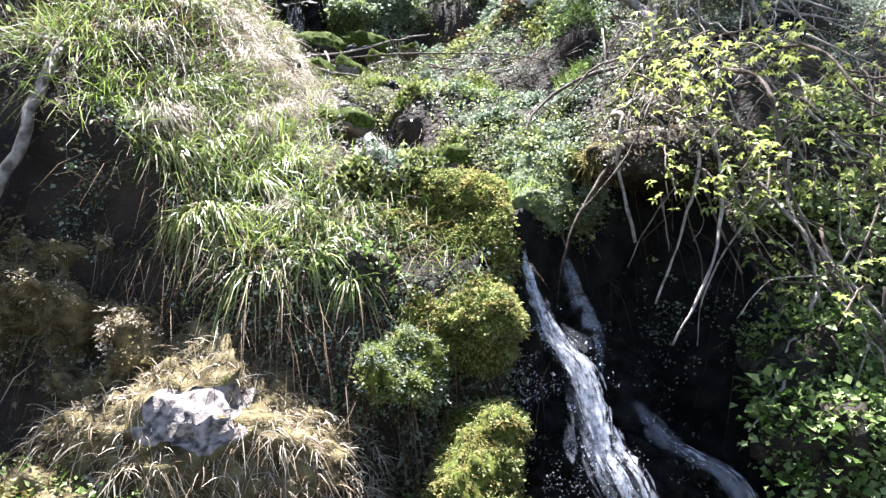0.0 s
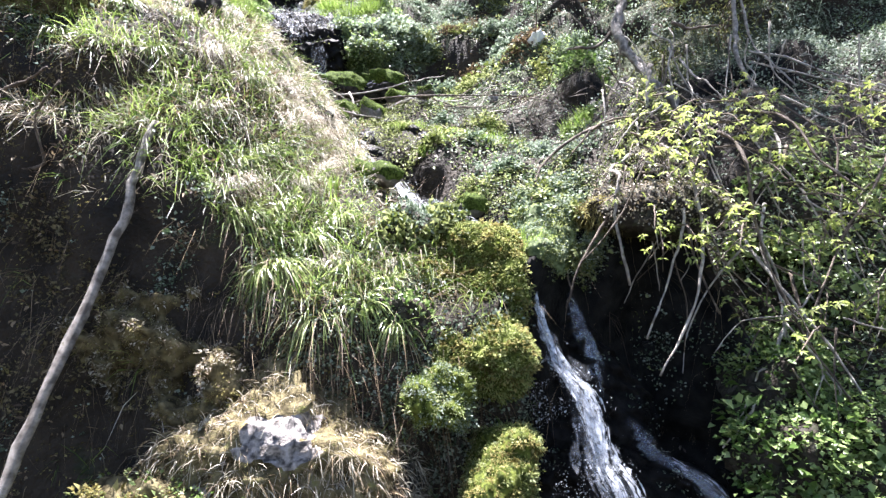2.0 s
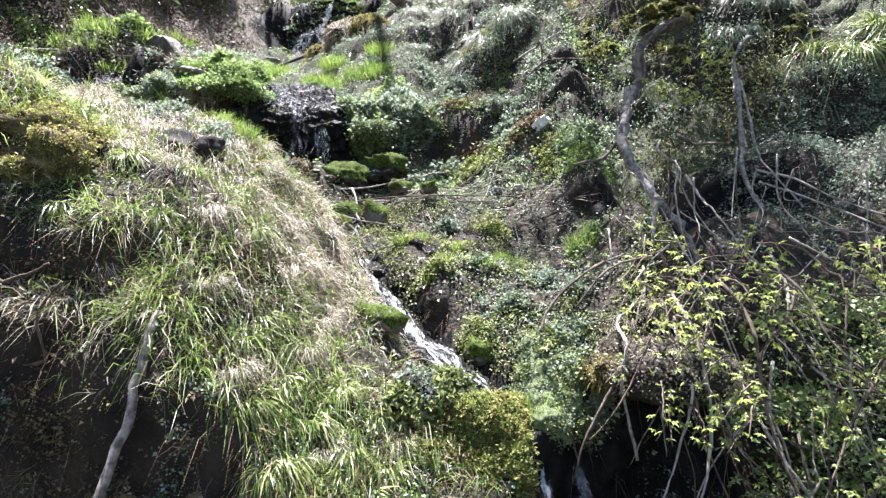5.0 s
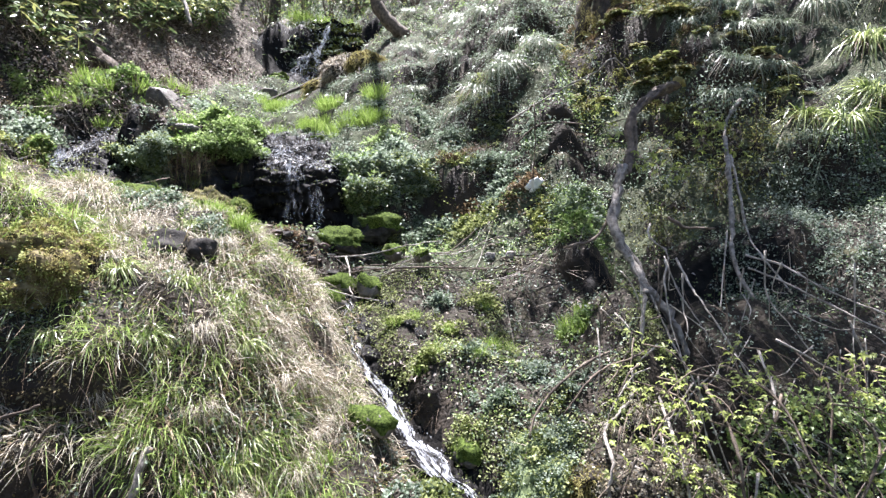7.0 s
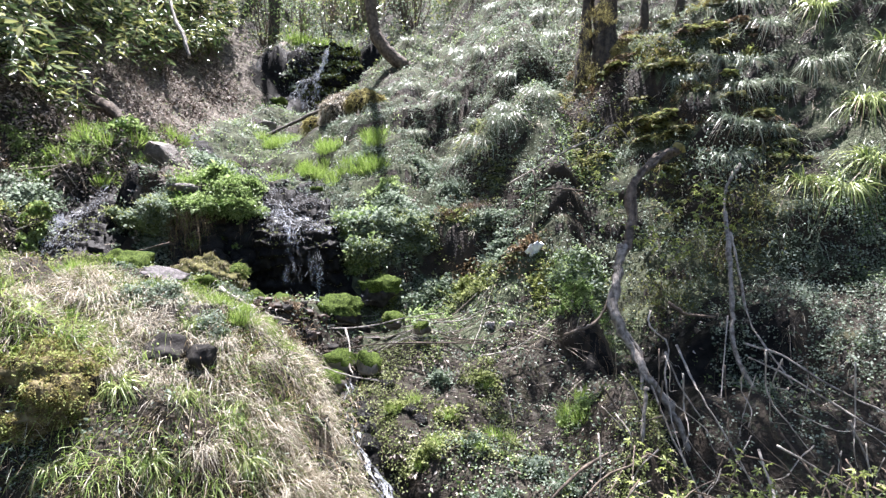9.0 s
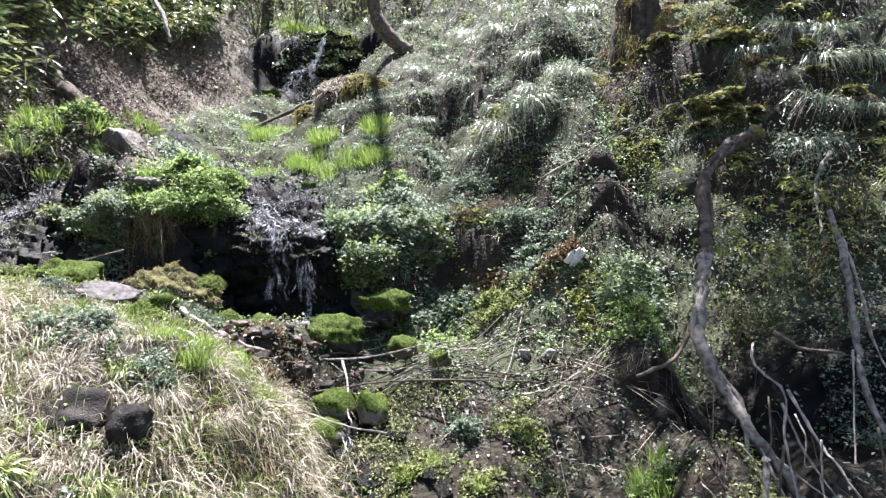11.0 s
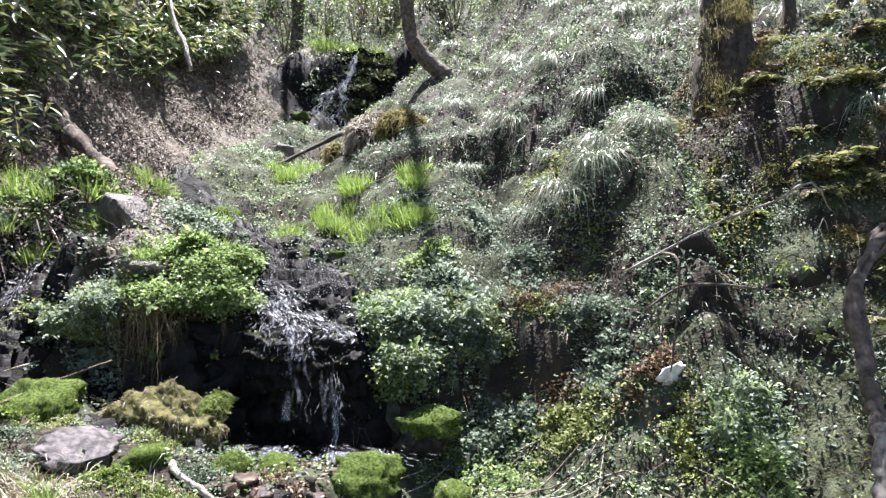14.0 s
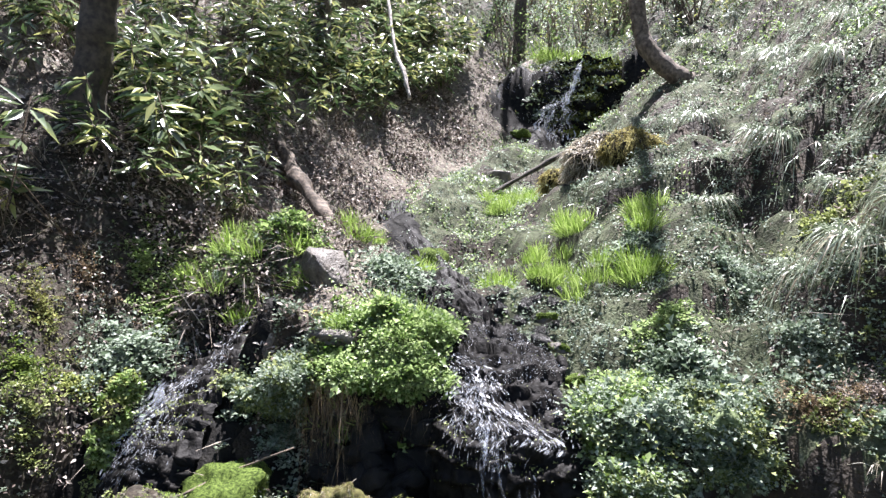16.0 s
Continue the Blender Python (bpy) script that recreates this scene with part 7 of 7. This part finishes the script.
tree(((-.45, 13.95, 8.35), (-.75, 13.9, 8.32), (-1.0, 13.87, 8.40), (-1.24, 13.85, 8.58), (-1.58, 13.85, 8.95), (-1.75, 13.85, 9.41), (-1.82, 13.85, 10.06), (-1.95, 13.9, 11.2), (-1.92, 13.9, 12.8), (-2.02, 13.95, 15), (-2.0, 13.9, 18), (-2.0, 13.9, 23)), .19, .075, BARK,
     (((-1.9, 14.1, 12.8), (-1.2, 13.8, 13.8), (-.4, 13.9, 15.2)), ((-2.1, 14, 14.6), (-3.0, 14.3, 15.6), (-3.8, 14.6, 17))), "curved brown tree trunk growing out of the slope", 1, ((-2, 14, 24), (2.2, 1.6, 1.3)), 900, MAPLE)
# crown is an added leaf cloud behind the trunk, placed to shade the left slope
tree(((-6.25, 7.0, 5.9), (-6.15, 6.95, 6.3), (-6.06, 6.92, 7.05), (-5.95, 6.9, 7.5), (-5.80, 6.85, 8.1), (-5.6, 6.8, 10), (-5.5, 6.8, 13), (-5.6, 6.9, 16)), .20, .11, BARK_DARK,
     (((-5.5, 6.8, 12), (-6.6, 6.6, 13), (-7.6, 6.9, 14.4)), ((-5.5, 6.8, 13.4), (-4.6, 7.4, 14.6), (-4.3, 7.5, 16))), "straight dark tree trunk among dwarf bamboo", 2, ((-6.6, 12, 16), (1.3, 1.6, 1.0)), 1600, HERB)
# each carries an added unseen leaf cloud, placed to shade the branch tangle below
for i, (x, y, lean) in enumerate(((2.84, 8.6, .08), (3.3, 8.4, .2))):
    z = ground_z(x, y)
    tree(((x, y, z - .2), (x + .02, y, z + .4), (x + lean, y + .05, z + 1.2), (x + lean * 1.5, y + .1, z + 3.4)), .08, .03, BARK_DARK, (), "slim dark sapling on the mossy bank", 20 + i, ((1.35 + .75 * i, 7.3, 10.6), (.55, .6, .5)), 1500, HERB)
# unseen crowns, given more leaves at the near left to shade the slope there
for i, (x, y) in enumerate(((-7.3, 12.5), (-8.6, 16), (-5.9, 20.5), (-1.8, 22), (-7.4, 23), (.8, 21), (3.4, 14.5), (5.6, 10.8), (-9.0, 9.0), (-3.0, 26), (2.6, 24), (6.5, 15))):
    z = ground_z(x, y)
    tree(((x, y, z - .3), (x + .05, y, z + 2), (x - .05, y + .1, z + 5), (x + .1, y + .1, z + 9)), .15 + .03 * (i % 3), .06, BARK_DARK,
         (((x, y, z + 5), (x + 1, y - .3, z + 6.5), (x + 1.6, y, z + 8)), ((x, y, z + 6), (x - 1, y + .4, z + 7.4), (x - 1.5, y, z + 9))), "dark forest tree high on the hillside", 30 + i, ((x, y, z + 9), (1.5, 1.2, 1.3)), 1000 if x < -7 and y < 17 else 700 if x < 3 else 250, HERB)


def shrub(at, size, n, seed, mat, label, leaf=.09):
    s = tagged(new("shrub"), label, "shrub")
    s.matrix_basis = pose(*at)
    rng = np.random.default_rng(seed)
    tagged(part("stalk", mesh_of("stalk", *joined(*[tube(((0, 0, -.2), rng.normal(0, .15, 3) * size + (0, 0, .5 * size), rng.normal(0, .35, 3) * size + (0, 0, .95 * size)), .02 * size, .006, 3, .1, seed + k, 3) for k in range(6)]), BARK), s), kind="stuff")
    part("foliage", crown(n, (0, -.05, .7 * size), (.38 * size, .35 * size, .32 * size), seed, mat, leaf, "foliage"), s)
    return s


shrub_rng = np.random.default_rng(5)
for i in range(75):
    x, y = shrub_rng.uniform(-9.5, 2.5), shrub_rng.uniform(19.4, 29)
    shrub((x, y, ground_z(x, y)), shrub_rng.uniform(1.0, 2.2), 300, 600 + i, (HERB, HERB_BRIGHT, HERB, SASA)[i % 4], "leafy shrub above the upper waterfall")
for i, (x, y, s) in enumerate(((2.3, 6.3, .35), (2.75, 5.8, .4), (2.1, 5.7, .35), (2.9, 6.4, .4), (1.7, 7.3, .3), (3.2, 6.0, .35))):
    shrub((x, y, ground_z(x, y) - .1), s, 800, 660 + i, FERN if i % 3 else HERB, "low leafy undergrowth round the fallen bough", .036)

# a mossy stump and a white sheet caught on the slope
stump_rng = np.random.default_rng(95)
flutes = [tube([(2.16 + a * .24, 8.25 + b * .2, 5.95), (2.17 + a * .15, 8.3 + b * .13, 6.5), (2.18 + a * .11, 8.4 + b * .1, 7.1), (2.2 + a * .1, 8.5 + b * .1, 7.9)], .10, .07, 10, .22, 95 + k) for k, (a, b) in enumerate(stump_rng.normal(0, .75, (9, 2)))]
stump = tagged(new("tree_stump", mesh_of("tree_stump", *joined(*flutes), BARK_DARK, True)), "tall dark rotten stump hung with ochre moss", "stump")
stump_moss = stump_rng.normal(size=(15000, 3)) * (.17, .10, .5) + (2.14, 8.16, 7.0)
stump_moss = stump_moss[rough(stump_moss[:, 0], stump_moss[:, 2], .3, 5, 3) > .0]
tagged(part("moss", mesh_of("moss", *blades(stump_moss, stump_rng.normal(scale=.4, size=stump_moss.shape) + (0, -.3, -.8), .03, .008, .3, 1, stump_rng), MOSS_OCHRE), stump, "ragged ochre moss hanging down"), kind="stuff")
v_sheet, f_sheet = lump(97, 3, .2, .9, 9, .25)
sheet = tagged(new("white_sheet", mesh_of("white_sheet", v_sheet * (.10, .04, .12), f_sheet, SHEET)), "crumpled white sheet caught on the slope", "litter")
sheet.matrix_basis = pose(.9, 6.29, 4.13, 20, 10, 30)
